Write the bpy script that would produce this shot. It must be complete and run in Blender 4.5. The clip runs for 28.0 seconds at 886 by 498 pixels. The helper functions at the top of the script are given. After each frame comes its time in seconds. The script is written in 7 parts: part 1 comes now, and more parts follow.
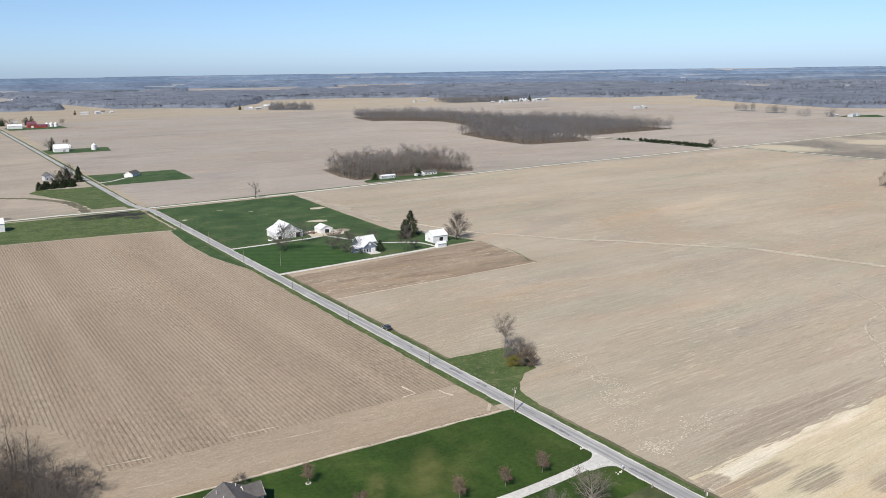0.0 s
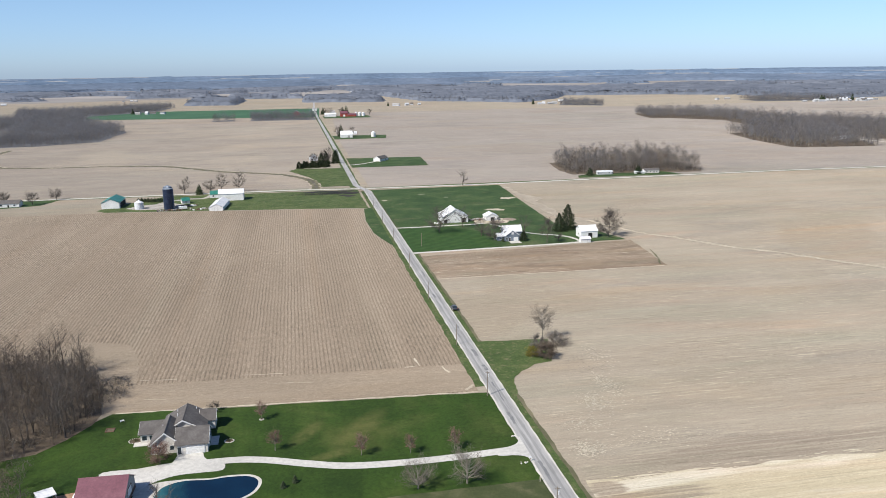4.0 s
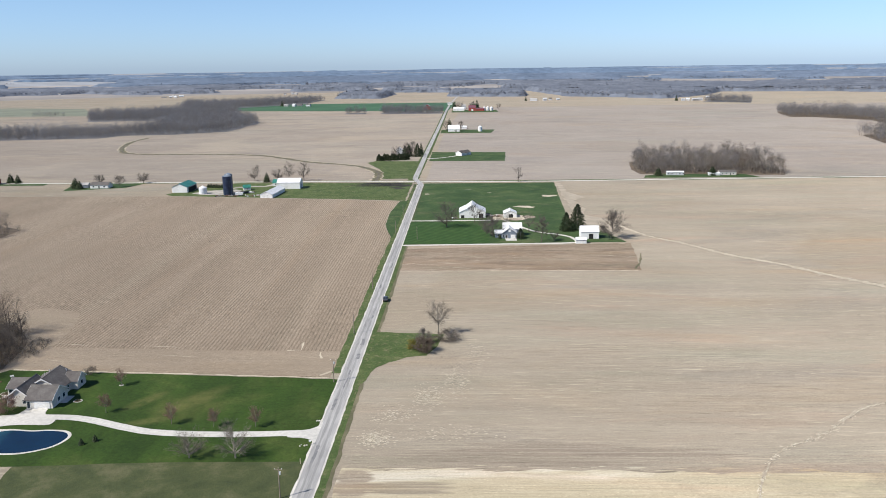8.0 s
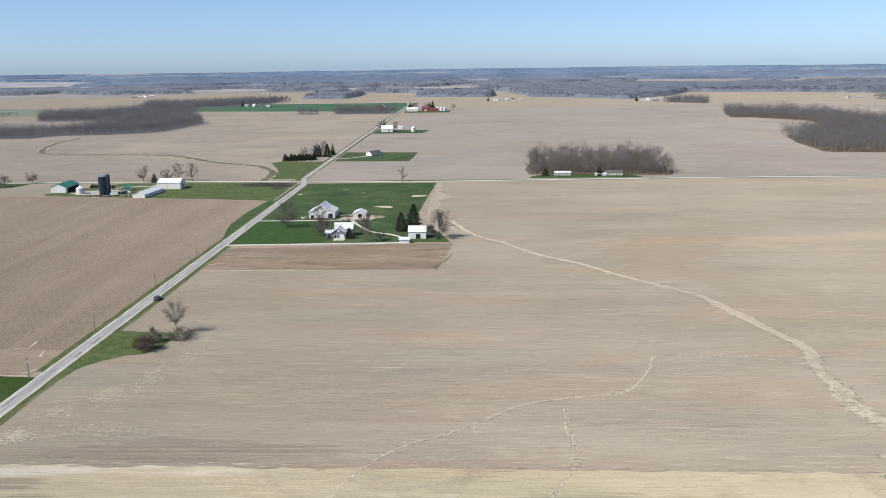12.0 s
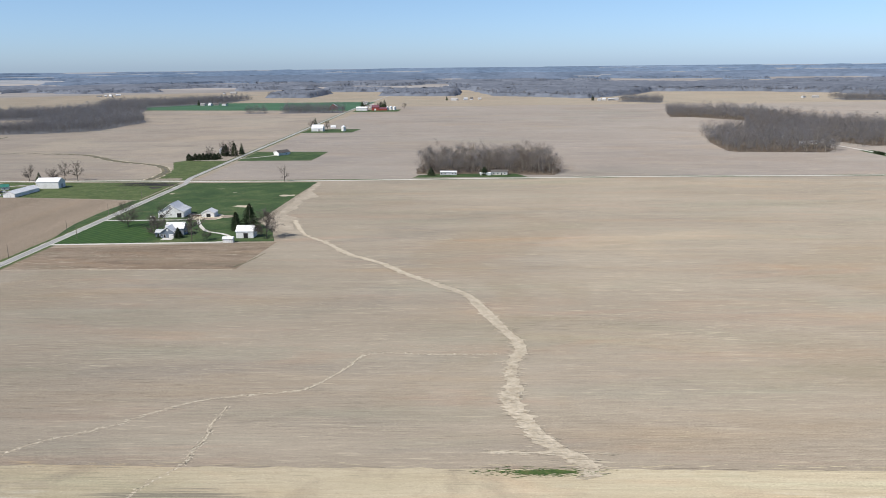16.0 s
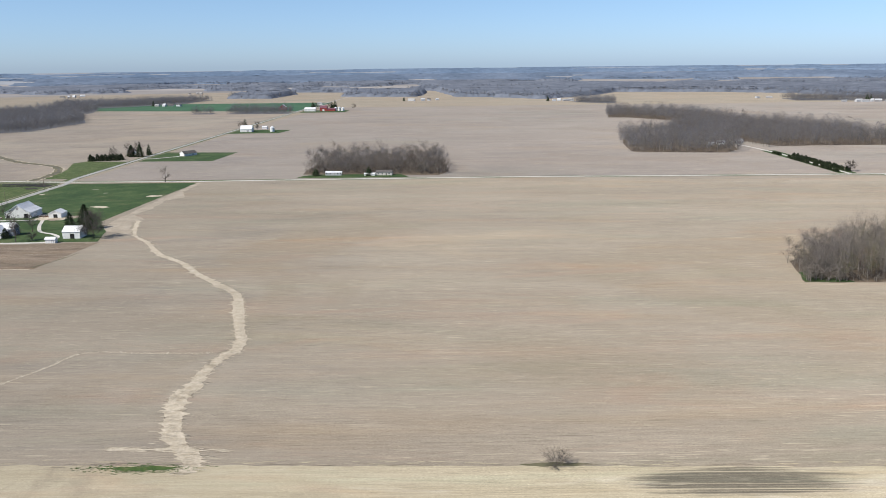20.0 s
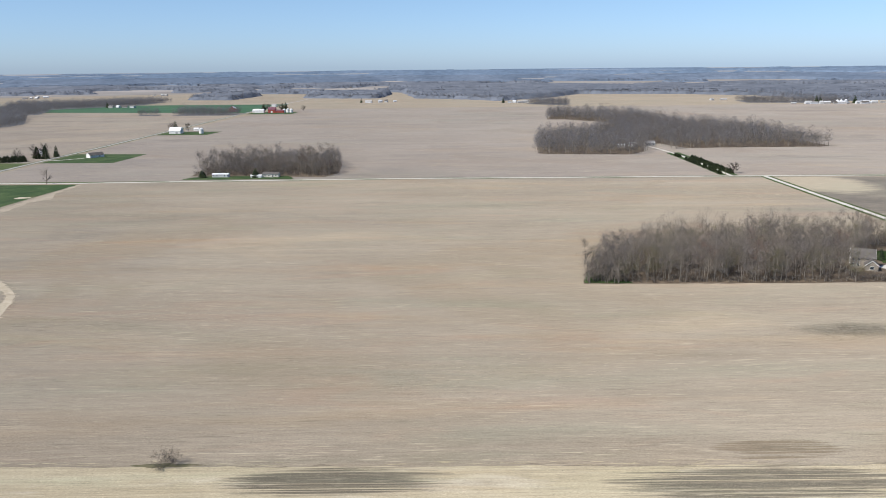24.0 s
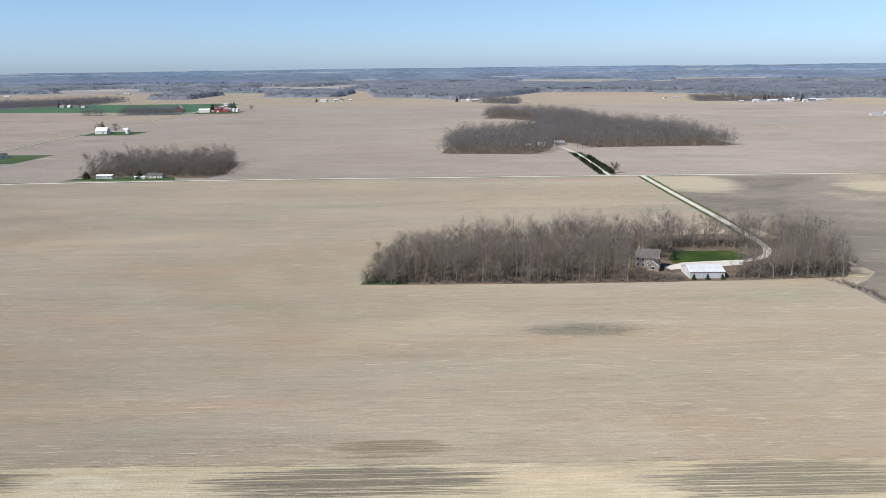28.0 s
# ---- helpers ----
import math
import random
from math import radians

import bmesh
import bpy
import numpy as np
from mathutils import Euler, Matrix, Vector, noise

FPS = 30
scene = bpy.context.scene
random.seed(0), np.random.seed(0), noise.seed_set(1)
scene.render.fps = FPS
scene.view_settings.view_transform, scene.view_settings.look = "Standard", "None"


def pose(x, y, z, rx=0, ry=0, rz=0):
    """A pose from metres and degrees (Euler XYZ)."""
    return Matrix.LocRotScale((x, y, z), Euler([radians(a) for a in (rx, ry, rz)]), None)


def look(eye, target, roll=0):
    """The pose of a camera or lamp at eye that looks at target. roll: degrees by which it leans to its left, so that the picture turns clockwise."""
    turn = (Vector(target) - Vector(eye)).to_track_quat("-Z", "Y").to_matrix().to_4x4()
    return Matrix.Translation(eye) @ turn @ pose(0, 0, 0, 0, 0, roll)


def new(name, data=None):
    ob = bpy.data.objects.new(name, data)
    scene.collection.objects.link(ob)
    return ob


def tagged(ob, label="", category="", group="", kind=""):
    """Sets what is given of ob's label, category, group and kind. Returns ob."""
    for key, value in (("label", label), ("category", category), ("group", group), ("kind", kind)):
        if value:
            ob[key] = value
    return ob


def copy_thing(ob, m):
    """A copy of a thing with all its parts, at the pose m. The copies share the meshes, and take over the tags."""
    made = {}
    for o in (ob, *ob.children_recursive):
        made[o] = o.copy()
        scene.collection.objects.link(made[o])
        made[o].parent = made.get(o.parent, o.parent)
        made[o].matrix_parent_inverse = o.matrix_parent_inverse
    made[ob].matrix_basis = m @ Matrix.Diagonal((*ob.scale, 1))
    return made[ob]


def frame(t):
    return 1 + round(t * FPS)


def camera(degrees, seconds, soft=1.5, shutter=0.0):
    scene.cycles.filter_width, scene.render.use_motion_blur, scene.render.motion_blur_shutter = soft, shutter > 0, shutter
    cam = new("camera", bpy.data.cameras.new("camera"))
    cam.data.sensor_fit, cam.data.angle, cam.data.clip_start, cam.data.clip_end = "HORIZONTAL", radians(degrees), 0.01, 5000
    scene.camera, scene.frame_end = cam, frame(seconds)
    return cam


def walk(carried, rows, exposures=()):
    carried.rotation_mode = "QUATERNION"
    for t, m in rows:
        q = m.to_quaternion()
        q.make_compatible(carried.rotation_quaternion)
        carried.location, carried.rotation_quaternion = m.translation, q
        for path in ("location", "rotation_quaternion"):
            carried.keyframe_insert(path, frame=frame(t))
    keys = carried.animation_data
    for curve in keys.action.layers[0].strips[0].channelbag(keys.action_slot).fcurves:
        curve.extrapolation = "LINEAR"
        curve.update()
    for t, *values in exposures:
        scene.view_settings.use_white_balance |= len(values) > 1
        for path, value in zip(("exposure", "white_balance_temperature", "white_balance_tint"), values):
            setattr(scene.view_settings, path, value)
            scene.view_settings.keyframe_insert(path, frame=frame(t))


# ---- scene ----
cam = camera(58.67, 28.0, soft=0.9)
PATH = [  # seconds, x, y, z, heading (clockwise from +y), pitch, roll
    (0, -149.49, -389.25, 103.28, 33.736, -12.941, -0.808),
    (0.5, -139.73, -397.50, 103.12, 30.908, -12.935, -0.790),
    (1, -129.70, -405.37, 102.90, 28.068, -12.936, -0.772),
    (1.5, -119.69, -412.68, 102.63, 25.211, -12.942, -0.755),
    (2, -108.81, -419.46, 102.31, 22.427, -12.943, -0.759),
    (2.5, -97.86, -425.50, 102.02, 19.574, -12.935, -0.774),
    (3, -86.85, -431.34, 101.76, 16.632, -12.927, -0.795),
    (3.5, -74.86, -436.78, 101.48, 13.686, -12.918, -0.819),
    (4, -63.11, -440.98, 101.12, 10.552, -12.898, -0.828),
    (4.5, -51.19, -444.64, 100.80, 7.378, -12.876, -0.825),
    (5, -39.27, -447.98, 100.66, 4.220, -12.893, -0.805),
    (5.5, -27.15, -450.32, 100.80, 1.362, -12.961, -0.760),
    (6, -14.73, -451.96, 101.02, -0.731, -13.038, -0.721),
    (6.5, -1.93, -453.17, 101.13, -1.595, -13.084, -0.720),
    (7, 11.43, -454.62, 101.19, -1.725, -13.103, -0.754),
    (7.5, 24.12, -455.38, 101.10, -1.784, -13.118, -0.778),
    (8, 36.84, -456.02, 101.09, -1.812, -13.127, -0.796),
    (8.5, 49.59, -456.52, 101.10, -1.822, -13.130, -0.810),
    (9, 62.56, -456.92, 101.03, -1.829, -13.131, -0.818),
    (9.5, 74.93, -456.60, 100.85, -1.841, -13.128, -0.815),
    (10, 87.67, -456.35, 100.63, -1.835, -13.120, -0.804),
    (10.5, 100.30, -456.20, 100.38, -1.808, -13.113, -0.791),
    (11, 112.90, -456.20, 100.27, -1.776, -13.107, -0.782),
    (11.5, 125.43, -456.13, 100.25, -1.738, -13.108, -0.774),
    (12, 137.94, -456.24, 100.20, -1.678, -13.114, -0.768),
    (12.5, 150.46, -456.21, 100.10, -1.620, -13.124, -0.760),
    (13, 162.91, -456.31, 100.14, -1.559, -13.145, -0.748),
    (13.5, 175.28, -456.52, 100.30, -1.498, -13.180, -0.731),
    (14, 187.64, -456.75, 100.44, -1.438, -13.212, -0.713),
    (14.5, 200.06, -456.94, 100.43, -1.382, -13.221, -0.701),
    (15, 212.51, -457.05, 100.29, -1.324, -13.215, -0.693),
    (15.5, 224.98, -457.26, 100.16, -1.277, -13.205, -0.684),
    (16, 237.52, -457.45, 100.05, -1.216, -13.198, -0.678),
    (16.5, 250.16, -457.64, 100.03, -1.155, -13.192, -0.674),
    (17, 262.70, -457.90, 100.00, -1.081, -13.189, -0.675),
    (17.5, 275.20, -458.05, 99.85, -1.017, -13.183, -0.678),
    (18, 287.70, -458.23, 99.71, -0.945, -13.178, -0.680),
    (18.5, 300.02, -458.37, 99.55, -0.857, -13.181, -0.682),
    (19, 312.54, -458.57, 99.39, -0.774, -13.185, -0.682),
    (19.5, 324.95, -458.62, 99.19, -0.702, -13.175, -0.680),
    (20, 337.31, -458.57, 98.99, -0.672, -13.158, -0.680),
    (20.5, 349.58, -458.48, 98.79, -0.630, -13.141, -0.682),
    (21, 361.84, -458.25, 98.53, -0.574, -13.126, -0.678),
    (21.5, 373.90, -458.08, 98.24, -0.496, -13.104, -0.669),
    (22, 386.01, -457.96, 98.04, -0.427, -13.073, -0.651),
    (22.5, 398.07, -458.02, 97.98, -0.352, -13.034, -0.620),
    (23, 410.17, -458.27, 98.03, -0.266, -13.007, -0.591),
    (23.5, 422.39, -458.73, 98.18, -0.164, -13.017, -0.582),
    (24, 434.45, -459.47, 98.37, -0.042, -13.048, -0.589),
    (24.5, 447.01, -459.85, 98.55, 0.062, -13.086, -0.592),
    (25, 459.22, -460.49, 98.77, 0.156, -13.117, -0.596),
    (25.5, 471.69, -461.07, 99.01, 0.247, -13.143, -0.608),
    (26, 483.80, -461.75, 99.24, 0.334, -13.165, -0.625),
    (26.5, 496.07, -462.34, 99.47, 0.434, -13.177, -0.645),
    (27, 508.55, -463.19, 99.62, 0.500, -13.191, -0.661),
    (27.5, 521.11, -463.81, 99.76, 0.559, -13.198, -0.676),
    (28, 533.97, -463.90, 99.97, 0.623, -13.198, -0.695),
]
walk(cam, [(t, look((x, y, z), (x + math.sin(radians(h)) * math.cos(radians(p)), y + math.cos(radians(h)) * math.cos(radians(p)), z + math.sin(radians(p))), r))
           for t, x, y, z, h, p, r in PATH], exposures=[(0, 0.35), (3, 0.41), (5, 0.47), (6.5, 0.53), (8, 0.48), (9, 0.43), (12, 0.37), (18, 0.36), (24, 0.37), (28, 0.40)])

# ---- light: clear spring afternoon, sun in the south-west ----
SUN_AZ, SUN_EL = 239.0, 46.0
world = bpy.data.worlds.new("sky")
scene.world = world
world.use_nodes = True
wn = world.node_tree
sky = wn.nodes.new("ShaderNodeTexSky")
sky.sky_type = "NISHITA"
sky.sun_disc = False
sky.sun_elevation = radians(SUN_EL)
sky.sun_rotation = radians(SUN_AZ)
sky.altitude = 300
sky.air_density, sky.dust_density, sky.ozone_density = 0.9, 0.45, 5.0
wn.nodes["Background"].inputs["Strength"].default_value = 0.1
tint = wn.nodes.new("ShaderNodeMix")
tint.data_type, tint.blend_type = "RGBA", "MULTIPLY"
tint.inputs[0].default_value = 1.0
lift = wn.nodes.new("ShaderNodeSeparateXYZ")
wn.links.new(wn.nodes.new("ShaderNodeTexCoord").outputs["Generated"], lift.inputs[0])
haze = wn.nodes.new("ShaderNodeValToRGB")
haze.color_ramp.elements.new(0.12)
for stop, (where, shade) in zip(haze.color_ramp.elements, ((0.0, (0.695, 0.85, 1.20)), (0.12, (0.92, 0.94, 0.98)), (0.32, (0.92, 0.93, 0.97)))):
    stop.position, stop.color = where, (*shade, 1)
wn.links.new(lift.outputs[2], haze.inputs[0])
wn.links.new(haze.outputs[0], tint.inputs[7])
wn.links.new(sky.outputs[0], tint.inputs[6])
wn.links.new(tint.outputs[2], wn.nodes["Background"].inputs["Color"])
sun_data = bpy.data.lights.new("sun", "SUN")
sun_data.energy, sun_data.angle, sun_data.color = 4.7, radians(0.53), (1.0, 0.95, 0.87)
sun = new("sun", sun_data)
sun_way = Vector((math.sin(radians(SUN_AZ)) * math.cos(radians(SUN_EL)), math.cos(radians(SUN_AZ)) * math.cos(radians(SUN_EL)), math.sin(radians(SUN_EL))))
sun.matrix_world = look(sun_way * 300, (0, 0, 0))


# ---- materials ----
def material(name, rough=0.9, metal=0.0, spec=0.3):
    m = bpy.data.materials.new(name)
    m.use_nodes = True
    b = m.node_tree.nodes["Principled BSDF"]
    b.inputs["Roughness"].default_value = rough
    b.inputs["Metallic"].default_value = metal
    b.inputs["Specular IOR Level"].default_value = spec
    return m, m.node_tree, b


def coords(nt, scale, where="world", turn=0.0):
    """Scaled coordinates: metres of the world, or of the object."""
    if where == "world":
        src = nt.nodes.new("ShaderNodeNewGeometry").outputs["Position"]
    else:
        src = nt.nodes.new("ShaderNodeTexCoord").outputs["Object"]
    mp = nt.nodes.new("ShaderNodeMapping")
    mp.inputs["Scale"].default_value = scale
    mp.inputs["Rotation"].default_value = (0, 0, radians(turn))
    nt.links.new(src, mp.inputs["Vector"])
    return mp.outputs[0]


def noise_of(nt, vec, scale, detail=4.0, rough=0.6, warp=0.0):
    n = nt.nodes.new("ShaderNodeTexNoise")
    n.inputs["Scale"].default_value = scale
    n.inputs["Detail"].default_value = detail
    n.inputs["Roughness"].default_value = rough
    n.inputs["Distortion"].default_value = warp
    nt.links.new(vec, n.inputs["Vector"])
    return n.outputs[0]


def ramp(nt, fac, stops):
    r = nt.nodes.new("ShaderNodeValToRGB")
    els = r.color_ramp.elements
    while len(els) < len(stops):
        els.new(0.5)
    for e, (p, c) in zip(els, stops):
        e.position = p
        e.color = (c, c, c, 1) if isinstance(c, (int, float)) else (*c, 1)
    nt.links.new(fac, r.inputs[0])
    return r.outputs[0]


def mix(nt, a, b, fac, mode="MIX"):
    n = nt.nodes.new("ShaderNodeMix")
    n.data_type, n.blend_type = "RGBA", mode
    for sock, v in ((n.inputs[0], fac), (n.inputs[6], a), (n.inputs[7], b)):
        if isinstance(v, (int, float)):
            sock.default_value = v
        elif isinstance(v, tuple):
            sock.default_value = (*v, 1)
        else:
            nt.links.new(v, sock)
    return n.outputs[2]


def bump(nt, bsdf, height, strength, distance):
    n = nt.nodes.new("ShaderNodeBump")
    n.inputs["Strength"].default_value = strength
    n.inputs["Distance"].default_value = distance
    nt.links.new(height, n.inputs["Height"])
    nt.links.new(n.outputs[0], bsdf.inputs["Normal"])


def field(name, dark, mid, light, along=(0.012, 0.5), fine=(0.06, 1.6), patch=(0.55, 0.62), blotch=None, rows=0.0, turn=0.0, warmth=0.8, damp=None, spots=(), grit=0.62, tones=None, bleach=None, wisps=0.0):
    """A bare or stubble field: broad soil patches, streaks along the rows, fine residue."""
    m, nt, b = material(name, 0.95, 0, 0.1)
    b.inputs["Diffuse Roughness"].default_value = 0.45
    w = coords(nt, (1, 1, 1))
    s = coords(nt, (along[0], along[1], 1), turn=turn)
    f = coords(nt, (fine[0], fine[1], 1), turn=turn)
    g = coords(nt, (0.9, 1.2, 1), turn=turn)
    lie = coords(nt, (along[0] * 0.5, along[1] * 0.12, 1), turn=turn)
    broad = noise_of(nt, w, 0.010, 5, 0.55, 0.8)
    lay = noise_of(nt, lie, 1.0, 4, 0.6, 0.5)
    streak = noise_of(nt, s, 1.0, 6, 0.7, 0.3)
    grain = noise_of(nt, f, 1.0, 4, 0.7, 0.4)
    zone = noise_of(nt, coords(nt, (0.007, 0.022, 1), turn=turn), 1.0, 5, 0.6, 0.7)
    rough_zone = ramp(nt, zone, [(0.38, 0.25), (0.62, 1.0)])
    col = ramp(nt, streak, [(0.3, dark), (0.5, mid), (0.7, light)])
    col = mix(nt, col, ramp(nt, broad, [(0.35, dark), (0.52, mid), (0.68, light)]), 0.4)
    col = mix(nt, col, ramp(nt, lay, [(0.34, dark), (0.5, mid), (0.66, light)]), 0.4)
    if tones:
        shade = noise_of(nt, coords(nt, (0.0045, 0.014, 1), turn=turn + 4), 1.0, 6, 0.62, 0.9)
        col = mix(nt, col, ramp(nt, shade, [(0.34, tones[0]), (0.44, (1.0, 1.0, 1.0)), (0.56, (1.0, 1.0, 1.0)), (0.68, tones[1])]), 0.85, "MULTIPLY")
    if bleach:
        pale = noise_of(nt, coords(nt, (0.012, 0.05, 1), turn=turn), 1.0, 5, 0.65, 0.6)
        col = mix(nt, col, bleach, ramp(nt, pale, [(0.55, 0.0), (0.68, 0.7)]))
    if blotch:
        where = noise_of(nt, w, 0.006, 4, 0.6, 0.6)
        col = mix(nt, col, blotch, ramp(nt, where, [(patch[0], 0.0), (patch[1], 0.6)]))
    if damp:
        wet = noise_of(nt, coords(nt, (*(damp[3] if len(damp) > 3 else (0.0035, 0.011)), 1), turn=turn), 1.0, 5, 0.65, 0.5)
        col = mix(nt, col, damp[2], ramp(nt, mix(nt, wet, streak, 0.15), [(damp[0], 0.0), (damp[1], 0.85)]))
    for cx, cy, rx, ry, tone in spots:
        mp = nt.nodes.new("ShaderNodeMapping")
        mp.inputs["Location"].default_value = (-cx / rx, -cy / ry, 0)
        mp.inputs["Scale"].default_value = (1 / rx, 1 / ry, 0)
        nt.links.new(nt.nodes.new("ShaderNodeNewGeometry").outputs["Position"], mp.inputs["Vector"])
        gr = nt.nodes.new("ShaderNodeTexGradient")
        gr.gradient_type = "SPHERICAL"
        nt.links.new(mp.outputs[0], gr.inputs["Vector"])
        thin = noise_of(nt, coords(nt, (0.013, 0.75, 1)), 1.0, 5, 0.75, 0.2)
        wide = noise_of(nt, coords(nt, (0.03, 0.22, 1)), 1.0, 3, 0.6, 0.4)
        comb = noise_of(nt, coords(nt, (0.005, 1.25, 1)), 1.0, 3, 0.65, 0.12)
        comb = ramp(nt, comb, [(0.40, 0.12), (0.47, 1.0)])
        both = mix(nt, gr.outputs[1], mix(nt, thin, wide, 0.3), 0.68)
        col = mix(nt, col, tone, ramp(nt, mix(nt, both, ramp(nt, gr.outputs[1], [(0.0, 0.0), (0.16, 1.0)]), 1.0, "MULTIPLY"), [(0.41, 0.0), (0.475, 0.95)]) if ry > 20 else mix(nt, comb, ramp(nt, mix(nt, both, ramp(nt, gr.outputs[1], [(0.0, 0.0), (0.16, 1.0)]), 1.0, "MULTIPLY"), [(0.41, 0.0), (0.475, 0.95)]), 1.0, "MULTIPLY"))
    col = mix(nt, col, ramp(nt, grain, [(0.3, 0.66), (0.5, 1.0), (0.66, 1.2), (0.76, 1.6)]), mix(nt, (grit, grit, grit), rough_zone, 1.0, "MULTIPLY"), "MULTIPLY")
    speck = noise_of(nt, g, 1.7, 6, 0.85, 0.6)
    col = mix(nt, col, ramp(nt, speck, [(0.35, 0.5), (0.46, 0.96), (0.56, 1.08), (0.66, 1.75)]), mix(nt, (0.6 * grit + 0.3,) * 3, rough_zone, 0.7, "MULTIPLY"), "MULTIPLY")
    warm = noise_of(nt, coords(nt, (along[0] * 0.6, along[1] * 0.18, 1), turn=turn), 1.0, 3, 0.6)
    col = mix(nt, col, ramp(nt, warm, [(0.30, (0.92, 1.0, 0.99)), (0.44, (0.985, 1.0, 1.0)), (0.56, (1.0, 1.0, 1.0)), (0.72, (1.06, 0.985, 0.89))]), warmth, "MULTIPLY")
    dash = noise_of(nt, coords(nt, (fine[0] * 3, fine[1] * 2.4, 1), turn=turn), 1.0, 5, 0.75, 0.5)
    col = mix(nt, col, (0.50, 0.435, 0.32), ramp(nt, dash, [(0.57, 0.0), (0.66, 0.36)]))
    col = mix(nt, col, (0.66, 0.65, 0.64), ramp(nt, dash, [(0.33, 0.55), (0.42, 0.0)]), "MULTIPLY")
    if wisps:
        tint = noise_of(nt, coords(nt, (0.010, 0.045, 1), turn=turn), 1.0, 4, 0.6, 0.8)
        col = mix(nt, col, ramp(nt, tint, [(0.32, (0.935, 0.965, 0.94)), (0.46, (1.0, 1.0, 1.0)), (0.56, (1.0, 1.0, 1.0)), (0.68, (1.07, 0.985, 0.965))]), 0.8, "MULTIPLY")
        here = noise_of(nt, coords(nt, (0.012, 0.06, 1), turn=turn), 1.0, 4, 0.65, 0.6)
        thread = noise_of(nt, coords(nt, (0.085, 1.15, 1), turn=turn), 1.0, 3, 0.6, 0.35)
        pale_thread = mix(nt, ramp(nt, thread, [(0.585, 0.0), (0.66, 1.0)]), ramp(nt, here, [(0.44, 0.08), (0.62, 0.75 * wisps)]), 1.0, "MULTIPLY")
        col = mix(nt, col, (0.47, 0.415, 0.31), pale_thread)
        dark_thread = mix(nt, ramp(nt, thread, [(0.33, 1.0), (0.41, 0.0)]), ramp(nt, here, [(0.36, 0.8 * wisps), (0.56, 0.12)]), 1.0, "MULTIPLY")
        col = mix(nt, col, (0.62, 0.63, 0.62), dark_thread, "MULTIPLY")
    if rows:
        wv = nt.nodes.new("ShaderNodeTexWave")
        wv.bands_direction = "X"
        wv.inputs["Scale"].default_value = 0.314 / rows
        wv.inputs["Distortion"].default_value = 1.8
        wv.inputs["Detail"].default_value = 2.0
        wv.inputs["Detail Scale"].default_value = 0.3
        nt.links.new(coords(nt, (1, 1, 1), turn=turn), wv.inputs["Vector"])
        gaps = noise_of(nt, coords(nt, (0.07, 0.012, 1), turn=turn), 1.0, 4, 0.6)
        amount = ramp(nt, gaps, [(0.34, 0.35), (0.62, 0.85)])
        broken = noise_of(nt, coords(nt, (1.2, 0.4, 1), turn=turn), 1.0, 3, 0.7)
        amount = mix(nt, amount, ramp(nt, broken, [(0.35, 0.15), (0.6, 1.0)]), 0.85, "MULTIPLY")
        col = mix(nt, col, ramp(nt, wv.outputs[1], [(0.1, 0.5), (0.5, 1.1)]), amount, "MULTIPLY")
    nt.links.new(col, b.inputs["Base Color"])
    bump(nt, b, grain, 0.8 * grit, 0.25)
    return m


def mottled(name, c0, c1, c2, big=0.05, small=1.2, rough=0.9, where="world", relief=0.0, stretch=(1, 1, 1), metal=0.0, spec=0.3, turn=0.0):
    """A surface that varies at two scales."""
    m, nt, b = material(name, rough, metal, spec)
    w = coords(nt, stretch, where, turn)
    n1, n2 = noise_of(nt, w, big, 4, 0.6, 0.3), noise_of(nt, w, small, 4, 0.7)
    col = ramp(nt, n1, [(0.3, c0), (0.5, c1), (0.7, c2)])
    col = mix(nt, col, ramp(nt, n2, [(0.3, 0.75), (0.5, 1.0), (0.7, 1.22)]), 0.7, "MULTIPLY")
    nt.links.new(col, b.inputs["Base Color"])
    if relief:
        bump(nt, b, n2, 0.6, relief)
    return m


SOIL = field("stubble_field_soil", (0.226, 0.191, 0.146), (0.272, 0.231, 0.179), (0.325, 0.281, 0.219), along=(0.009, 0.19), fine=(0.07, 0.95), blotch=(0.250, 0.206, 0.151), spots=[(522, -270.5, 22, 8, (0.185, 0.148, 0.105)), (590, -177, 30, 11, (0.22, 0.195, 0.15)), (60, -264, 60, 9, (0.225, 0.185, 0.145))], grit=0.5, tones=((0.86, 0.88, 0.92), (1.10, 1.06, 1.0)), wisps=0.75)
SOIL_ROWS = field("corn_stubble_rows", (0.195, 0.153, 0.112), (0.242, 0.192, 0.142), (0.298, 0.242, 0.181), along=(0.07, 0.006), fine=(0.9, 0.25), rows=1.45, warmth=0.35, grit=0.95)
SOIL_HEAD = field("corn_stubble_headland", (0.209, 0.168, 0.123), (0.258, 0.209, 0.155), (0.312, 0.256, 0.192), along=(0.012, 0.16), fine=(0.25, 0.9), warmth=0.35, grit=0.6)
# Soil colour shifted greyer and bluer to stand for haze over these fields.
SOIL_NORTH = field("haze_greyed_field_soil", (0.214, 0.185, 0.158), (0.255, 0.222, 0.191), (0.300, 0.266, 0.229), along=(0.005, 0.035), fine=(0.02, 0.15), blotch=(0.231, 0.193, 0.159), damp=(0.57, 0.68, (0.182, 0.160, 0.137), (0.004, 0.012)), warmth=0.6, grit=0.3, tones=((0.90, 0.91, 0.93), (1.07, 1.03, 0.94)))
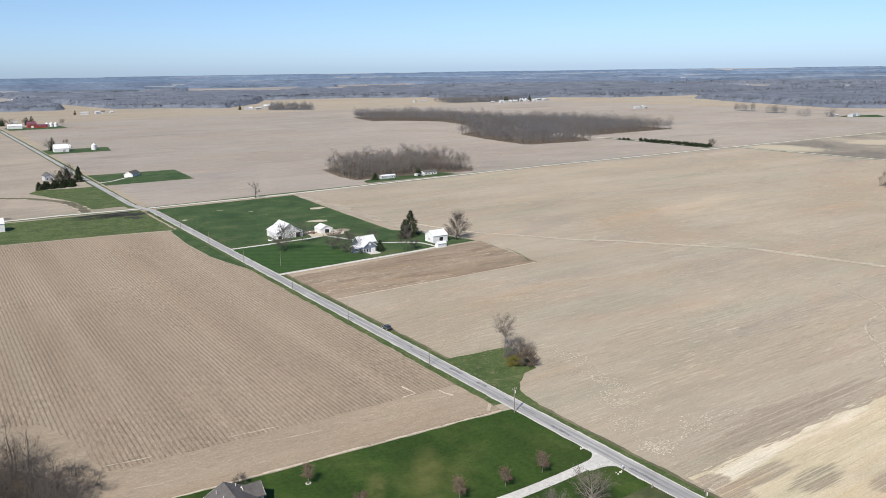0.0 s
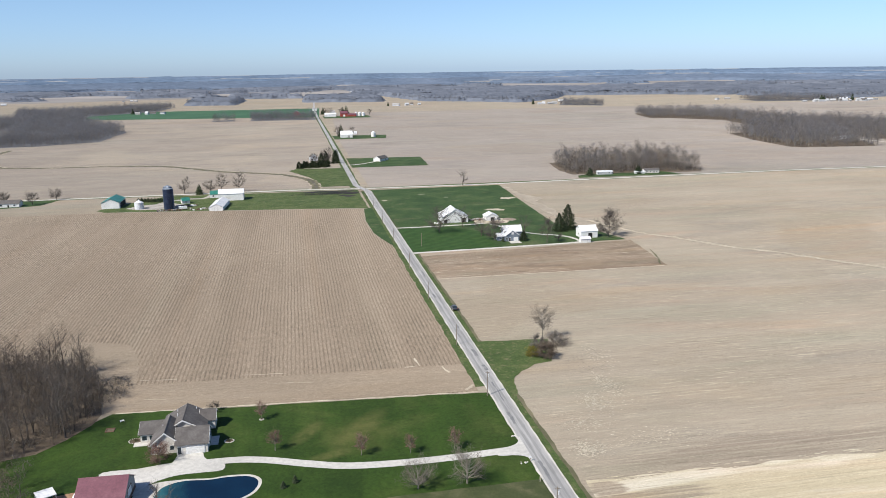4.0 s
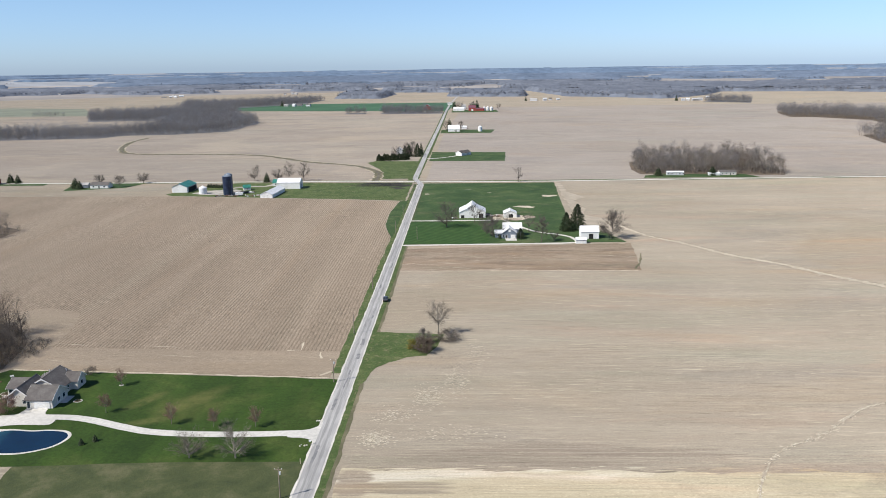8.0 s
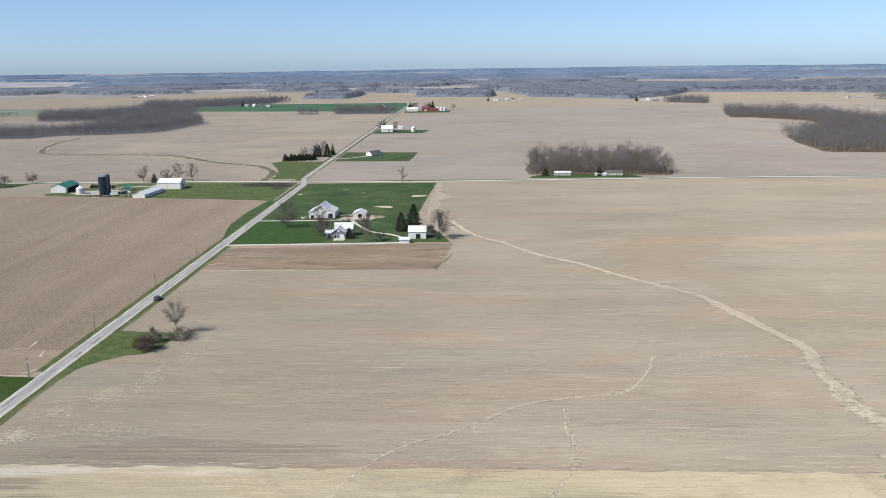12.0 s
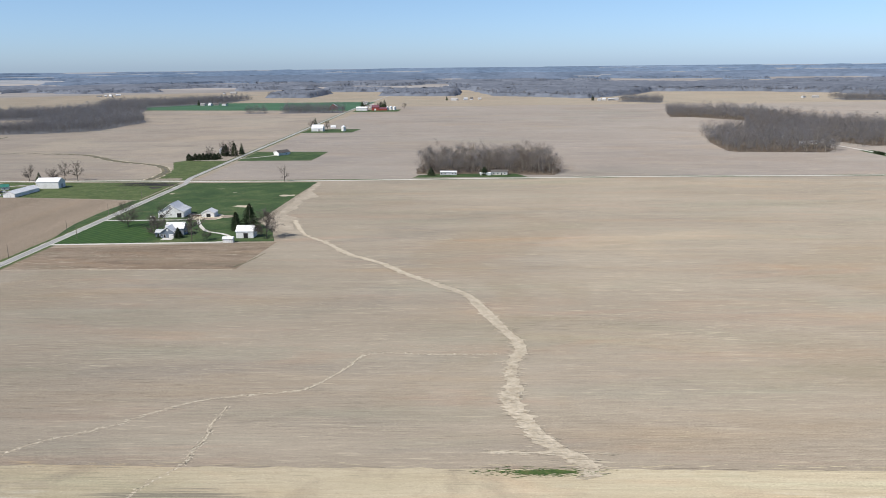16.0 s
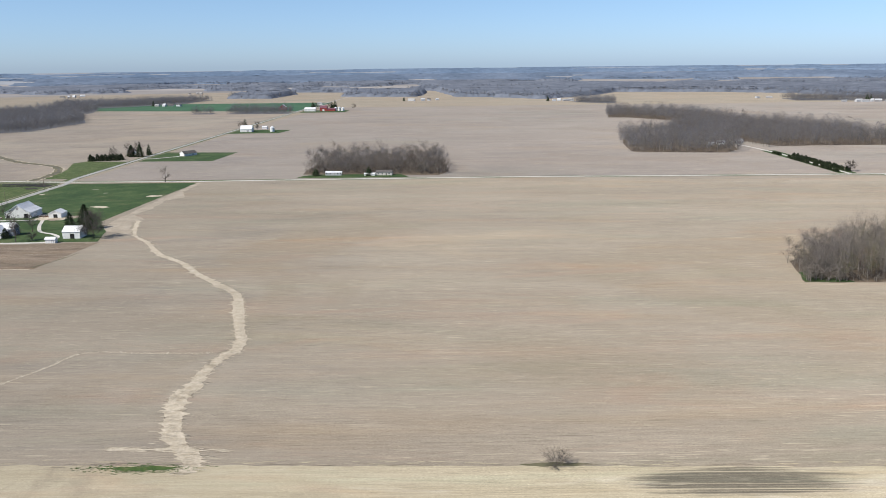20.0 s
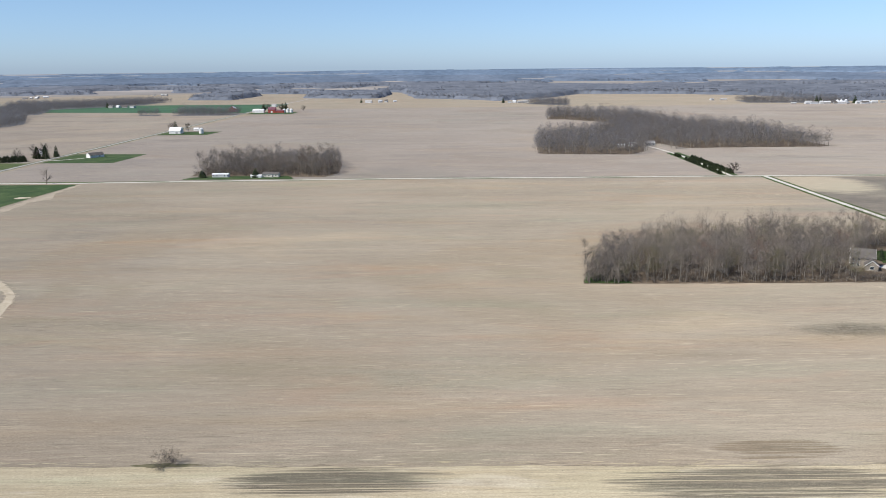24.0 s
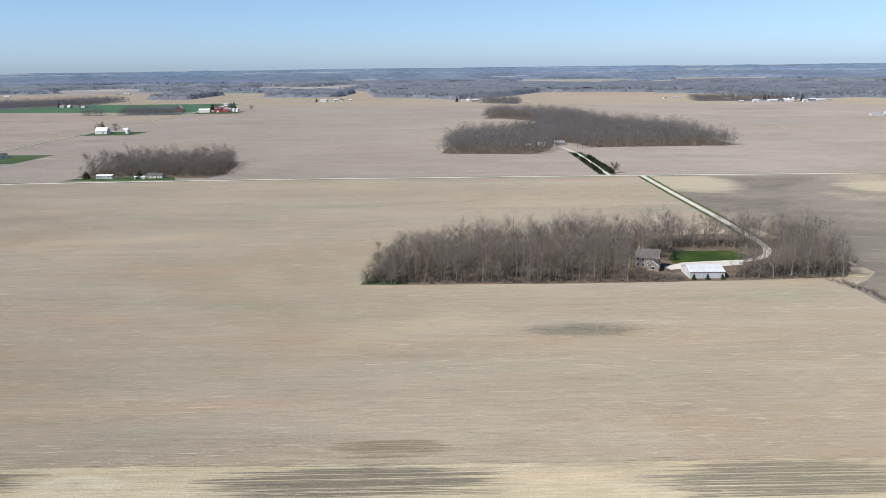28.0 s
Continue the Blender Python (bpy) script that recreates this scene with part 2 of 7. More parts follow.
EAST_SOIL = field("dark_grey_soil", (0.15, 0.132, 0.110), (0.19, 0.168, 0.14), (0.24, 0.21, 0.17), along=(0.005, 0.02), fine=(0.03, 0.3), patch=(0.52, 0.64), blotch=(0.33, 0.285, 0.215), damp=(0.46, 0.58, (0.118, 0.104, 0.09), (0.0045, 0.007)), grit=0.3, spots=[(752, 195, 52, 75, (0.34, 0.292, 0.22)), (905, 160, 60, 50, (0.34, 0.292, 0.22))])
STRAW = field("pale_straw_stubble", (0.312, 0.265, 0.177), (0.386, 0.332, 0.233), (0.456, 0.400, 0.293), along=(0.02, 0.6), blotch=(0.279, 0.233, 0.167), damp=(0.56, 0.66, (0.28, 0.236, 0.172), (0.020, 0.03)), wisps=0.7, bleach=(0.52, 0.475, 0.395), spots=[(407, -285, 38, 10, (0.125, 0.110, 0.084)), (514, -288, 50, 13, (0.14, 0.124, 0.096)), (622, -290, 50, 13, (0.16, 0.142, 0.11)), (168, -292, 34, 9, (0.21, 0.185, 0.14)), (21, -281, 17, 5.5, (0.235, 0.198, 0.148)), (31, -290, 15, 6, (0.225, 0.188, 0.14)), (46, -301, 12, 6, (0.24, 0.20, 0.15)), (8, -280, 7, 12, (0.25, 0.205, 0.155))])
PLOT = field("brown_stubble_plot", (0.145, 0.106, 0.076), (0.215, 0.166, 0.122), (0.29, 0.234, 0.176), along=(0.03, 0.42), fine=(0.13, 1.1), grit=1.0, tones=((0.80, 0.79, 0.79), (1.12, 1.08, 1.02)), damp=(0.52, 0.62, (0.15, 0.115, 0.085), (0.02, 0.09)), wisps=1.3)
NW_SOIL = field("banded_tan_soil", (0.212, 0.180, 0.147), (0.262, 0.224, 0.184), (0.315, 0.272, 0.222), along=(0.004, 0.03), fine=(0.02, 0.15), patch=(0.50, 0.62), blotch=(0.325, 0.275, 0.212), damp=(0.56, 0.68, (0.185, 0.158, 0.13), (0.004, 0.012)), warmth=0.5, grit=0.4, tones=((0.92, 0.93, 0.95), (1.05, 1.02, 0.97)))
WEED = mottled("dark_weeds", (0.08, 0.07, 0.05), (0.11, 0.098, 0.072), (0.155, 0.138, 0.104), 0.1, 1.0)
TUFT = mottled("dull_green_weeds", (0.185, 0.185, 0.12), (0.22, 0.215, 0.145), (0.26, 0.245, 0.17), 0.1, 1.0)
TUFT_GREEN = mottled("bright_green_weeds", (0.040, 0.070, 0.018), (0.058, 0.098, 0.024), (0.12, 0.125, 0.05), 0.4, 2.0)
DARK_SOIL = mottled("black_damp_soil", (0.012, 0.011, 0.010), (0.020, 0.018, 0.016), (0.045, 0.039, 0.031), 0.06, 0.6)
DIRT_PALE = mottled("trodden_pinkish_dirt", (0.20, 0.158, 0.122), (0.26, 0.208, 0.162), (0.34, 0.28, 0.22), 0.2, 1.2)
WASH = mottled("pale_washed_sediment", (0.382, 0.324, 0.240), (0.441, 0.382, 0.289), (0.507, 0.441, 0.340), 0.3, 1.1)
RILL = mottled("thin_washed_soil", (0.28, 0.235, 0.175), (0.36, 0.308, 0.232), (0.42, 0.365, 0.28), 0.15, 0.9)
HEAD_WASH = mottled("pale_washed_headland", (0.275, 0.234, 0.178), (0.315, 0.270, 0.206), (0.375, 0.322, 0.248), 0.12, 0.9)
YARD = mottled("grey_farmyard_gravel", (0.25, 0.23, 0.20), (0.33, 0.305, 0.265), (0.42, 0.39, 0.345), 0.15, 0.9)
LAWN, _nt, _b = material("mown_green_lawn", 0.9, 0, 0.2)
_w = coords(_nt, (1, 1, 1))
_c = ramp(_nt, noise_of(_nt, _w, 0.045, 4, 0.6, 0.4), [(0.3, (0.0185, 0.040, 0.006)), (0.52, (0.0285, 0.055, 0.008)), (0.72, (0.058, 0.080, 0.018))])
_c = mix(_nt, _c, ramp(_nt, noise_of(_nt, _w, 0.8, 8, 0.9), [(0.32, 0.45), (0.5, 1.0), (0.68, 1.65)]), 0.85, "MULTIPLY")
_c = mix(_nt, _c, ramp(_nt, noise_of(_nt, coords(_nt, (0.16, 0.03, 1), turn=8), 1.0, 2, 0.5), [(0.4, 0.86), (0.6, 1.1)]), 0.8, "MULTIPLY")
_g = _nt.nodes.new("ShaderNodeTexGradient")
_g.gradient_type = "SPHERICAL"
_m = _nt.nodes.new("ShaderNodeMapping")
_m.inputs["Location"].default_value = (4.1, 16.6, 0)
_m.inputs["Scale"].default_value = (0.083, 0.071, 1)
_nt.links.new(_nt.nodes.new("ShaderNodeNewGeometry").outputs["Position"], _m.inputs["Vector"])
_nt.links.new(_m.outputs[0], _g.inputs["Vector"])
_c = mix(_nt, _c, (0.115, 0.112, 0.034), mix(_nt, ramp(_nt, _g.outputs[1], [(0.0, 0.0), (0.55, 0.35)]), ramp(_nt, noise_of(_nt, _w, 0.22, 4, 0.7), [(0.35, 0.2), (0.62, 1.0)]), 1.0, "MULTIPLY"))
for _x, _y, _long, _wide, _way in ((-49, -229.5, 17, 5.0, 56), (-64, -229, 10, 3.5, 59), (-58, -244, 8, 3, 20)):
    _m = _nt.nodes.new("ShaderNodeMapping")
    _m.inputs["Location"].default_value = (-_x, -_y, 0)
    _nt.links.new(_nt.nodes.new("ShaderNodeNewGeometry").outputs["Position"], _m.inputs["Vector"])
    _r = _nt.nodes.new("ShaderNodeMapping")
    _r.inputs["Rotation"].default_value = (0, 0, radians(-_way))
    _nt.links.new(_m.outputs[0], _r.inputs["Vector"])
    _k = _nt.nodes.new("ShaderNodeMapping")
    _k.inputs["Scale"].default_value = (1 / _long, 1 / _wide, 0)
    _nt.links.new(_r.outputs[0], _k.inputs["Vector"])
    _g = _nt.nodes.new("ShaderNodeTexGradient")
    _g.gradient_type = "SPHERICAL"
    _nt.links.new(_k.outputs[0], _g.inputs["Vector"])
    _c = mix(_nt, _c, (0.125, 0.122, 0.04), mix(_nt, ramp(_nt, _g.outputs[1], [(0.0, 0.0), (0.6, 0.55)]), ramp(_nt, noise_of(_nt, _w, 0.3, 4, 0.7), [(0.35, 0.3), (0.62, 1.0)]), 1.0, "MULTIPLY"))
_nt.links.new(_c, _b.inputs["Base Color"])
GRASS, _nt, _b = material("rough_grass", 0.9, 0, 0.2)
_w = coords(_nt, (1, 1, 1))
_c = ramp(_nt, noise_of(_nt, _w, 0.09, 5, 0.65, 0.5), [(0.3, (0.040, 0.066, 0.019)), (0.5, (0.062, 0.090, 0.028)), (0.68, (0.092, 0.112, 0.042))])
_c = mix(_nt, _c, (0.19, 0.165, 0.098), ramp(_nt, noise_of(_nt, _w, 0.35, 6, 0.75, 0.6), [(0.53, 0.0), (0.68, 0.75)]))
_c = mix(_nt, _c, ramp(_nt, noise_of(_nt, _w, 1.1, 6, 0.8), [(0.3, 0.55), (0.5, 1.0), (0.68, 1.5)]), 0.8, "MULTIPLY")
_nt.links.new(_c, _b.inputs["Base Color"])
bump(_nt, _b, noise_of(_nt, _w, 1.3, 4), 0.6, 0.2)
ROUGH = mottled("rough_brown_grass", (0.035, 0.046, 0.016), (0.053, 0.064, 0.023), (0.094, 0.094, 0.045), 0.12, 1.3, relief=0.2)
SAND = mottled("pale_pond_sand", (0.40, 0.375, 0.335), (0.47, 0.445, 0.40), (0.53, 0.505, 0.46), 0.2, 1.2)
PALE_STRAW = mottled("bleached_corn_husks", (0.44, 0.385, 0.29), (0.53, 0.47, 0.36), (0.60, 0.54, 0.43), 0.5, 2.0)
PASTURE, _nt, _b = material("green_pasture", 0.9, 0, 0.2)
_w = coords(_nt, (1, 1, 1))
_c = ramp(_nt, noise_of(_nt, _w, 0.045, 5, 0.65, 0.5), [(0.3, (0.025, 0.050, 0.016)), (0.5, (0.040, 0.071, 0.023)), (0.66, (0.066, 0.095, 0.035))])
_c = mix(_nt, _c, (0.135, 0.125, 0.068), ramp(_nt, noise_of(_nt, coords(_nt, (0.7, 1.5, 1)), 0.06, 5, 0.7, 0.7), [(0.55, 0.0), (0.70, 0.6)]))
_c = mix(_nt, _c, ramp(_nt, noise_of(_nt, _w, 0.55, 6, 0.8), [(0.3, 0.55), (0.5, 1.0), (0.68, 1.5)]), 0.8, "MULTIPLY")
_nt.links.new(_c, _b.inputs["Base Color"])
bump(_nt, _b, noise_of(_nt, _w, 0.9, 4), 0.6, 0.15)
PALE_GREEN = mottled("thin_green_crop", (0.13, 0.145, 0.105), (0.16, 0.172, 0.125), (0.19, 0.195, 0.145), 0.01, 0.1)
WHEAT = mottled("young_winter_wheat", (0.032, 0.085, 0.042), (0.042, 0.105, 0.052), (0.06, 0.12, 0.062), 0.01, 0.1)
LITTER = mottled("leaf_litter", (0.075, 0.057, 0.04), (0.115, 0.088, 0.062), (0.17, 0.132, 0.095), 0.15, 1.0, relief=0.2)
GRAVEL = mottled("limestone_gravel", (0.45, 0.425, 0.38), (0.505, 0.48, 0.43), (0.56, 0.535, 0.485), 0.1, 1.5)
CONCRETE = mottled("pale_concrete", (0.43, 0.415, 0.38), (0.475, 0.458, 0.42), (0.52, 0.50, 0.462), 0.08, 0.8)
ASPHALT = mottled("worn_grey_asphalt", (0.245, 0.24, 0.232), (0.315, 0.308, 0.295), (0.385, 0.375, 0.358), 0.35, 1.4, stretch=(1, 0.08, 1))
PATCHING = mottled("dark_asphalt_patch", (0.14, 0.14, 0.14), (0.18, 0.18, 0.18), (0.24, 0.235, 0.23), 0.4, 1.5)
BANK = mottled("ditch_bank_grass", (0.07, 0.075, 0.035), (0.115, 0.105, 0.06), (0.19, 0.165, 0.10), 0.06, 0.4)
WHITE = mottled("white_painted_siding", (0.60, 0.595, 0.575), (0.68, 0.675, 0.655), (0.74, 0.735, 0.715), 0.3, 2.0, 0.6, "object")
WHITE_METAL = mottled("white_metal_roof", (0.57, 0.57, 0.57), (0.64, 0.64, 0.64), (0.70, 0.70, 0.70), 0.2, 1.5, 0.5, "object", spec=0.4)
CREAM = mottled("cream_siding", (0.50, 0.47, 0.42), (0.57, 0.54, 0.49), (0.63, 0.60, 0.55), 0.3, 2.0, 0.65, "object")
SHINGLE = mottled("grey_brown_shingles", (0.08, 0.072, 0.068), (0.105, 0.096, 0.09), (0.135, 0.125, 0.117), 0.4, 3.0, 0.9, "object")
DARK_SHINGLE = mottled("dark_shingles", (0.06, 0.055, 0.052), (0.085, 0.08, 0.075), (0.12, 0.11, 0.105), 0.4, 3.0, 0.9, "object")
RED_ROOF = mottled("red_metal_roof", (0.125, 0.046, 0.062), (0.15, 0.058, 0.076), (0.185, 0.078, 0.096), 0.3, 2.0, 0.55, "object", spec=0.35)
RED_PAINT = mottled("red_barn_paint", (0.22, 0.04, 0.03), (0.28, 0.055, 0.045), (0.34, 0.08, 0.06), 0.3, 2.0, 0.7, "object")
GREEN_ROOF = mottled("green_metal_roof", (0.02, 0.13, 0.10), (0.03, 0.165, 0.125), (0.05, 0.20, 0.155), 0.3, 2.0, 0.4, "object", spec=0.5)
SLATE_SIDING = mottled("slate_blue_siding", (0.11, 0.14, 0.18), (0.15, 0.18, 0.22), (0.20, 0.23, 0.27), 0.3, 2.0, 0.7, "object")
GREY_SIDING = mottled("grey_siding", (0.26, 0.25, 0.24), (0.32, 0.31, 0.30), (0.39, 0.38, 0.36), 0.3, 2.0, 0.7, "object")
BROWN = mottled("brown_boards", (0.09, 0.05, 0.035), (0.13, 0.075, 0.05), (0.18, 0.11, 0.08), 0.4, 2.0, 0.8, "object")
# Near-black: dark doors, and shade inside openings painted on solid walls.
DARK_OPENING = mottled("dark_door_and_shade_panel", (0.012, 0.012, 0.012), (0.018, 0.018, 0.018), (0.03, 0.03, 0.03), 0.4, 2.0, 0.9, "object")
SILO_BLUE = mottled("navy_enamel_silo", (0.008, 0.014, 0.035), (0.014, 0.023, 0.05), (0.03, 0.042, 0.075), 0.3, 1.5, 0.4, "object", spec=0.4)
GALV = mottled("galvanised_steel", (0.55, 0.56, 0.57), (0.63, 0.64, 0.65), (0.72, 0.73, 0.74), 0.4, 2.0, 0.5, "object", spec=0.5)
BARK = mottled("grey_bark", (0.13, 0.115, 0.10), (0.18, 0.16, 0.14), (0.26, 0.235, 0.205), 0.5, 3.0, 0.95, "object")
PALE_BARK = mottled("pale_grey_bark", (0.15, 0.133, 0.112), (0.21, 0.188, 0.158), (0.28, 0.252, 0.212), 0.5, 3.0, 0.95, "object")
DARK_BARK = mottled("dark_grey_bark", (0.06, 0.05, 0.042), (0.09, 0.077, 0.066), (0.14, 0.122, 0.106), 0.5, 3.0, 0.95, "object")
TWIGS = mottled("bare_grey_brown_twigs", (0.106, 0.093, 0.084), (0.148, 0.130, 0.118), (0.198, 0.175, 0.158), 0.12, 1.0, 0.95)
TWIGS_WARM = mottled("grey_tan_bare_twigs", (0.105, 0.089, 0.073), (0.150, 0.128, 0.106), (0.20, 0.172, 0.143), 0.12, 1.0, 0.95)
TWIGS_BROWN = mottled("brown_bare_twigs", (0.085, 0.064, 0.048), (0.12, 0.092, 0.069), (0.16, 0.125, 0.096), 0.12, 1.0, 0.95)
BRUSH = mottled("low_brown_brush", (0.055, 0.045, 0.036), (0.08, 0.066, 0.053), (0.12, 0.10, 0.08), 0.12, 1.0, 0.95)
TWIGS_DARK = mottled("dark_bare_twigs", (0.068, 0.058, 0.05), (0.095, 0.082, 0.071), (0.135, 0.118, 0.103), 0.12, 1.0, 0.95)
# Twigs and floor of far woods, greyed and blued in colour for haze.
TWIGS_FAR = mottled("haze_greyed_twigs", (0.126, 0.118, 0.120), (0.167, 0.157, 0.158), (0.213, 0.200, 0.201), 0.02, 0.2, 0.95)
TWIGS_HAZED = mottled("haze_blued_twigs", (0.142, 0.144, 0.154), (0.182, 0.185, 0.197), (0.230, 0.232, 0.246), 0.02, 0.2, 0.95)
LITTER_FAR = mottled("haze_grey_wood_floor", (0.092, 0.094, 0.100), (0.12, 0.122, 0.128), (0.152, 0.154, 0.16), 0.03, 0.2)
TWIGS_RED = mottled("budding_red_twigs", (0.13, 0.075, 0.062), (0.165, 0.10, 0.08), (0.20, 0.13, 0.105), 0.2, 1.5, 0.95)
TWIGS_GREEN = mottled("budding_green_twigs", (0.10, 0.096, 0.05), (0.135, 0.125, 0.068), (0.175, 0.158, 0.09), 0.2, 1.5, 0.95)
BUDS_YELLOW = mottled("yellow_green_buds", (0.10, 0.095, 0.02), (0.15, 0.135, 0.03), (0.21, 0.18, 0.045), 0.2, 1.5, 0.95)
NEEDLES = mottled("dark_conifer_needles", (0.017, 0.029, 0.013), (0.031, 0.046, 0.020), (0.062, 0.068, 0.034), 0.3, 2.0, 0.9)
# Aerial haze put into the base colours, bluer and paler with distance.
HAZE_WOOD = mottled("haze_blue_grey_woods", (0.098, 0.128, 0.175), (0.120, 0.153, 0.206), (0.148, 0.183, 0.24), 0.004, 0.03, 1.0, spec=0.0)
HAZE_DEEP = mottled("haze_blue_horizon_woods", (0.102, 0.142, 0.203), (0.122, 0.168, 0.235), (0.152, 0.20, 0.27), 0.004, 0.03, 1.0, spec=0.0)
HAZE_FIELD = mottled("haze_pale_fields", (0.205, 0.194, 0.186), (0.255, 0.240, 0.229), (0.33, 0.310, 0.292), 0.003, 0.02, 1.0, stretch=(0.25, 1, 1), spec=0.0)
HAZE_GROUND = mottled("haze_palest_fields", (0.20, 0.215, 0.24), (0.235, 0.25, 0.272), (0.28, 0.29, 0.305), 0.003, 0.02, 1.0, stretch=(0.25, 1, 1), spec=0.0)
HAZE_NEAR = mottled("haze_grey_woods", (0.104, 0.117, 0.143), (0.130, 0.145, 0.175), (0.165, 0.181, 0.214), 0.012, 0.06, 1.0, spec=0.0)
for _m in (TWIGS_FAR, TWIGS_HAZED):
    # light passes through thin bare crowns
    _nt = _m.node_tree
    _b, _thin, _both = _nt.nodes["Principled BSDF"], _nt.nodes.new("ShaderNodeBsdfTranslucent"), _nt.nodes.new("ShaderNodeMixShader")
    _both.inputs[0].default_value = 0.4
    _nt.links.new(_b.inputs["Base Color"].links[0].from_socket, _thin.inputs["Color"])
    _nt.links.new(_b.outputs[0], _both.inputs[1])
    _nt.links.new(_thin.outputs[0], _both.inputs[2])
    _nt.links.new(_both.outputs[0], _nt.nodes["Material Output"].inputs["Surface"])
GLASS_DARK, _nt, _b = material("window_glass", 0.08, 0, 0.5)
_b.inputs["Base Color"].default_value = (0.03, 0.04, 0.05, 1)
CAR_PAINT, _nt, _b = material("dark_car_paint", 0.3, 0.4, 0.5)
_b.inputs["Base Color"].default_value = (0.085, 0.09, 0.10, 1)
RUBBER, _nt, _b = material("black_rubber", 0.9, 0, 0.2)
_b.inputs["Base Color"].default_value = (0.02, 0.02, 0.02, 1)
MOWN, _nt, _b = material("mown_striped_lawn", 0.9, 0, 0.2)
_w = _nt.nodes.new("ShaderNodeTexWave")
_w.inputs["Scale"].default_value = 0.314 / 3.4
_w.inputs["Distortion"].default_value = 0.8
_nt.links.new(coords(_nt, (1, 1, 1), turn=-52), _w.inputs["Vector"])
_c = ramp(_nt, noise_of(_nt, coords(_nt, (1, 1, 1)), 0.2, 4), [(0.3, (0.022, 0.058, 0.012)), (0.7, (0.045, 0.085, 0.022))])
_nt.links.new(mix(_nt, _c, ramp(_nt, _w.outputs[1], [(0.35, 0.72), (0.65, 1.12)]), 0.8, "MULTIPLY"), _b.inputs["Base Color"])
def noise_shift(nt):
    """Position, wavered by a soft noise of a metre or so."""
    at_place = nt.nodes.new("ShaderNodeNewGeometry").outputs["Position"]
    n = nt.nodes.new("ShaderNodeTexNoise")
    n.inputs["Scale"].default_value = 0.3
    nt.links.new(at_place, n.inputs["Vector"])
    add = nt.nodes.new("ShaderNodeVectorMath")
    add.operation = "MULTIPLY_ADD"
    add.inputs[1].default_value = (5, 5, 0)
    nt.links.new(n.outputs[1], add.inputs[0])
    nt.links.new(at_place, add.inputs[2])
    return add.outputs[0]


WATER, _nt, _b = material("dyed_blue_pond_water", 0.06, 0, 0.3)
_wc = ramp(_nt, noise_of(_nt, coords(_nt, (1, 1, 1)), 0.12, 3), [(0.3, (0.0015, 0.011, 0.028)), (0.7, (0.003, 0.018, 0.040))])
_px = _nt.nodes.new("ShaderNodeSeparateXYZ")
_nt.links.new(noise_shift(_nt), _px.inputs[0])
_span = _nt.nodes.new("ShaderNodeMapRange")
_span.inputs["From Min"].default_value, _span.inputs["From Max"].default_value = -99.0, -90.5
_nt.links.new(_px.outputs[0], _span.inputs["Value"])
_wc = mix(_nt, (0.035, 0.135, 0.145), _wc, ramp(_nt, _span.outputs[0], [(0.0, 0.0), (0.45, 0.75), (1.0, 1.0)]))
_nt.links.new(_wc, _b.inputs["Base Color"])
bump(_nt, _b, noise_of(_nt, coords(_nt, (1, 1, 1)), 2.0, 3), 0.15, 0.03)
POLE_WOOD = mottled("weathered_pole_wood", (0.16, 0.13, 0.10), (0.21, 0.175, 0.14), (0.27, 0.23, 0.19), 0.5, 3.0, 0.9, "object")
STONE = mottled("tan_field_stone", (0.20, 0.175, 0.145), (0.26, 0.23, 0.19), (0.33, 0.295, 0.25), 0.5, 3.0, 0.9, "object")
FAR_WHITE = mottled("weathered_white_paint", (0.40, 0.41, 0.42), (0.47, 0.48, 0.49), (0.54, 0.55, 0.56), 0.3, 2.0, 0.7, "object")
SHED_ROOF = mottled("pale_grey_metal_roof", (0.44, 0.45, 0.46), (0.50, 0.51, 0.52), (0.56, 0.57, 0.58), 0.2, 1.5, 0.55, "object", spec=0.3)

# ---- the land: one sheet, flat near by, drawn together towards the horizon ----
CENTRE, EYE_H, NEAR_R, REACH = Vector((180.0, -470.0, 0.0)), 100.0, 3300.0, 4550.0


def far_place(x, y, z=0.0):
    """A place on the land; past 3.3 km the distance is drawn in along the line of sight, so that all fits within the horizon."""
    dx, dy = x - CENTRE.x, y - CENTRE.y
    d = math.hypot(dx, dy)
    if d <= NEAR_R:
        return Vector((x, y, z))
    k = (REACH - (REACH - NEAR_R) ** 2 / (d + REACH - 2 * NEAR_R)) / d
    return Vector((CENTRE.x + dx * k, CENTRE.y + dy * k, EYE_H * (1 - k) + z * k))


def mesh_object(name, verts, faces, mats, parent=None, smooth=False, index=None):
    me = bpy.data.meshes.new(name)
    me.from_pydata([tuple(v) for v in verts], [], faces)
    for m in (mats if isinstance(mats, (list, tuple)) else [mats]):
        me.materials.append(m)
    if index is not None:
        me.polygons.foreach_set("material_index", index)
    if smooth:
        me.polygons.foreach_set("use_smooth", [True] * len(faces))
    me.update()
    ob = new(name, me)
    ob.parent = parent
    return ob


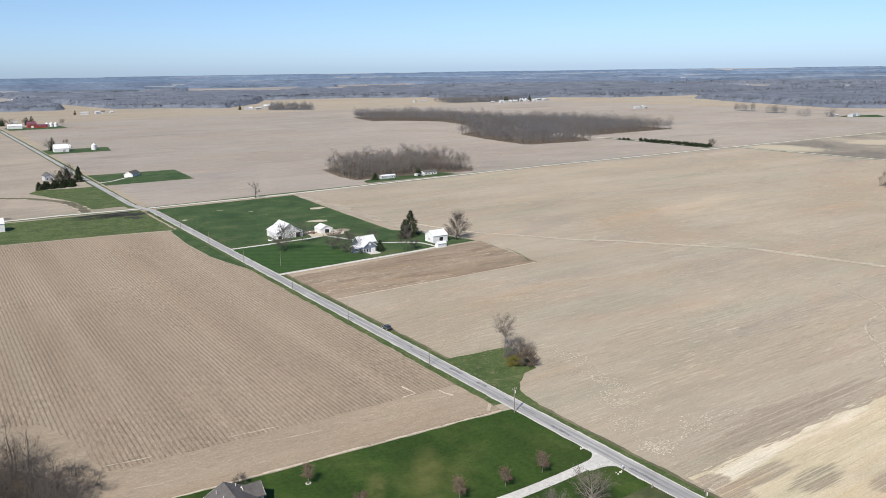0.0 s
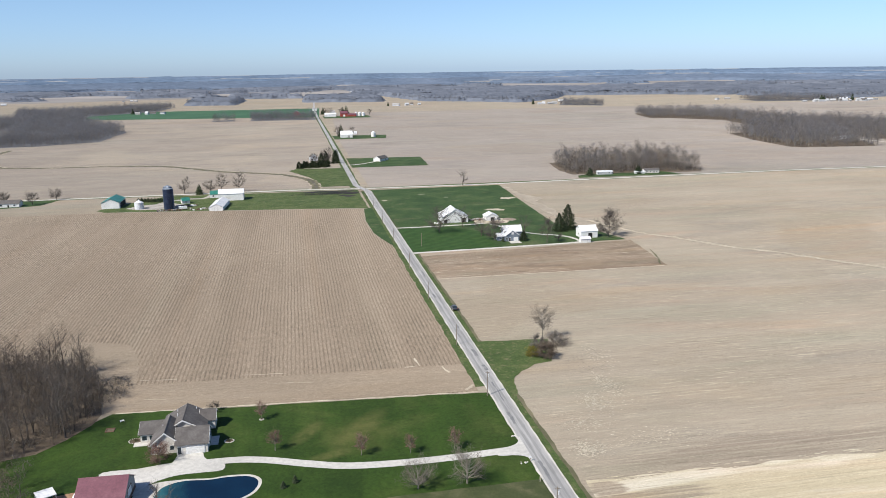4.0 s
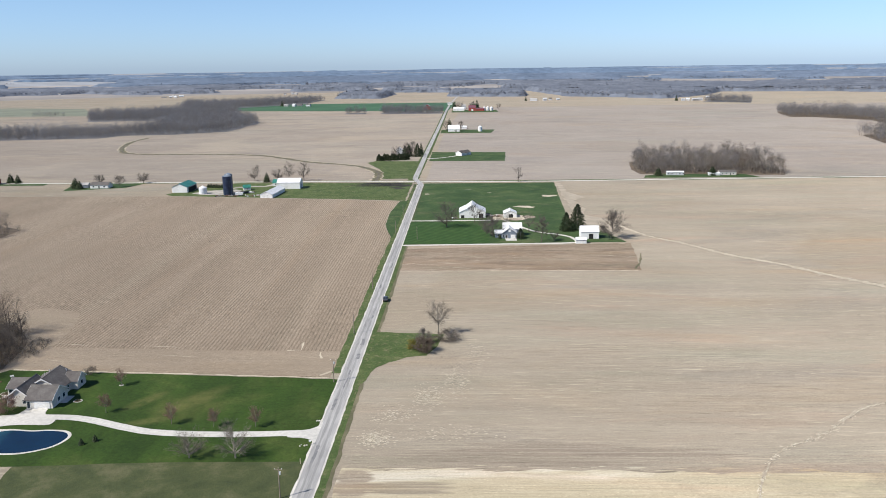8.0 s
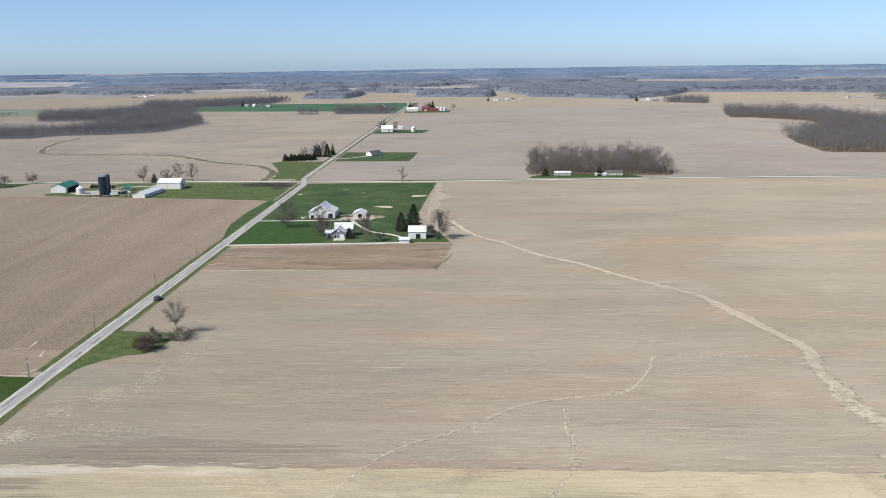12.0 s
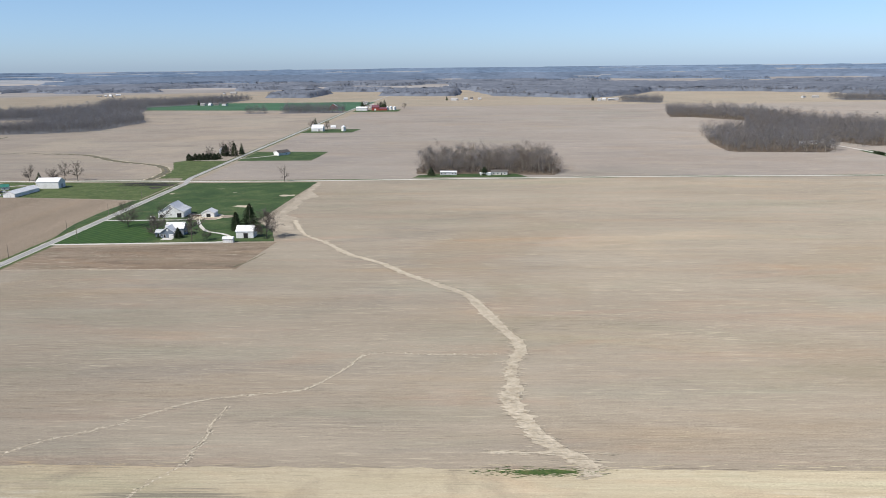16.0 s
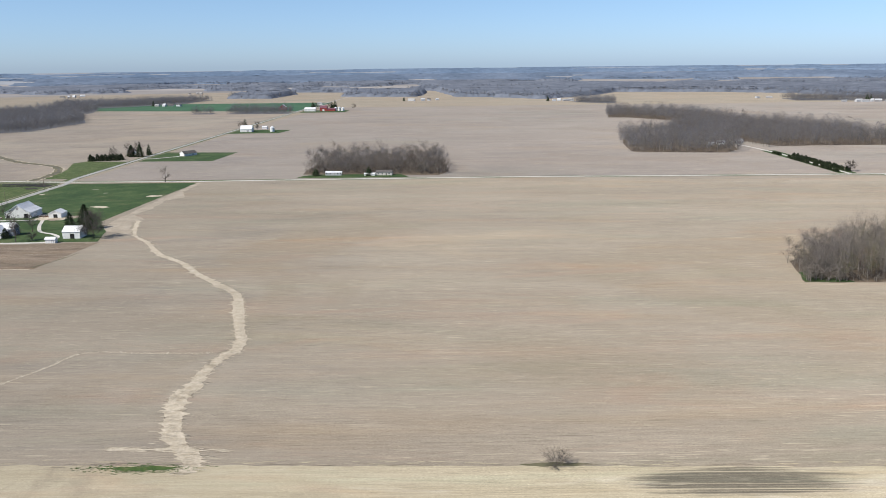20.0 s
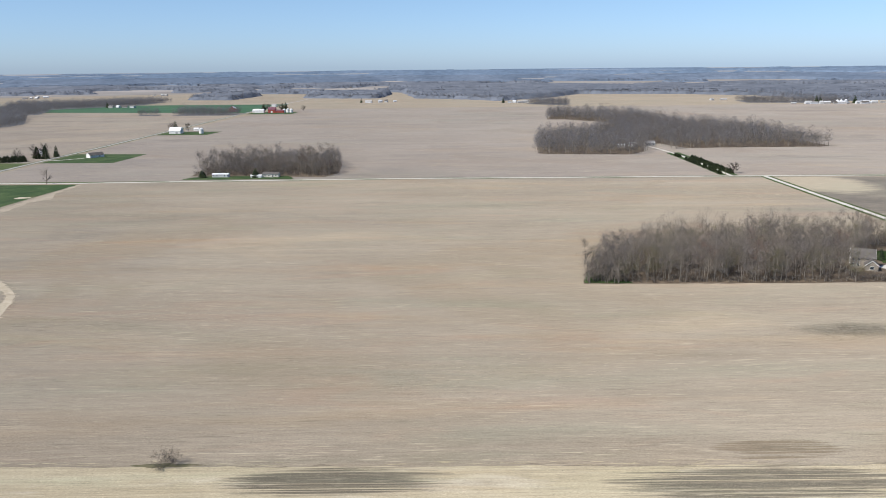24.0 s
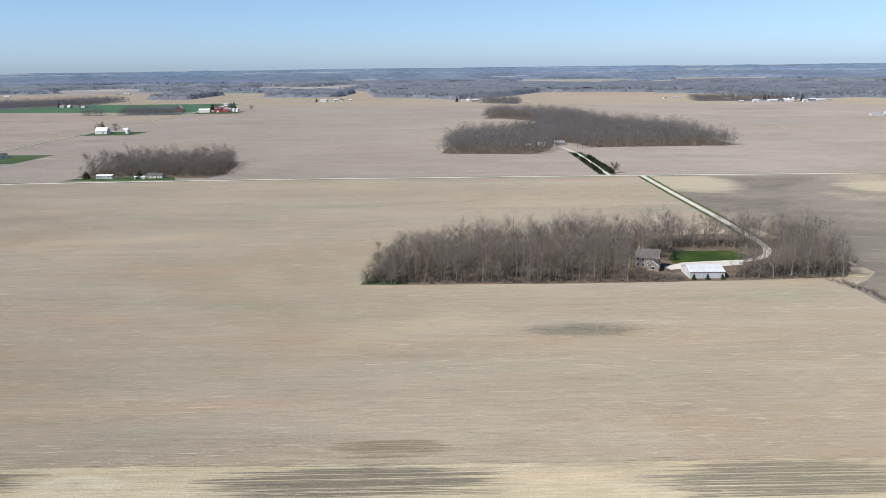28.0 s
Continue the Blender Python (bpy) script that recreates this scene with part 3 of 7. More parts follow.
def outline(pts, step=6.0, ragged=0.0, seed=0, closed=True):
    """Points along a polygon or line, with a ragged edge."""
    out = []
    n = len(pts)
    for i in range(n if closed else n - 1):
        a, b = Vector((*pts[i], 0)), Vector((*pts[(i + 1) % n], 0))
        k = max(1, int((b - a).length / step))
        side = Vector((-(b - a).y, (b - a).x, 0)).normalized()
        for j in range(k):
            p = a.lerp(b, j / k)
            if ragged and j:
                p = p + side * ragged * (noise.noise(Vector((p.x * 0.13 + seed, p.y * 0.13, seed))) + 0.5 * noise.noise(Vector((p.x * 0.5, p.y * 0.5 + seed, 3))))
            out.append(p)
    if not closed:
        out.append(Vector((*pts[-1], 0)))
    return out


def sheet(name, pts, z, mat, label, ragged=0.8, step=5.0, seed=0, category="field"):
    """A thin piece of ground cover with its own edge."""
    ring = outline(pts, step, ragged, seed)
    bm = bmesh.new()
    bm.faces.new([bm.verts.new(far_place(p.x, p.y, z)) for p in ring])
    bm.normal_update()
    bmesh.ops.triangulate(bm, faces=bm.faces[:], ngon_method="EAR_CLIP")
    bm.normal_update()
    for f in bm.faces:
        if f.normal.z < 0:
            f.normal_flip()
    me = bpy.data.meshes.new(name)
    bm.to_mesh(me)
    bm.free()
    me.materials.append(mat)
    return tagged(new(name, me), label, category, kind="structure")


def strip(name, pts, width, z, mat, label, category="road", ragged=0.0, step=8.0, seed=0, widths=None):
    """A road, bank or stream along a line."""
    line = outline(pts, step, 0, 0, closed=False)
    verts, faces = [], []
    for i, p in enumerate(line):
        a, b = line[max(0, i - 1)], line[min(len(line) - 1, i + 1)]
        side = Vector((-(b - a).y, (b - a).x, 0)).normalized()
        w = width if widths is None else widths[0] + (widths[1] - widths[0]) * i / (len(line) - 1)
        for s in (-1, 1):
            j = ragged * (noise.noise(Vector((p.x * 0.21 + 7 * s, p.y * 0.21, seed))) + noise.noise(Vector((p.x * 0.9, p.y * 0.9 + 5 * s, seed + 3)))) if ragged else 0
            q = p + side * s * max(0.05, w / 2 + j)
            verts.append(far_place(q.x, q.y, z))
        if i:
            faces.append((2 * i - 2, 2 * i, 2 * i + 1, 2 * i - 1)[::-1])
    ob = mesh_object(name, verts, faces, mat)
    return tagged(ob, label, category, kind="structure")


def curve_pts(pts, per=6):
    """Catmull-Rom through points."""
    p = [Vector((*q, 0)) for q in pts]
    p = [2 * p[0] - p[1]] + p + [2 * p[-1] - p[-2]]
    out = []
    for i in range(1, len(p) - 2):
        for k in range(per):
            t = k / per
            a, b, c, d = p[i - 1:i + 3]
            q = 0.5 * (2 * b + (c - a) * t + (2 * a - 5 * b + 4 * c - d) * t * t + (3 * b - a - 3 * c + d) * t ** 3)
            out.append((q.x, q.y))
    out.append((p[-2].x, p[-2].y))
    return out


def land():
    radii = [0, 60, 150, 300, 500, 800, 1200, 1700, 2250, 2800, 3300, 3600, 4000, 4500, 5200, 6200, 8000, 11000, 15000, 22000]
    n = 96
    verts, faces, idx = [Vector((CENTRE.x, CENTRE.y, 0))], [], []
    for d in radii[1:]:
        for i in range(n):
            a = 2 * math.pi * i / n
            verts.append(far_place(CENTRE.x + d * math.sin(a), CENTRE.y + d * math.cos(a)))
    for k in range(len(radii) - 1):
        for i in range(n):
            j = (i + 1) % n
            if k == 0:
                faces.append((0, 1 + j, 1 + i))
            else:
                o, q = 1 + (k - 1) * n, 1 + k * n
                faces.append((o + i, o + j, q + j, q + i))
            # outer rings take field colours with the haze painted in
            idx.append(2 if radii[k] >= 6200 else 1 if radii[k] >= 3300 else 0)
    ob = mesh_object("ground", verts, faces, [SOIL, HAZE_FIELD, HAZE_GROUND], index=idx)
    return tagged(ob, "wide flat tan farmland reaching the horizon", "ground", kind="structure")


land()
RX = -3.4          # middle of the paved road
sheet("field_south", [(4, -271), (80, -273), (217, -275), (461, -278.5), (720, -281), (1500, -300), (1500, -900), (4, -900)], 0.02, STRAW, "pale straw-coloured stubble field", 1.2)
sheet("field_west", [(-9.2, -211), (-9.2, 12), (-14, 30), (-17, 48), (-18, 90), (-15, 139), (-55, 148), (-204, 172), (-330, 176), (-620, 190), (-620, -215), (-122, -203)], 0.02, SOIL_ROWS, "tan corn stubble field with planting rows", 0.3)
sheet("field_plot", [(2.5, -22), (131, -10), (124, -72), (2.5, -71)], 0.03, PLOT, "brown corn stubble plot beside the farmyard", 0.8)
sheet("field_north_east", [(0, 247), (720, 247), (1600, 238), (1500, 1500), (30, 1500), (3, 800)], 0.02, SOIL_NORTH, "tan bare field beyond the gravel road", 1.0, 25)
sheet("field_north_west", [(-14, 260), (-14, 800), (-1, 1340), (-900, 1460), (-900, 250)], 0.02, NW_SOIL, "tan bare field with a grassed ditch", 1.0, 25)
# ---- roads ----
strip("verge_east_bank", [(1.9, -900), (1.9, -14)], 1.6, 0.032, BANK, "dry weedy field edge beside the verge", "field edge", 0.4, 2.0, 14)
strip("verge_west", [(-7.2, -207), (-7.2, 228)], 4.2, 0.04, GRASS, "green grass verge beside the paved road", "verge", 0.45, 3.0, 4)
strip("verge_east", [(0.3, -900), (0.3, 228)], 2.5, 0.04, GRASS, "green grass verge beside the paved road", "verge", 0.3, 3.0, 9)
strip("verge_north", [(-12, 250), (-10, 480), (-9, 780), (-9, 1340)], 9.5, 0.04, GRASS, "thin grass verge beside the north road", "verge", 0.8, 6.0, 12)
strip("verge_gravel_road", [(-700, 256), (-66, 248), (-6, 242), (220, 243), (270, 245), (400, 248), (542, 245), (704, 243), (940, 236), (1600, 225)], 8.5, 0.035, GRASS, "thin grass verge along the gravel road", "verge", 0.7, 8.0, 3)
strip("road_main", [(RX, -900), (RX, 226), (-5, 236), (-8, 248), (-10.5, 262), (-10.5, 480), (-9.5, 790), (-9, 1340), (-6, 1700), (20, 2600)], 4.9, 0.10, ASPHALT, "worn light grey asphalt country road", "road", 0.10, 4.0)
strip("road_east_west", [(-700, 256), (-66, 249), (-6, 241.5), (109, 238.5), (220, 243), (270, 245), (400, 248), (542, 245), (704, 243), (940, 236), (1600, 225)], 4.6, 0.09, GRAVEL, "pale gravel crossroad", "road", 0.15, 6.0)
LANE = curve_pts([(722, 240), (720.5, 150), (720, 64), (719, 10), (717, -34), (713, -54), (705, -67), (693, -74), (680, -79), (664, -82)])
strip("lane_verge", LANE[:36], 10, 0.04, GRASS, "grass verge along the lane", "verge", 0.8, 5.0, 5)
strip("lane", LANE, 4.2, 0.09, GRAVEL, "pale gravel lane curving into the wood", "lane", 0.2, 3.0)
strip("wood_drive", curve_pts([(694, 244), (694, 285), (696, 353), (696, 423), (691, 485), (688, 510)]), 3.6, 0.09, GRAVEL, "pale gravel drive to the house in the wood", "drive", 0.2, 5.0)
strip("wood_drive_grass", [(694, 250), (694, 285), (696, 353), (696, 440)], 16, 0.06, PASTURE, "green verge of the wood drive", "verge", 0.8, 5.0, 2)

sheet("field_east", [(724.5, 232), (1600, 215), (1600, -285), (722, -282), (721, -200), (722, -150), (722, -124), (736, -112), (746, -100), (744, -60), (724.5, 20)], 0.03, EAST_SOIL, "dark grey-brown damp field beside the lane", 1.5, 12)
# ---- lawns and yards ----
sheet("lawn_house", [(-5.6, -212.4), (-9.6, -211.8), (-122, -203.5), (-131, -214), (-150, -226), (-165, -262), (-130, -270), (-87, -271), (-43, -268.5), (-9.6, -268), (-5.6, -268)], 0.05, LAWN, "deep green mown lawn round the house", 0.6)
sheet("grass_south", [(-5.6, -267.5), (-9.6, -267.5), (-43, -268), (-83, -270), (-80, -300), (-70, -900), (-5.6, -900)], 0.045, ROUGH, "rough brownish grass below the lawn", 0.8)
sheet("farmyard_lawn", [(-0.8, -11.5), (60, -10.5), (129, -8), (122, 20), (104, 53), (108, 140), (113, 231), (-0.4, 231)], 0.05, PASTURE, "green farmyard lawn and paddock", 0.8)
sheet("farmstead_grass", [(-11, 141), (-60, 151), (-205, 174), (-212, 182), (-206, 196), (-170, 243), (-11, 236)], 0.05, GRASS, "green grass round the farm buildings", 0.8)
sheet("bush_grass", [(0, -164.5), (15, -166.3), (28, -167.5), (26, -180), (22, -190.5), (15, -192), (9, -197), (5.2, -202), (3.2, -211), (1.2, -219), (0, -219)], 0.055, GRASS, "patch of rough green grass under the roadside bush", 0.7, 1.2)
sheet("north_west_grass", [(-15, 262), (-15, 396), (-62, 402), (-70, 385), (-50, 330), (-44, 262)], 0.05, GRASS, "olive grass corner by the crossroads", 1.0)
sheet("north_lawn", [(-4, 396), (78, 393), (83, 480), (-4, 488)], 0.05, PASTURE, "green lawn of the north house", 0.8)
sheet("far_barn_lawn", [(-3, 752), (74, 752), (82, 815), (-3, 820)], 0.05, PASTURE, "green lawn round the white barn", 0.8)
sheet("far_yard", [(4, 1290), (106, 1290), (106, 1372), (4, 1378)], 0.06, PASTURE, "green yard of the red barns", 0.8)
sheet("wheat_field", [(-5, 1345), (-230, 1390), (-573, 1455), (-650, 1490), (-560, 1640), (-400, 1775), (10, 1760)], 0.05, WHEAT, "bright green winter wheat field", 0.8, 20)
sheet("grove_lawn", [(196, 253), (300, 252), (296, 262), (290, 274), (214, 276), (200, 268)], 0.055, PASTURE, "green lawn in front of the grove", 0.7)
sheet("west_lawn", [(-900, 236), (-345, 240), (-345, 252), (-430, 250)], 0.055, PASTURE, "green lawn of the western house", 0.7)
sheet("west_lawn_b", [(-310, 205), (-262, 222), (-255, 246), (-320, 246)], 0.055, PASTURE, "green lawn of the roadside house", 0.7)
sheet("wood_lawn", [(655, -76), (664, -50), (694, -52), (700, -66), (682, -76)], 0.055, LAWN, "green lawn inside the wood", 0.5, 3)
sheet("nearwood_floor", [(499, -109), (530, -110), (640, -112), (728, -108), (742, -86), (745, -30), (700, -8), (600, -18), (540, -40), (508, -70)], 0.05, LITTER, "brown leaf litter under the wood", 1.0)
sheet("grove_floor", [(198, 277), (326, 264), (335, 290), (331, 350), (325, 388), (262, 384), (206, 372), (196, 310)], 0.05, LITTER, "brown leaf litter under the grove", 1.0)
WESTWOOD = [(-125, -203), (-126, -210), (-131, -219), (-137, -226.5), (-146, -229), (-175, -234), (-320, -240), (-320, -125), (-210, -140), (-170, -149), (-148, -155), (-137, -167), (-130, -179), (-127, -192)]
sheet("westwood_floor", WESTWOOD, 0.055, LITTER, "brown leaf litter under the west wood", 1.0)
sheet("wood_floor", [(544, 446), (552, 437), (646, 425), (668, 455), (690, 545), (712, 545), (726, 490), (888, 489), (904, 498), (901, 700), (828, 848), (805, 1076), (669, 1190), (652, 1138), (630, 1026), (666, 1018), (727, 927), (710, 828), (648, 686), (604, 660), (578, 646), (554, 545)], 0.05, LITTER, "brown leaf litter under the big wood", 1.5, 12)
for k, ring in enumerate(([(-64, 232), (-50, 236.5), (-36, 234), (-24, 236), (-14, 234), (-22, 229), (-38, 230), (-52, 228)], [(-40, 226), (-26, 227), (-12, 224), (-9, 216), (-18, 213), (-28, 219)], [(-30, 211), (-20, 210), (-14, 204), (-22, 199), (-27, 204)])):
    sheet("dark_patch", ring, 0.075, DARK_SOIL, "black scorched patch by the crossroads", 2.0, 1.2, k)
sheet("gravel_yard", [(-152, 177), (-180, 178), (-192, 187), (-184, 200), (-160, 206), (-150, 196)], 0.06, YARD, "pale gravel farmyard", 0.8, 3)
sheet("stone_yard", [(52, 61), (74, 60), (80, 70), (72, 80), (56, 80)], 0.065, WASH, "bare gravel beside the barns", 0.8, 3)

# ---- drives ----
strip("drive_house", curve_pts([(-5.8, -251), (-20, -252), (-37, -252.3), (-53, -251), (-64, -247.5), (-73, -243.8), (-81, -241.5), (-90, -241), (-99, -241), (-115, -244)]), 3.4, 0.10, CONCRETE, "pale concrete driveway winding to the house", "drive", 0.08, 2.0)
sheet("drive_apron", curve_pts([(-98.6, -234.6), (-92.6, -234.6), (-91.4, -238), (-89.2, -240.6), (-86, -242.2), (-86, -246.2), (-92, -246.4), (-98, -246.8), (-103.5, -249.8), (-106.4, -254.6), (-109, -254.8), (-108.4, -248.6), (-113, -246.8), (-116.5, -245), (-116.5, -241), (-108, -240.9), (-101, -240.8), (-99.2, -238.6)], 3), 0.11, CONCRETE, "pale concrete apron before the garage", 0.15, 2)
sheet("drive_mouth", curve_pts([(-5.5, -243.8), (-6.8, -247.4), (-9.5, -249.4), (-14, -250.4), (-14, -253.9), (-9.5, -254.6), (-6.8, -256.2), (-5.5, -259.5)], 5), 0.115, CONCRETE, "flared concrete mouth of the driveway", 0.0, 2)
strip("drive_farm", [(-1, -13.5), (40, -12), (70, -11), (92, -10), (103, -8)], 3.0, 0.08, GRAVEL, "pale gravel farm drive", "drive", 0.25, 3.0)
strip("drive_farm_north", curve_pts([(-1, 60), (20, 59.5), (33, 60), (50, 60), (58, 62)]), 2.6, 0.08, GRAVEL, "pale gravel track to the barn", "drive", 0.3, 3.0)
strip("drive_farm_loop", curve_pts([(62, 60), (70, 40), (80, 22), (92, 14), (99, 5), (101, -6)]), 2.2, 0.085, GRAVEL, "worn gravel loop past the evergreens", "drive", 0.3, 3.0)
strip("drive_north", curve_pts([(-7, 420), (6, 424), (18, 436), (27, 447)]), 3, 0.08, GRAVEL, "pale gravel drive to the north house", "drive", 0.2, 4.0)

# ---- streams, ditch and bare marks ----
STREAM = curve_pts([(111, 200), (113, 165), (117, 100), (141, 17), (160, -12), (177, -41), (196, -61), (208, -79), (220, -95), (230, -107), (237, -115), (242, -124), (248, -145), (253, -163), (256, -173), (259, -183), (259, -192), (256, -200), (255, -208), (254, -215), (255, -225), (253, -231), (253, -236), (255, -244), (257, -251), (259, -258), (262, -263), (265, -267), (268, -270), (270, -274), (270, -280)], 8)


def washed_bed():
    """A shallow wash whose edges run out in fingers along the crop rows."""
    rnd = random.Random(17)
    line = STREAM[20:]
    verts, faces, y, i = [], [], line[0][1], 0
    left = right = 2.0
    while y > line[-1][1]:
        while i < len(line) - 2 and line[i + 1][1] > y:
            i += 1
        (x0, y0), (x1, y1) = line[i], line[i + 1]
        x = x0 + (x1 - x0) * (y0 - y) / max(0.01, y0 - y1)
        lean = abs((x1 - x0) / max(0.05, y0 - y1))
        broad = (0.95 + 0.9 * min(1.0, max(0.0, (40 - y) / 180)) + 0.55 * noise.noise(Vector((x * 0.05, y * 0.05, 2))) + (0.8 if -262 < y < -222 else 0)) * math.sqrt(1 + min(2.5, lean) ** 2)
        left = 0.35 * left + 0.65 * (broad + rnd.choice((-0.6, 0, 0, 1.2, 3.4)) * rnd.random())
        right = 0.35 * right + 0.65 * (broad + rnd.choice((-0.6, 0, 0, 1.2, 3.4)) * rnd.random())
        verts += [Vector((x - left, y, 0.065)), Vector((x + right, y, 0.065))]
        if len(verts) > 2:
            b = len(verts)
            faces.append((b - 4, b - 2, b - 1, b - 3))
        y -= rnd.uniform(0.45, 0.8)
    return tagged(mesh_object("washed_stream", verts, faces, WASH), "pale washed-out stream bed across the field", "stream", kind="structure")


washed_bed()
BRANCH = curve_pts([(252, -194.5), (230, -194.5), (206, -193.5), (199, -207), (192, -220), (186, -226), (172, -229), (157, -233.5), (146, -242), (134, -253), (119, -262.5), (108, -280), (104, -292)], 6)
RILL_LINE = curve_pts([(167, -238), (166, -249), (167, -257), (166, -266), (166, -272), (160, -283), (156, -294)], 6)
DITCH = curve_pts([(-46, 252), (-46, 275), (-52, 315), (-79, 361), (-138, 402), (-219, 475), (-360, 498), (-403, 540), (-436, 640), (-444, 729)], 8)
strip("ditch_spoil", DITCH, 9.5, 0.06, RILL, "pale bare edge along the ditch", "ditch edge", 3.0, 5.0, 5)
strip("ditch_bank", DITCH, 7.5, 0.07, BANK, "grassed ditch winding through the field", "ditch", 2.0, 5.0, 2)
strip("ditch_bed", DITCH, 2.8, 0.08, WEED, "dark wet bed of the ditch", "ditch", 0.8, 4.0, 3)
sheet("green_tuft", [(250, -277.2), (255, -276.2), (261, -275.8), (267, -276.6), (265, -277.9), (257, -278.4)], 0.06, TUFT_GREEN, "small bright green patch by the stream", 0.9, 0.6)


def flecks(name, pts, n, spread, mat, label, seed, z, size=(0.3, 1.5), level=False):
    """Bits of washed soil and straw caught along a rill."""
    rnd = random.Random(seed)
    verts, faces = [], []
    for k in range(n):
        i = rnd.randrange(len(pts) - 1)
        u, (x0, y0), (x1, y1) = rnd.random(), pts[i], pts[i + 1]
        x, y = x0 + (x1 - x0) * u + rnd.gauss(0, spread), y0 + (y1 - y0) * u + rnd.gauss(0, spread)
        a, l, w, b = rnd.gauss(0, 0.1) if level else math.atan2(y1 - y0, x1 - x0) + rnd.gauss(0, 0.7), rnd.uniform(*size) / 2, rnd.uniform(0.05, 0.2), len(verts)
        c, s, zz = math.cos(a), math.sin(a), z + 0.00006 * k
        verts += [(x + c * p - s * q, y + s * p + c * q, zz) for p, q in ((-l, 0), (-l * 0.3, -w), (l * 0.6, -w * 0.8), (l, 0), (l * 0.2, w))]
        faces.append((b, b + 1, b + 2, b + 3, b + 4))
    return tagged(mesh_object(name, verts, faces, mat), label, "soil", kind="stuff")


strip("branch_bed", BRANCH, 0.55, 0.042, RILL, "thin pale washed rill in the field", "rill", 0.35, 0.8, 6)
strip("rill_bed", RILL_LINE, 0.3, 0.042, RILL, "thin pale washed rill in the field", "rill", 0.3, 0.8, 8)
flecks("branch_wash", BRANCH, 620, 0.5, PALE_STRAW, "pale washed bits along a thin rill", 1, 0.05)
flecks("branch_dark", BRANCH, 60, 0.5, WEED, "dark bits along a thin rill", 2, 0.09, (0.3, 1.0))
flecks("stream_fan", [(244, -266.5), (256, -267), (276, -268)], 120, 0.7, WASH, "pale sediment fan along the rows", 6, 0.09, (1.5, 6.0), True)
flecks("rill_wash", RILL_LINE, 200, 0.6, PALE_STRAW, "pale washed bits along a thin rill", 3, 0.05)
flecks("rill_dark", RILL_LINE, 60, 0.5, WEED, "dark bits along a thin rill", 4, 0.075, (0.3, 1.0))
flecks("stream_wash", STREAM[24:], 1300, 1.8, WASH, "pale sediment bits beside the stream bed", 5, 0.075, (0.8, 4.5), True)


def streaks(name, cx, cy, w, d, n, mat, label, seed, z=0.05, thick=(0.18, 0.6), long=(4, 22)):
    """Wet or dark soil showing as many thin streaks along the rows."""
    rnd = random.Random(seed)
    verts, faces = [], []
    for k in range(n):
        u, v = rnd.gauss(0, 0.3), max(-0.9, min(0.9, rnd.gauss(0, 0.3)))
        lim = math.sqrt(max(0.1, 1 - v * v))
        x, y = cx + (u if abs(u) < 0.75 else rnd.uniform(-0.5, 0.5)) * w * lim, cy + (v if abs(v) < 0.85 else rnd.uniform(-0.5, 0.5)) * d + rnd.uniform(-0.08, 0.08)
        l, t = rnd.uniform(*long) / 2, rnd.uniform(*thick) / 2
        b = len(verts)
        zz = z + 0.00006 * k
        verts += [(x - l, y, zz), (x - l * 0.5, y - t, zz), (x + l * 0.4, y - t * rnd.uniform(0.5, 1), zz), (x + l, y, zz), (x + l * 0.5, y + t, zz), (x - l * 0.4, y + t * rnd.uniform(0.5, 1), zz)]
        faces.append((b, b + 1, b + 2, b + 3, b + 4, b + 5))
    return tagged(mesh_object(name, verts, faces, mat), label, "soil", kind="stuff")


streaks("weed_streaks", 590, -177, 44, 13, 2600, WEED, "dark weedy patch in the stubble", 21, thick=(0.07, 0.2), long=(0.2, 0.8))
streaks("green_tuft_weeds", 258.5, -277.1, 26, 3.6, 420, TUFT_GREEN, "bright green weeds by the stream", 24, z=0.075, thick=(0.08, 0.26), long=(0.4, 1.8))
streaks("weed_streaks_field", 30, -190, 16, 40, 160, WEED, "scattered weeds by the roadside bush", 22, thick=(0.05, 0.14), long=(0.3, 1.0))
for k, (cx, cy, w, d, n) in enumerate(((24, -226, 9, 14, 420), (33, -214, 8, 22, 380), (15, -240, 14, 10, 220), (40, -190, 8, 26, 200), (30, -252, 30, 10, 160), (11, -255, 9, 8, 420))):
    streaks("residue_by_road", cx, cy, w, d, n, PALE_STRAW, "pale corn husks scattered near the road", 230 + k, thick=(0.08, 0.22), long=(0.3, 1.2))
for k in range(9):
    rr = random.Random(300 + k)
    streaks("residue_%s" % "abcdefghi"[k], rr.uniform(80, 680), rr.uniform(-255, -130), rr.uniform(60, 160), rr.uniform(20, 60), 330, WASH if k % 3 else TUFT, "thin pale residue along the rows" if k % 3 else "thin green weeds along the rows", 40 + k, thick=(0.05, 0.15), long=(0.5, 3.0) if k % 3 else (0.3, 1.3))
sheet("headland_west", [(-9.6, -210), (-9.6, -186), (-60, -184), (-132, -180), (-124, -203)], 0.03, SOIL_HEAD, "tan headland with rows across the field end", 0.5)
sheet("farm_mown_lawn", [(-0.3, -10.8), (50, -10.2), (50, 36), (32, 56), (-0.3, 56)], 0.06, MOWN, "mown green lawn with diagonal mowing stripes", 0.4)
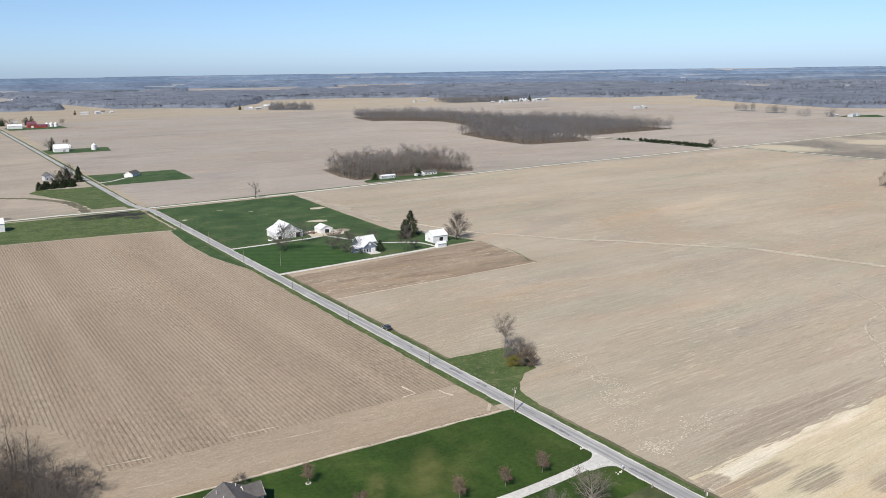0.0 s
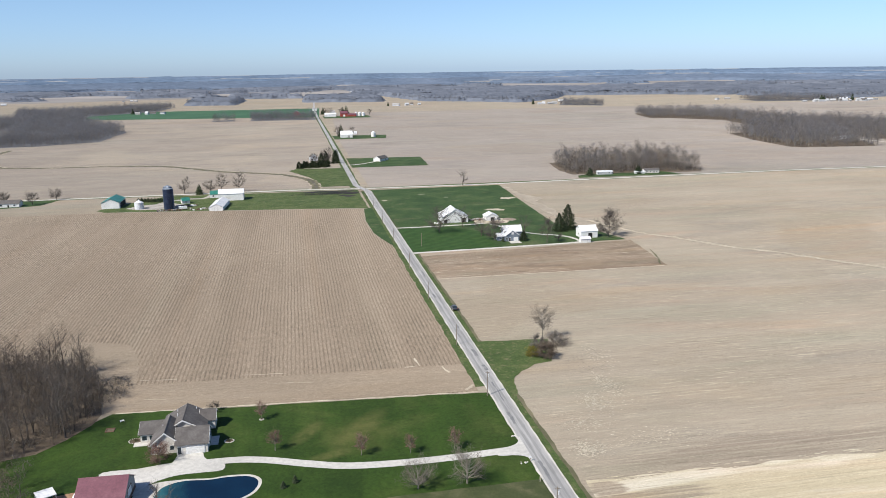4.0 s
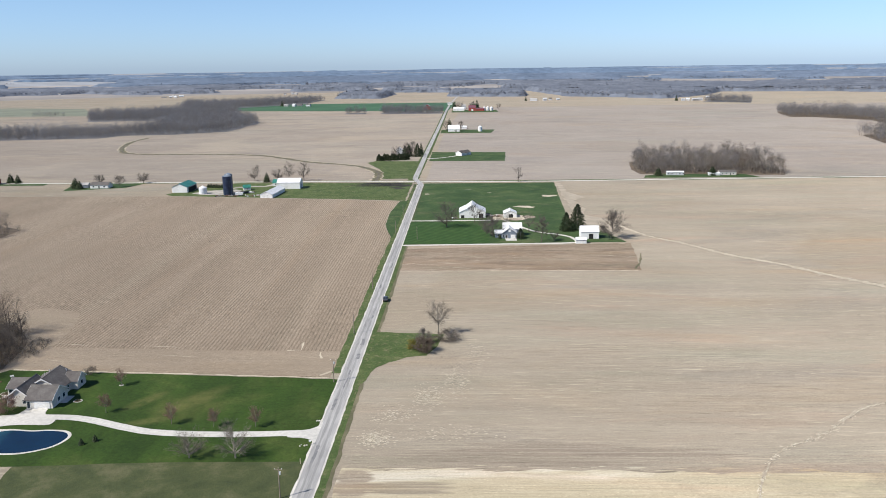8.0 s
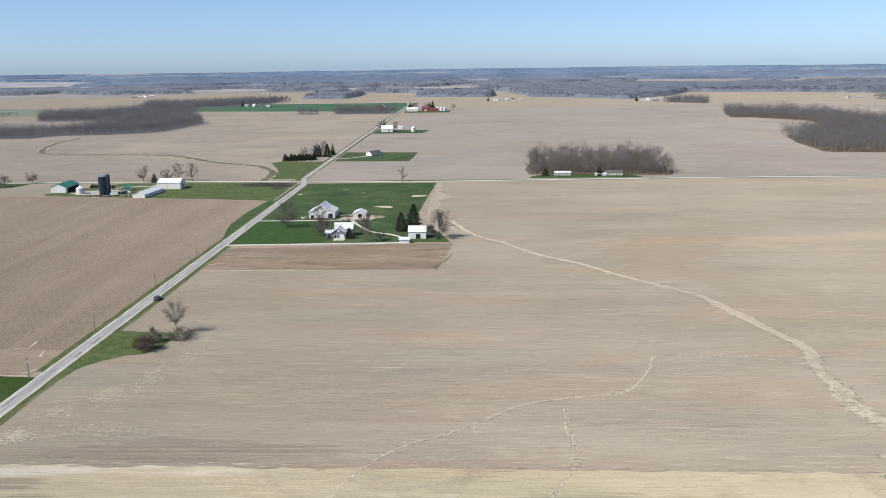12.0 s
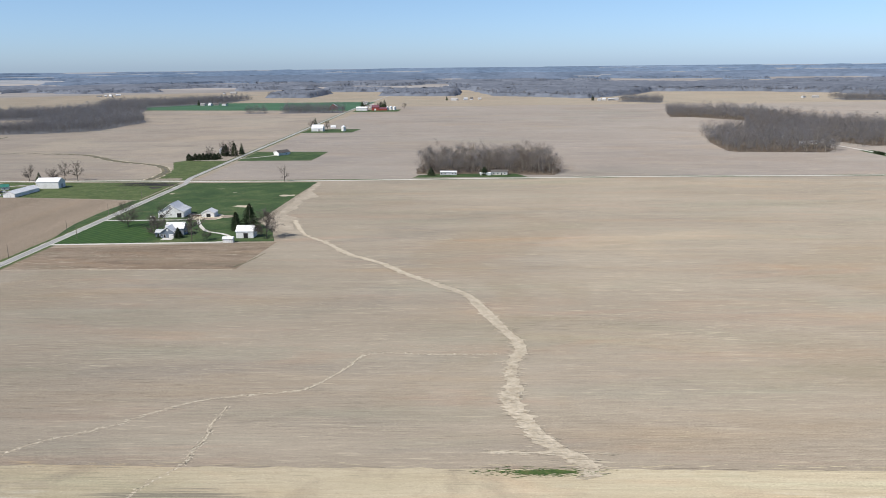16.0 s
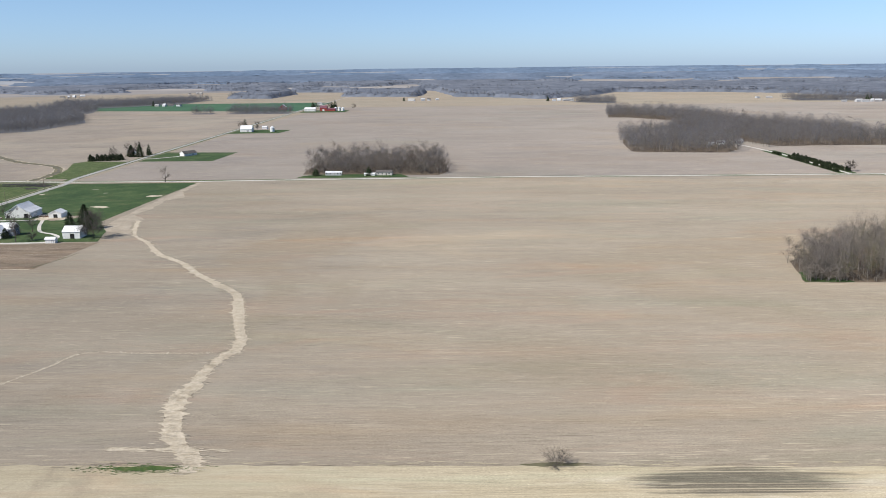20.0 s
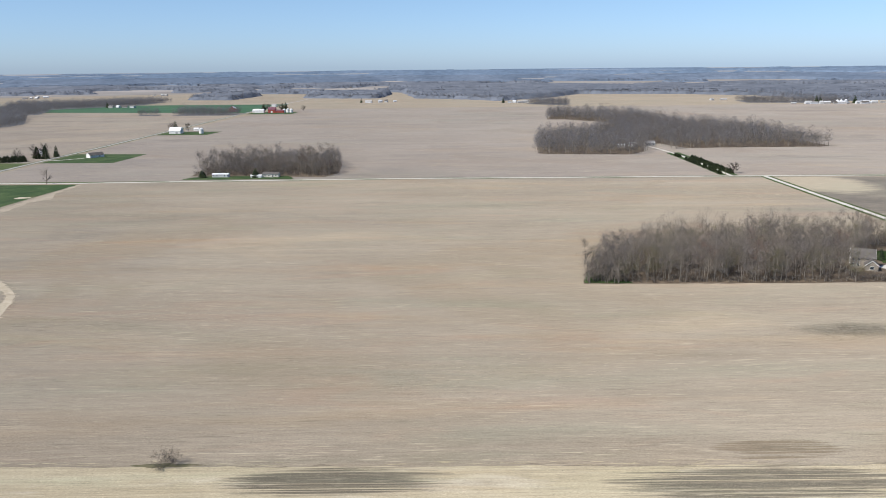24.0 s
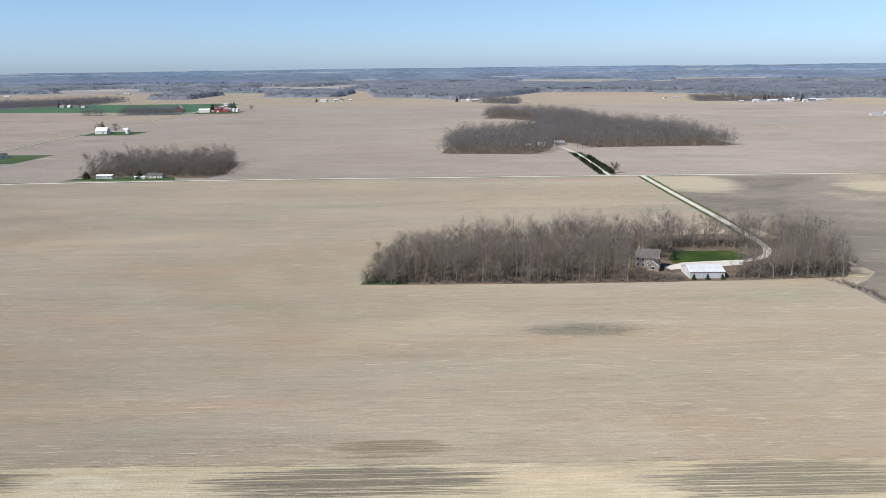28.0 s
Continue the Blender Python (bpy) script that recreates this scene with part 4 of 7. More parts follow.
for k, (x, y, w, d, m) in enumerate(((4.5, 172, 2.2, 2.6, WASH), (38, 196, 3.0, 1.8, TUFT), (77.5, 112.5, 6.5, 2.6, WASH), (100, 159, 5.5, 4.5, WASH), (55, 176, 2.0, 2.0, TUFT), (50, 81, 4.0, 3.0, DIRT_PALE), (60, 79, 5.0, 3.4, DIRT_PALE), (69, 63, 5.0, 4.0, DIRT_PALE), (79, 72, 4.5, 5.5, DIRT_PALE))):
    rr = random.Random(500 + k)
    sheet("bare_patch", [(x + w * rr.uniform(0.7, 1.2) * math.cos(a * 0.7), y + d * rr.uniform(0.7, 1.2) * math.sin(a * 0.7)) for a in range(9)], 0.062 + 0.002 * k, m, "bare worn ground in the green paddock", 0.5, 0.8, k)
strip("road_ditch", [(0.3, 60), (0.2, 92), (0.1, 150), (0.0, 224)], 1.0, 0.062, ROUGH, "narrow dark strip along the roadside ditch", "ditch", 0.5, 1.5, 6)
sheet("nearwood_corner_grass", [(499.5, -108), (522, -109.2), (520, -104), (509, -88), (503, -92)], 0.06, PASTURE, "green grass at the wood's corner", 0.6, 2)
sheet("verge_widening", [(-9, 8), (-13.5, 30), (-16.5, 48), (-17.5, 90), (-14.6, 139), (-10, 142), (-8.5, 142), (-8.5, 8)], 0.05, PASTURE, "wide green verge beside the west field", 0.25, 3)
strip("plot_bank", [(121, -70), (126, -58), (129, -46), (131, -36)], 1.0, 0.06, BANK, "weedy bank at the plot's corner", "field edge", 0.7, 1.0, 4)
strip("plot_edge", [(3, -71.5), (60, -72), (122, -72.5)], 0.7, 0.06, WASH, "pale residue line along the plot", "field edge", 0.4, 1.5, 4)
sheet("headland_corner", [(-121, -203), (-119, -176), (-123, -155), (-128, -139), (-146, -131), (-166, -141), (-141, -164), (-131, -190)], 0.034, SOIL_HEAD, "bare tan headland beside the west wood", 1.0, 3)
rnd = random.Random(88)
for k, mat in enumerate((STRAW, SOIL)):
    verts, faces = [], []
    for i in range(220):
        x = rnd.uniform(6, 720)
        y = -271 - 0.0135 * x + (0.5 - 1.0 * k) + rnd.gauss(0, 0.7)
        l, w, b = rnd.uniform(0.6, 3.5), rnd.uniform(0.06, 0.22), len(verts)
        z = 0.03 + 0.00006 * i + 0.033 * k
        verts += [(x - l, y, z), (x - l * 0.4, y - w, z), (x + l * 0.5, y - w * 0.7, z), (x + l, y, z), (x + l * 0.4, y + w, z), (x - l * 0.5, y + w * 0.8, z)]
        faces.append((b, b + 1, b + 2, b + 3, b + 4, b + 5))
    tagged(mesh_object("field_seam" if k else "straw_seam", verts, faces, mat), "straw and soil mingling along the field seam", "soil", kind="stuff")
streaks("scorched_debris", -36, 222, 46, 13, 420, DARK_SOIL, "black charred sticks by the crossroads", 61, z=0.09, thick=(0.3, 1.0), long=(0.8, 5.0))
strip("farmstead_drive", curve_pts([(-174.0, 193.0), (-165.0, 213.0), (-151.0, 223.0), (-137.0, 225.0), (-131.0, 253.0)]), 5.0, 0.065, YARD, "pale gravel farmstead drive", "drive", 0.5, 3.0, 7)
# ---- buildings ----
def part(name, bm, mat, parent, label=""):
    me = bpy.data.meshes.new(name)
    bm.normal_update()
    bm.to_mesh(me)
    bm.free()
    me.materials.append(mat)
    ob = new(name, me)
    ob.parent = parent
    return tagged(ob, label)


def thing(name, x, y, turn, label, category, group="", z=0.0):
    ob = new(name)
    ob.matrix_world = pose(x, y, z, 0, 0, turn)
    return tagged(ob, label, category, group)


def box_bm(x0, x1, y0, y1, z0, z1, bm=None):
    bm = bm or bmesh.new()
    v = [bm.verts.new(p) for p in ((x0, y0, z0), (x1, y0, z0), (x1, y1, z0), (x0, y1, z0), (x0, y0, z1), (x1, y0, z1), (x1, y1, z1), (x0, y1, z1))]
    for f in ((3, 2, 1, 0), (4, 5, 6, 7), (0, 1, 5, 4), (1, 2, 6, 5), (2, 3, 7, 6), (3, 0, 4, 7)):
        bm.faces.new([v[i] for i in f])
    return bm


def prism_bm(profile, x0, x1):
    """A solid with a profile in y and z, drawn along x."""
    bm = bmesh.new()
    a = [bm.verts.new((x0, y, z)) for y, z in profile]
    b = [bm.verts.new((x1, y, z)) for y, z in profile]
    n = len(profile)
    bm.faces.new(a[::-1])
    bm.faces.new(b)
    for i in range(n):
        bm.faces.new((a[i], a[(i + 1) % n], b[(i + 1) % n], b[i]))
    return bm


def gabled(ob, length, width, eave, ridge, wall_mat, roof_mat, cx=0.0, cy=0.0, along="x", over=0.35, off=0.0, thick=0.18, wall_label="", roof_label="", trim=None):
    """Walls with gables, and two roof slopes with thickness. The ridge runs along x or y; off shifts it sideways."""
    l, w = length / 2, width / 2
    turn = Matrix.Translation((cx, cy, 0)) @ (Matrix.Rotation(radians(90), 4, "Z") if along == "y" else Matrix())
    bm = prism_bm([(-w, -0.1), (w, -0.1), (w, eave), (off, ridge), (-w, eave)], -l, l)
    bm.transform(turn)
    part("wall", bm, wall_mat, ob, wall_label)
    for s in (-1, 1):
        run = w - s * off
        slope = (ridge - eave) / run
        ye, ze = s * (w + over), eave - slope * over
        bm = prism_bm([(off, ridge + 0.02), (ye, ze + 0.02), (ye, ze + thick), (off, ridge + thick)], -l - over, l + over)
        bmesh.ops.recalc_face_normals(bm, faces=bm.faces[:])
        bm.transform(turn)
        slope_ob = part("roof_slope", bm, roof_mat, ob, roof_label)
        if trim:
            for e in (-l - over - 0.04, l + over):
                bm = prism_bm([(off, ridge - 0.22), (ye, ze - 0.22), (ye, ze + thick), (off, ridge + thick)], e, e + 0.04)
                bmesh.ops.recalc_face_normals(bm, faces=bm.faces[:])
                bm.transform(turn)
                part("rake_board", bm, trim, slope_ob, "white painted rake board")
    bm = prism_bm([(off - 0.18, ridge + thick - 0.06), (off + 0.18, ridge + thick - 0.06), (off, ridge + thick + 0.07)], -l - over, l + over)
    bm.transform(turn)
    part("ridge_cap", bm, roof_mat, ob)


def opening(ob, name, x, y, z, w, h, facing, mat, frame_mat=None):
    """A door or window set on a wall; facing is s, n, e or w of the building."""
    ang = {"s": 0, "e": 90, "n": 180, "w": 270}[facing]
    turn = Matrix.Translation((x, y, z)) @ Matrix.Rotation(radians(ang), 4, "Z")
    bm = box_bm(-w / 2, w / 2, -0.05, 0.03, 0, h)
    bm.transform(turn)
    pane = part(name, bm, mat, ob)
    if frame_mat:
        bm = bmesh.new()
        for a in ((-w / 2 - 0.12, -w / 2, 0, h), (w / 2, w / 2 + 0.12, 0, h), (-w / 2 - 0.12, w / 2 + 0.12, h, h + 0.14), (-w / 2 - 0.12, w / 2 + 0.12, -0.1, 0)):
            box_bm(a[0], a[1], -0.09, 0.04, a[2], a[3], bm)
        bm.transform(turn)
        part("frame", bm, frame_mat, pane)
    return pane


def shed(name, x, y, turn, length, width, eave, ridge, wall_mat, roof_mat, label, category="barn", openings=(), along="x", over=0.3, trim=None, group=""):
    ob = thing(name, x, y, turn, label, category, group)
    gabled(ob, length, width, eave, ridge, wall_mat, roof_mat, along=along, over=over, trim=trim)
    for o in openings:
        opening(ob, *o)
    return ob


def ring_bm(r, z0, z1, n=24, top=None, bm=None):
    """A drum with a cone or flat top."""
    bm = bm or bmesh.new()
    a = [bm.verts.new((r * math.cos(2 * math.pi * i / n), r * math.sin(2 * math.pi * i / n), z0)) for i in range(n)]
    b = [bm.verts.new((r * math.cos(2 * math.pi * i / n), r * math.sin(2 * math.pi * i / n), z1)) for i in range(n)]
    for i in range(n):
        bm.faces.new((a[i], a[(i + 1) % n], b[(i + 1) % n], b[i]))
    bm.faces.new(a[::-1])
    if top:
        t = bm.verts.new((0, 0, top))
        for i in range(n):
            bm.faces.new((b[i], b[(i + 1) % n], t))
    else:
        bm.faces.new(b)
    return bm


def bin_thing(x, y, r, h, peak, label, wall_mat=None, name="grain_bin"):
    ob = thing(name, x, y, 0, label, "grain bin")
    bm = ring_bm(r, -0.1, h)
    part("wall", bm, wall_mat or GALV, ob)
    for k in range(1, int(h / 0.9)):
        part("rib", ring_bm(r + 0.03, k * 0.9, k * 0.9 + 0.06), wall_mat or GALV, ob)
    part("roof", ring_bm(r + 0.12, h, h + 0.1, top=peak), GALV, ob)
    part("roof_cap", ring_bm(0.4, peak - 0.25, peak + 0.15, 10, peak + 0.3), GALV, ob)
    part("door", box_bm(-0.4, 0.4, -r - 0.05, -r + 0.1, 0.2, 1.9), wall_mat or GALV, ob)
    return ob
# ---- trees ----
def tube(verts, faces, pts, radii, n=5):
    base = len(verts)
    for i, p in enumerate(pts):
        d = (pts[min(i + 1, len(pts) - 1)] - pts[max(i - 1, 0)]).normalized()
        a = d.cross(Vector((0.31, 0.9, 0.2))).normalized()
        b = d.cross(a)
        for k in range(n):
            ang = 2 * math.pi * k / n
            verts.append(p + (a * math.cos(ang) + b * math.sin(ang)) * radii[i])
    for i in range(len(pts) - 1):
        for k in range(n):
            j = (k + 1) % n
            faces.append((base + i * n + k, base + i * n + j, base + (i + 1) * n + j, base + (i + 1) * n + k))


def blade(verts, faces, p, d, length, width, rnd):
    s = d.cross(Vector((rnd.uniform(-1, 1), rnd.uniform(-1, 1), rnd.uniform(-1, 1)))).normalized() * width / 2
    b = len(verts)
    verts += [p - s, p + s, p + d * length]
    faces.append((b, b + 1, b + 2))


def bare_tree(seed, h, spread, limbs, twigs, trunk_r=0.26, low=0.22, twig_len=1.5, twig_w=0.07, rise=0.75, light=False):
    """Trunk and main limbs that reach a rounded crown; branches and many fine twigs."""
    rnd = random.Random(seed)
    tv, tf, cv, cf = [], [], [], []
    lean = Vector((rnd.uniform(-0.05, 0.05), rnd.uniform(-0.05, 0.05), 0))
    top = h * rnd.uniform(0.68, 0.78)
    bend = Vector((0.25 * math.sin(seed), 0.25 * math.cos(seed), 0))
    spine = [Vector((lean.x * z + 0.25 * math.sin(z * 0.4 + seed), lean.y * z + 0.25 * math.cos(z * 0.5 + seed), z)) - bend for z in [top * i / 5 for i in range(6)]]
    spine[0].z = -0.2
    tube(tv, tf, spine, [trunk_r * (1.25 if i == 0 else 1 - 0.155 * i) for i in range(6)], 5)
    mid = h * (0.5 + 0.5 * low) + 0.02 * h
    half = h - mid
    tips = []
    for k in range(limbs):
        sp = rnd.uniform(-0.92 if light else -0.6, 1.0)
        cp = math.sqrt(1 - sp * sp)
        az = k * 2.4 + rnd.uniform(-0.6, 0.6)
        rr = rnd.uniform(0.72, 1.0)
        goal = Vector((cp * math.cos(az) * spread * rr, cp * math.sin(az) * spread * rr, mid + sp * half * rr * rnd.uniform(0.85, 1.0)))
        z0 = max(low * h, min(0.95 * top, goal.z - cp * spread * rr * rise - 0.06 * h))
        u = min(4.99, z0 / top * 5)
        p = spine[int(u)].lerp(spine[int(u) + 1], u - int(u))
        way = goal - p
        reach = way.length
        pts = [p]
        for q in (0.36, 0.7, 1.0):
            pts.append(p + way * q + Vector((rnd.uniform(-0.07, 0.07) * reach, rnd.uniform(-0.07, 0.07) * reach, -0.10 * reach * math.sin(math.pi * q))))
        r0 = trunk_r * (0.5 - 0.3 * u / 5)
        tube(tv, tf, pts, [r0, r0 * 0.6, r0 * 0.3, r0 * 0.08] if light else [r0, r0 * 0.75, r0 * 0.5, r0 * 0.2], 3 if light else 4)
        out = (goal - Vector((0, 0, mid - half * 0.3))).normalized()
        tips.append((pts[1], pts[2], pts[3], out))
        for q in range(5 if light else 6):
            w = rnd.uniform(0.3, 1.0)
            b = pts[1].lerp(pts[2], w * 1.4 - 0.4) if w < 0.7 else pts[2].lerp(pts[3], (w - 0.7) / 0.3)
            e = (out + Vector((rnd.uniform(-1, 1), rnd.uniform(-1, 1), rnd.uniform(-0.4, 0.8))) * 0.9).normalized()
            ln = reach * (rnd.uniform(0.16, 0.32) if light else rnd.uniform(0.22, 0.42)) + 0.3
            m = b + e * ln * 0.55
            e2 = (e + out * 0.4 + Vector((rnd.uniform(-0.4, 0.4), rnd.uniform(-0.4, 0.4), 0.1))).normalized()
            end = m + e2 * ln * 0.5
            if light:
                blade(cv, cf, b, (end - b).normalized(), (end - b).length, r0 * 0.45 + 0.02, rnd)
            else:
                tube(cv, cf, [b, m, end], [r0 * 0.36, r0 * 0.24, 0.02], 3)
            tips.append((b, m, end, e2))
    for k in range(twigs):
        q, m, e, d = rnd.choice(tips)
        u = rnd.random() ** 0.7
        p = q.lerp(m, u * 2) if u < 0.5 else m.lerp(e, u * 2 - 1)
        loose = (0.17 if light else 0.075) * spread * (0.35 + u)
        p = p + Vector((rnd.gauss(0, loose), rnd.gauss(0, loose), rnd.gauss(0, loose * 0.8)))
        p.z = max(p.z, 0.2)
        w = (d * 0.6 + Vector((rnd.uniform(-1, 1), rnd.uniform(-1, 1), rnd.uniform(-0.7, 0.8)))).normalized()
        blade(cv, cf, p, w, twig_len * rnd.uniform(0.4, 1.15), twig_w, rnd)
    return tv, tf, cv, cf


def conifer(seed, h, r, tiers=13, per=16):
    rnd = random.Random(seed)
    tv, tf, cv, cf = [], [], [], []
    tube(tv, tf, [Vector((0, 0, -0.2)), Vector((0, 0, h * 0.5)), Vector((0, 0, h * 0.97))], [h * 0.018, h * 0.012, 0.02], 6)
    for t in range(tiers):
        u = t / tiers
        z = h * (0.06 + 0.9 * u)
        for k in range(per):
            az = 2 * math.pi * (k + rnd.random()) / per
            ln = r * (1 - u) ** 0.85 * rnd.uniform(0.7, 1.15) + 0.15
            d = Vector((math.cos(az), math.sin(az), -0.25 + 0.5 * u)).normalized()
            p = Vector((0, 0, z + rnd.uniform(-0.3, 0.3)))
            side = Vector((-math.sin(az), math.cos(az), 0)) * ln * 0.28
            b = len(cv)
            mid = p + d * ln * 0.6
            cv += [p, mid - side + Vector((0, 0, -0.1 * ln)), mid + side + Vector((0, 0, -0.1 * ln)), p + d * ln + Vector((0, 0, -0.12 * ln)), mid + Vector((0, 0, 0.14 * ln))]
            cf += [(b, b + 1, b + 4), (b, b + 4, b + 2), (b + 1, b + 3, b + 4), (b + 4, b + 3, b + 2)]
            for _ in range(3):
                q = p + d * ln * rnd.uniform(0.4, 1.0)
                blade(cv, cf, q, (d + Vector((rnd.uniform(-1, 1), rnd.uniform(-1, 1), rnd.uniform(-0.7, 0.2)))).normalized(), ln * 0.3 + 0.25, 0.3, rnd)
    return tv, tf, cv, cf


def spruce(seed, h, r, boughs=420):
    """A broad old spruce: drooping boughs of uneven length, each with ragged needle sprays."""
    rnd = random.Random(seed)
    tv, tf, cv, cf = [], [], [], []
    tube(tv, tf, [Vector((0, 0, -0.2)), Vector((0, 0, h * 0.5)), Vector((0, 0, h * 0.98))], [h * 0.02, h * 0.012, 0.02], 6)
    for k in range(boughs):
        u = (k + rnd.random()) / boughs
        z = h * (0.05 + 0.92 * u ** 1.15)
        az = k * 2.4 + rnd.uniform(-0.4, 0.4)
        ln = (r * (1 - u) ** 0.8 * rnd.uniform(0.45, 1.18) + 0.3) * (1 + 0.16 * math.sin(3 * az + z))
        d = Vector((math.cos(az), math.sin(az), -0.32 + 0.75 * u))
        for _ in range(9):
            q = Vector((0, 0, z)) + d * ln * rnd.uniform(0.35, 0.95)
            w = (d + Vector((rnd.uniform(-0.9, 0.9), rnd.uniform(-0.9, 0.9), rnd.uniform(-0.9, 0.15)))).normalized()
            blade(cv, cf, q, w, 0.35 + 0.2 * ln * rnd.uniform(0.5, 1.3), 0.34, rnd)
    return tv, tf, cv, cf


def tiny_tree(seed, h, spread, n, length=(1.8, 3.6), width=0.8, low=0.2):
    """A light tree for far woods: trunk, a few limbs and a domed crown of twigs that lie along the dome."""
    rnd = random.Random(seed)
    tv, tf, cv, cf = [], [], [], []
    tube(tv, tf, [Vector((0, 0, -0.3)), Vector((0.2, 0, h * 0.6))], [0.26, 0.12], 3)
    for k in range(4):
        a = k * 1.7 + seed
        tube(tv, tf, [Vector((0.1, 0, h * (0.3 + 0.08 * k))), Vector((math.cos(a) * spread * 0.6, math.sin(a) * spread * 0.6, h * (0.62 + 0.07 * k)))], [0.12, 0.04], 3)
    for k in range(n):
        a, u = rnd.uniform(0, 6.28), rnd.random()
        z = h * (low + (0.96 - low) * u)
        r = spread * math.sin(math.pi * min(0.97, 0.2 + 0.74 * u)) ** 0.7 * rnd.uniform(0.25, 1.0) ** 0.6
        p = Vector((r * math.cos(a), r * math.sin(a), z))
        out = Vector((math.cos(a) * (1.1 - u), math.sin(a) * (1.1 - u), 1.3 * u - 0.2)).normalized()
        d = Vector((math.cos(a) * 0.8 + rnd.uniform(-0.6, 0.6), math.sin(a) * 0.8 + rnd.uniform(-0.6, 0.6), rnd.uniform(-0.2, 0.9))).normalized()
        across = d.cross(out + Vector((rnd.uniform(-0.5, 0.5), rnd.uniform(-0.5, 0.5), rnd.uniform(-0.5, 0.5)))).normalized() * width / 2
        ln, b = rnd.uniform(*length), len(cv)
        cv += [p - d * ln / 2 + across, p - d * ln / 2 - across, p + d * ln / 2]
        cf.append((b, b + 1, b + 2))
    return tv, tf, cv, cf


def tree_thing(name, made, crown_mat, label, category="tree", group="", bark=BARK):
    ob = tagged(new(name), label, category, group)
    mesh_object("trunk", made[0], made[1], bark, ob)
    mesh_object("crown", made[2], made[3], crown_mat, ob)
    return ob


def at(x, y, turn=0.0, s=1.0, sz=None):
    return Matrix.Translation((x, y, 0)) @ Matrix.Rotation(turn, 4, "Z") @ Matrix.Diagonal((s, s, sz or s, 1))


def place_copy(ob, x, y, turn, s, sz=None):
    c = copy_thing(ob, pose(x, y, 0, 0, 0, math.degrees(turn)))
    c.scale = (s, s, sz or s)
    return c


def inside(x, y, poly):
    hit, n = False, len(poly)
    for i in range(n):
        (x0, y0), (x1, y1) = poly[i], poly[(i + 1) % n]
        if (y0 > y) != (y1 > y) and x < (x1 - x0) * (y - y0) / (y1 - y0) + x0:
            hit = not hit
    return hit


def scatter(poly, spacing, seed, keep=None):
    rnd = random.Random(seed)
    xs, ys = [p[0] for p in poly], [p[1] for p in poly]
    out = []
    y = min(ys)
    while y < max(ys):
        x = min(xs)
        while x < max(xs):
            q = (x + rnd.uniform(-0.5, 0.5) * spacing, y + rnd.uniform(-0.5, 0.5) * spacing)
            if inside(*q, poly) and (keep is None or keep(*q)):
                out.append(q)
            x += spacing
        y += spacing
    return out


def woodland(name, spots, kinds, mat, label, size=(0.75, 1.15), seed=1, lift=0.0, category="woodland", bark=BARK):
    """Many trees of a far wood joined: trunks and crowns in one mesh."""
    rnd = np.random.RandomState(seed)
    mats = list(mat) if isinstance(mat, (list, tuple)) else [mat]
    vs, fs, mi, base = [], [], [], 0
    packed = []
    for tv, tf, cv, cf in kinds:
        tri = [f[:3] for f in tf] + [(f[0], f[2], f[3]) for f in tf if len(f) == 4]
        nt = len(tri)
        ctri = [f[:3] for f in cf] + [(f[0], f[2], f[3]) for f in cf if len(f) == 4]
        v = np.array([tuple(p) for p in tv + cv])
        f = np.array(tri + [tuple(i + len(tv) for i in q) for q in ctri])
        packed.append((v, f, nt))
    for x, y in spots:
        v, f, nt = packed[rnd.randint(len(packed))]
        s, a = rnd.uniform(*size), rnd.uniform(0, 6.28)
        p = far_place(x, y)
        k = math.hypot(p.x - CENTRE.x, p.y - CENTRE.y) / max(1.0, math.hypot(x - CENTRE.x, y - CENTRE.y))
        c, d = math.cos(a) * s * k, math.sin(a) * s * k
        q = np.stack([v[:, 0] * c - v[:, 1] * d + p.x, v[:, 0] * d + v[:, 1] * c + p.y, v[:, 2] * s * k * rnd.uniform(0.85, 1.15) + p.z + lift], 1)
        vs.append(q)
        fs.append(f + base)
        mi += [0] * nt + [1 + rnd.randint(len(mats))] * (len(f) - nt)
        base += len(v)
    v, f = np.concatenate(vs), np.concatenate(fs)
    me = bpy.data.meshes.new(name)
    me.vertices.add(len(v))
    me.vertices.foreach_set("co", v.ravel())
    me.loops.add(f.size)
    me.loops.foreach_set("vertex_index", f.ravel().astype(np.int32))
    me.polygons.add(len(f))
    me.polygons.foreach_set("loop_start", np.arange(0, f.size, 3, dtype=np.int32))
    me.polygons.foreach_set("material_index", np.array(mi, dtype=np.int32))
    for m in [bark] + mats:
        me.materials.append(m)
    me.update(calc_edges=True)
    return tagged(new(name, me), label, category, kind="stuff")


# whole trees of the wood at the field's edge
NEARWOOD = [(503, -107), (530, -108), (640, -110), (648, -104), (634, -96), (628, -84), (640, -72), (655, -66), (664, -44), (694, -46), (704, -58), (716, -60), (708, -80), (692, -90), (679, -98), (676, -106), (690, -108), (728, -107), (740, -86), (745, -36), (724, -20), (722, 4), (714, 4), (710, -30), (690, -30), (660, -24), (600, -22), (545, -44), (512, -74)]
WOOD_KINDS = [(19, 5.2, 0, 0), (21, 5.6, 1, 1), (17, 4.6, 2, 0), (20, 4.2, 3, 2), (15, 4.4, 4, 2), (11, 3.8, 5, 1), (18, 4.6, 6, 3)]
near_kinds = []
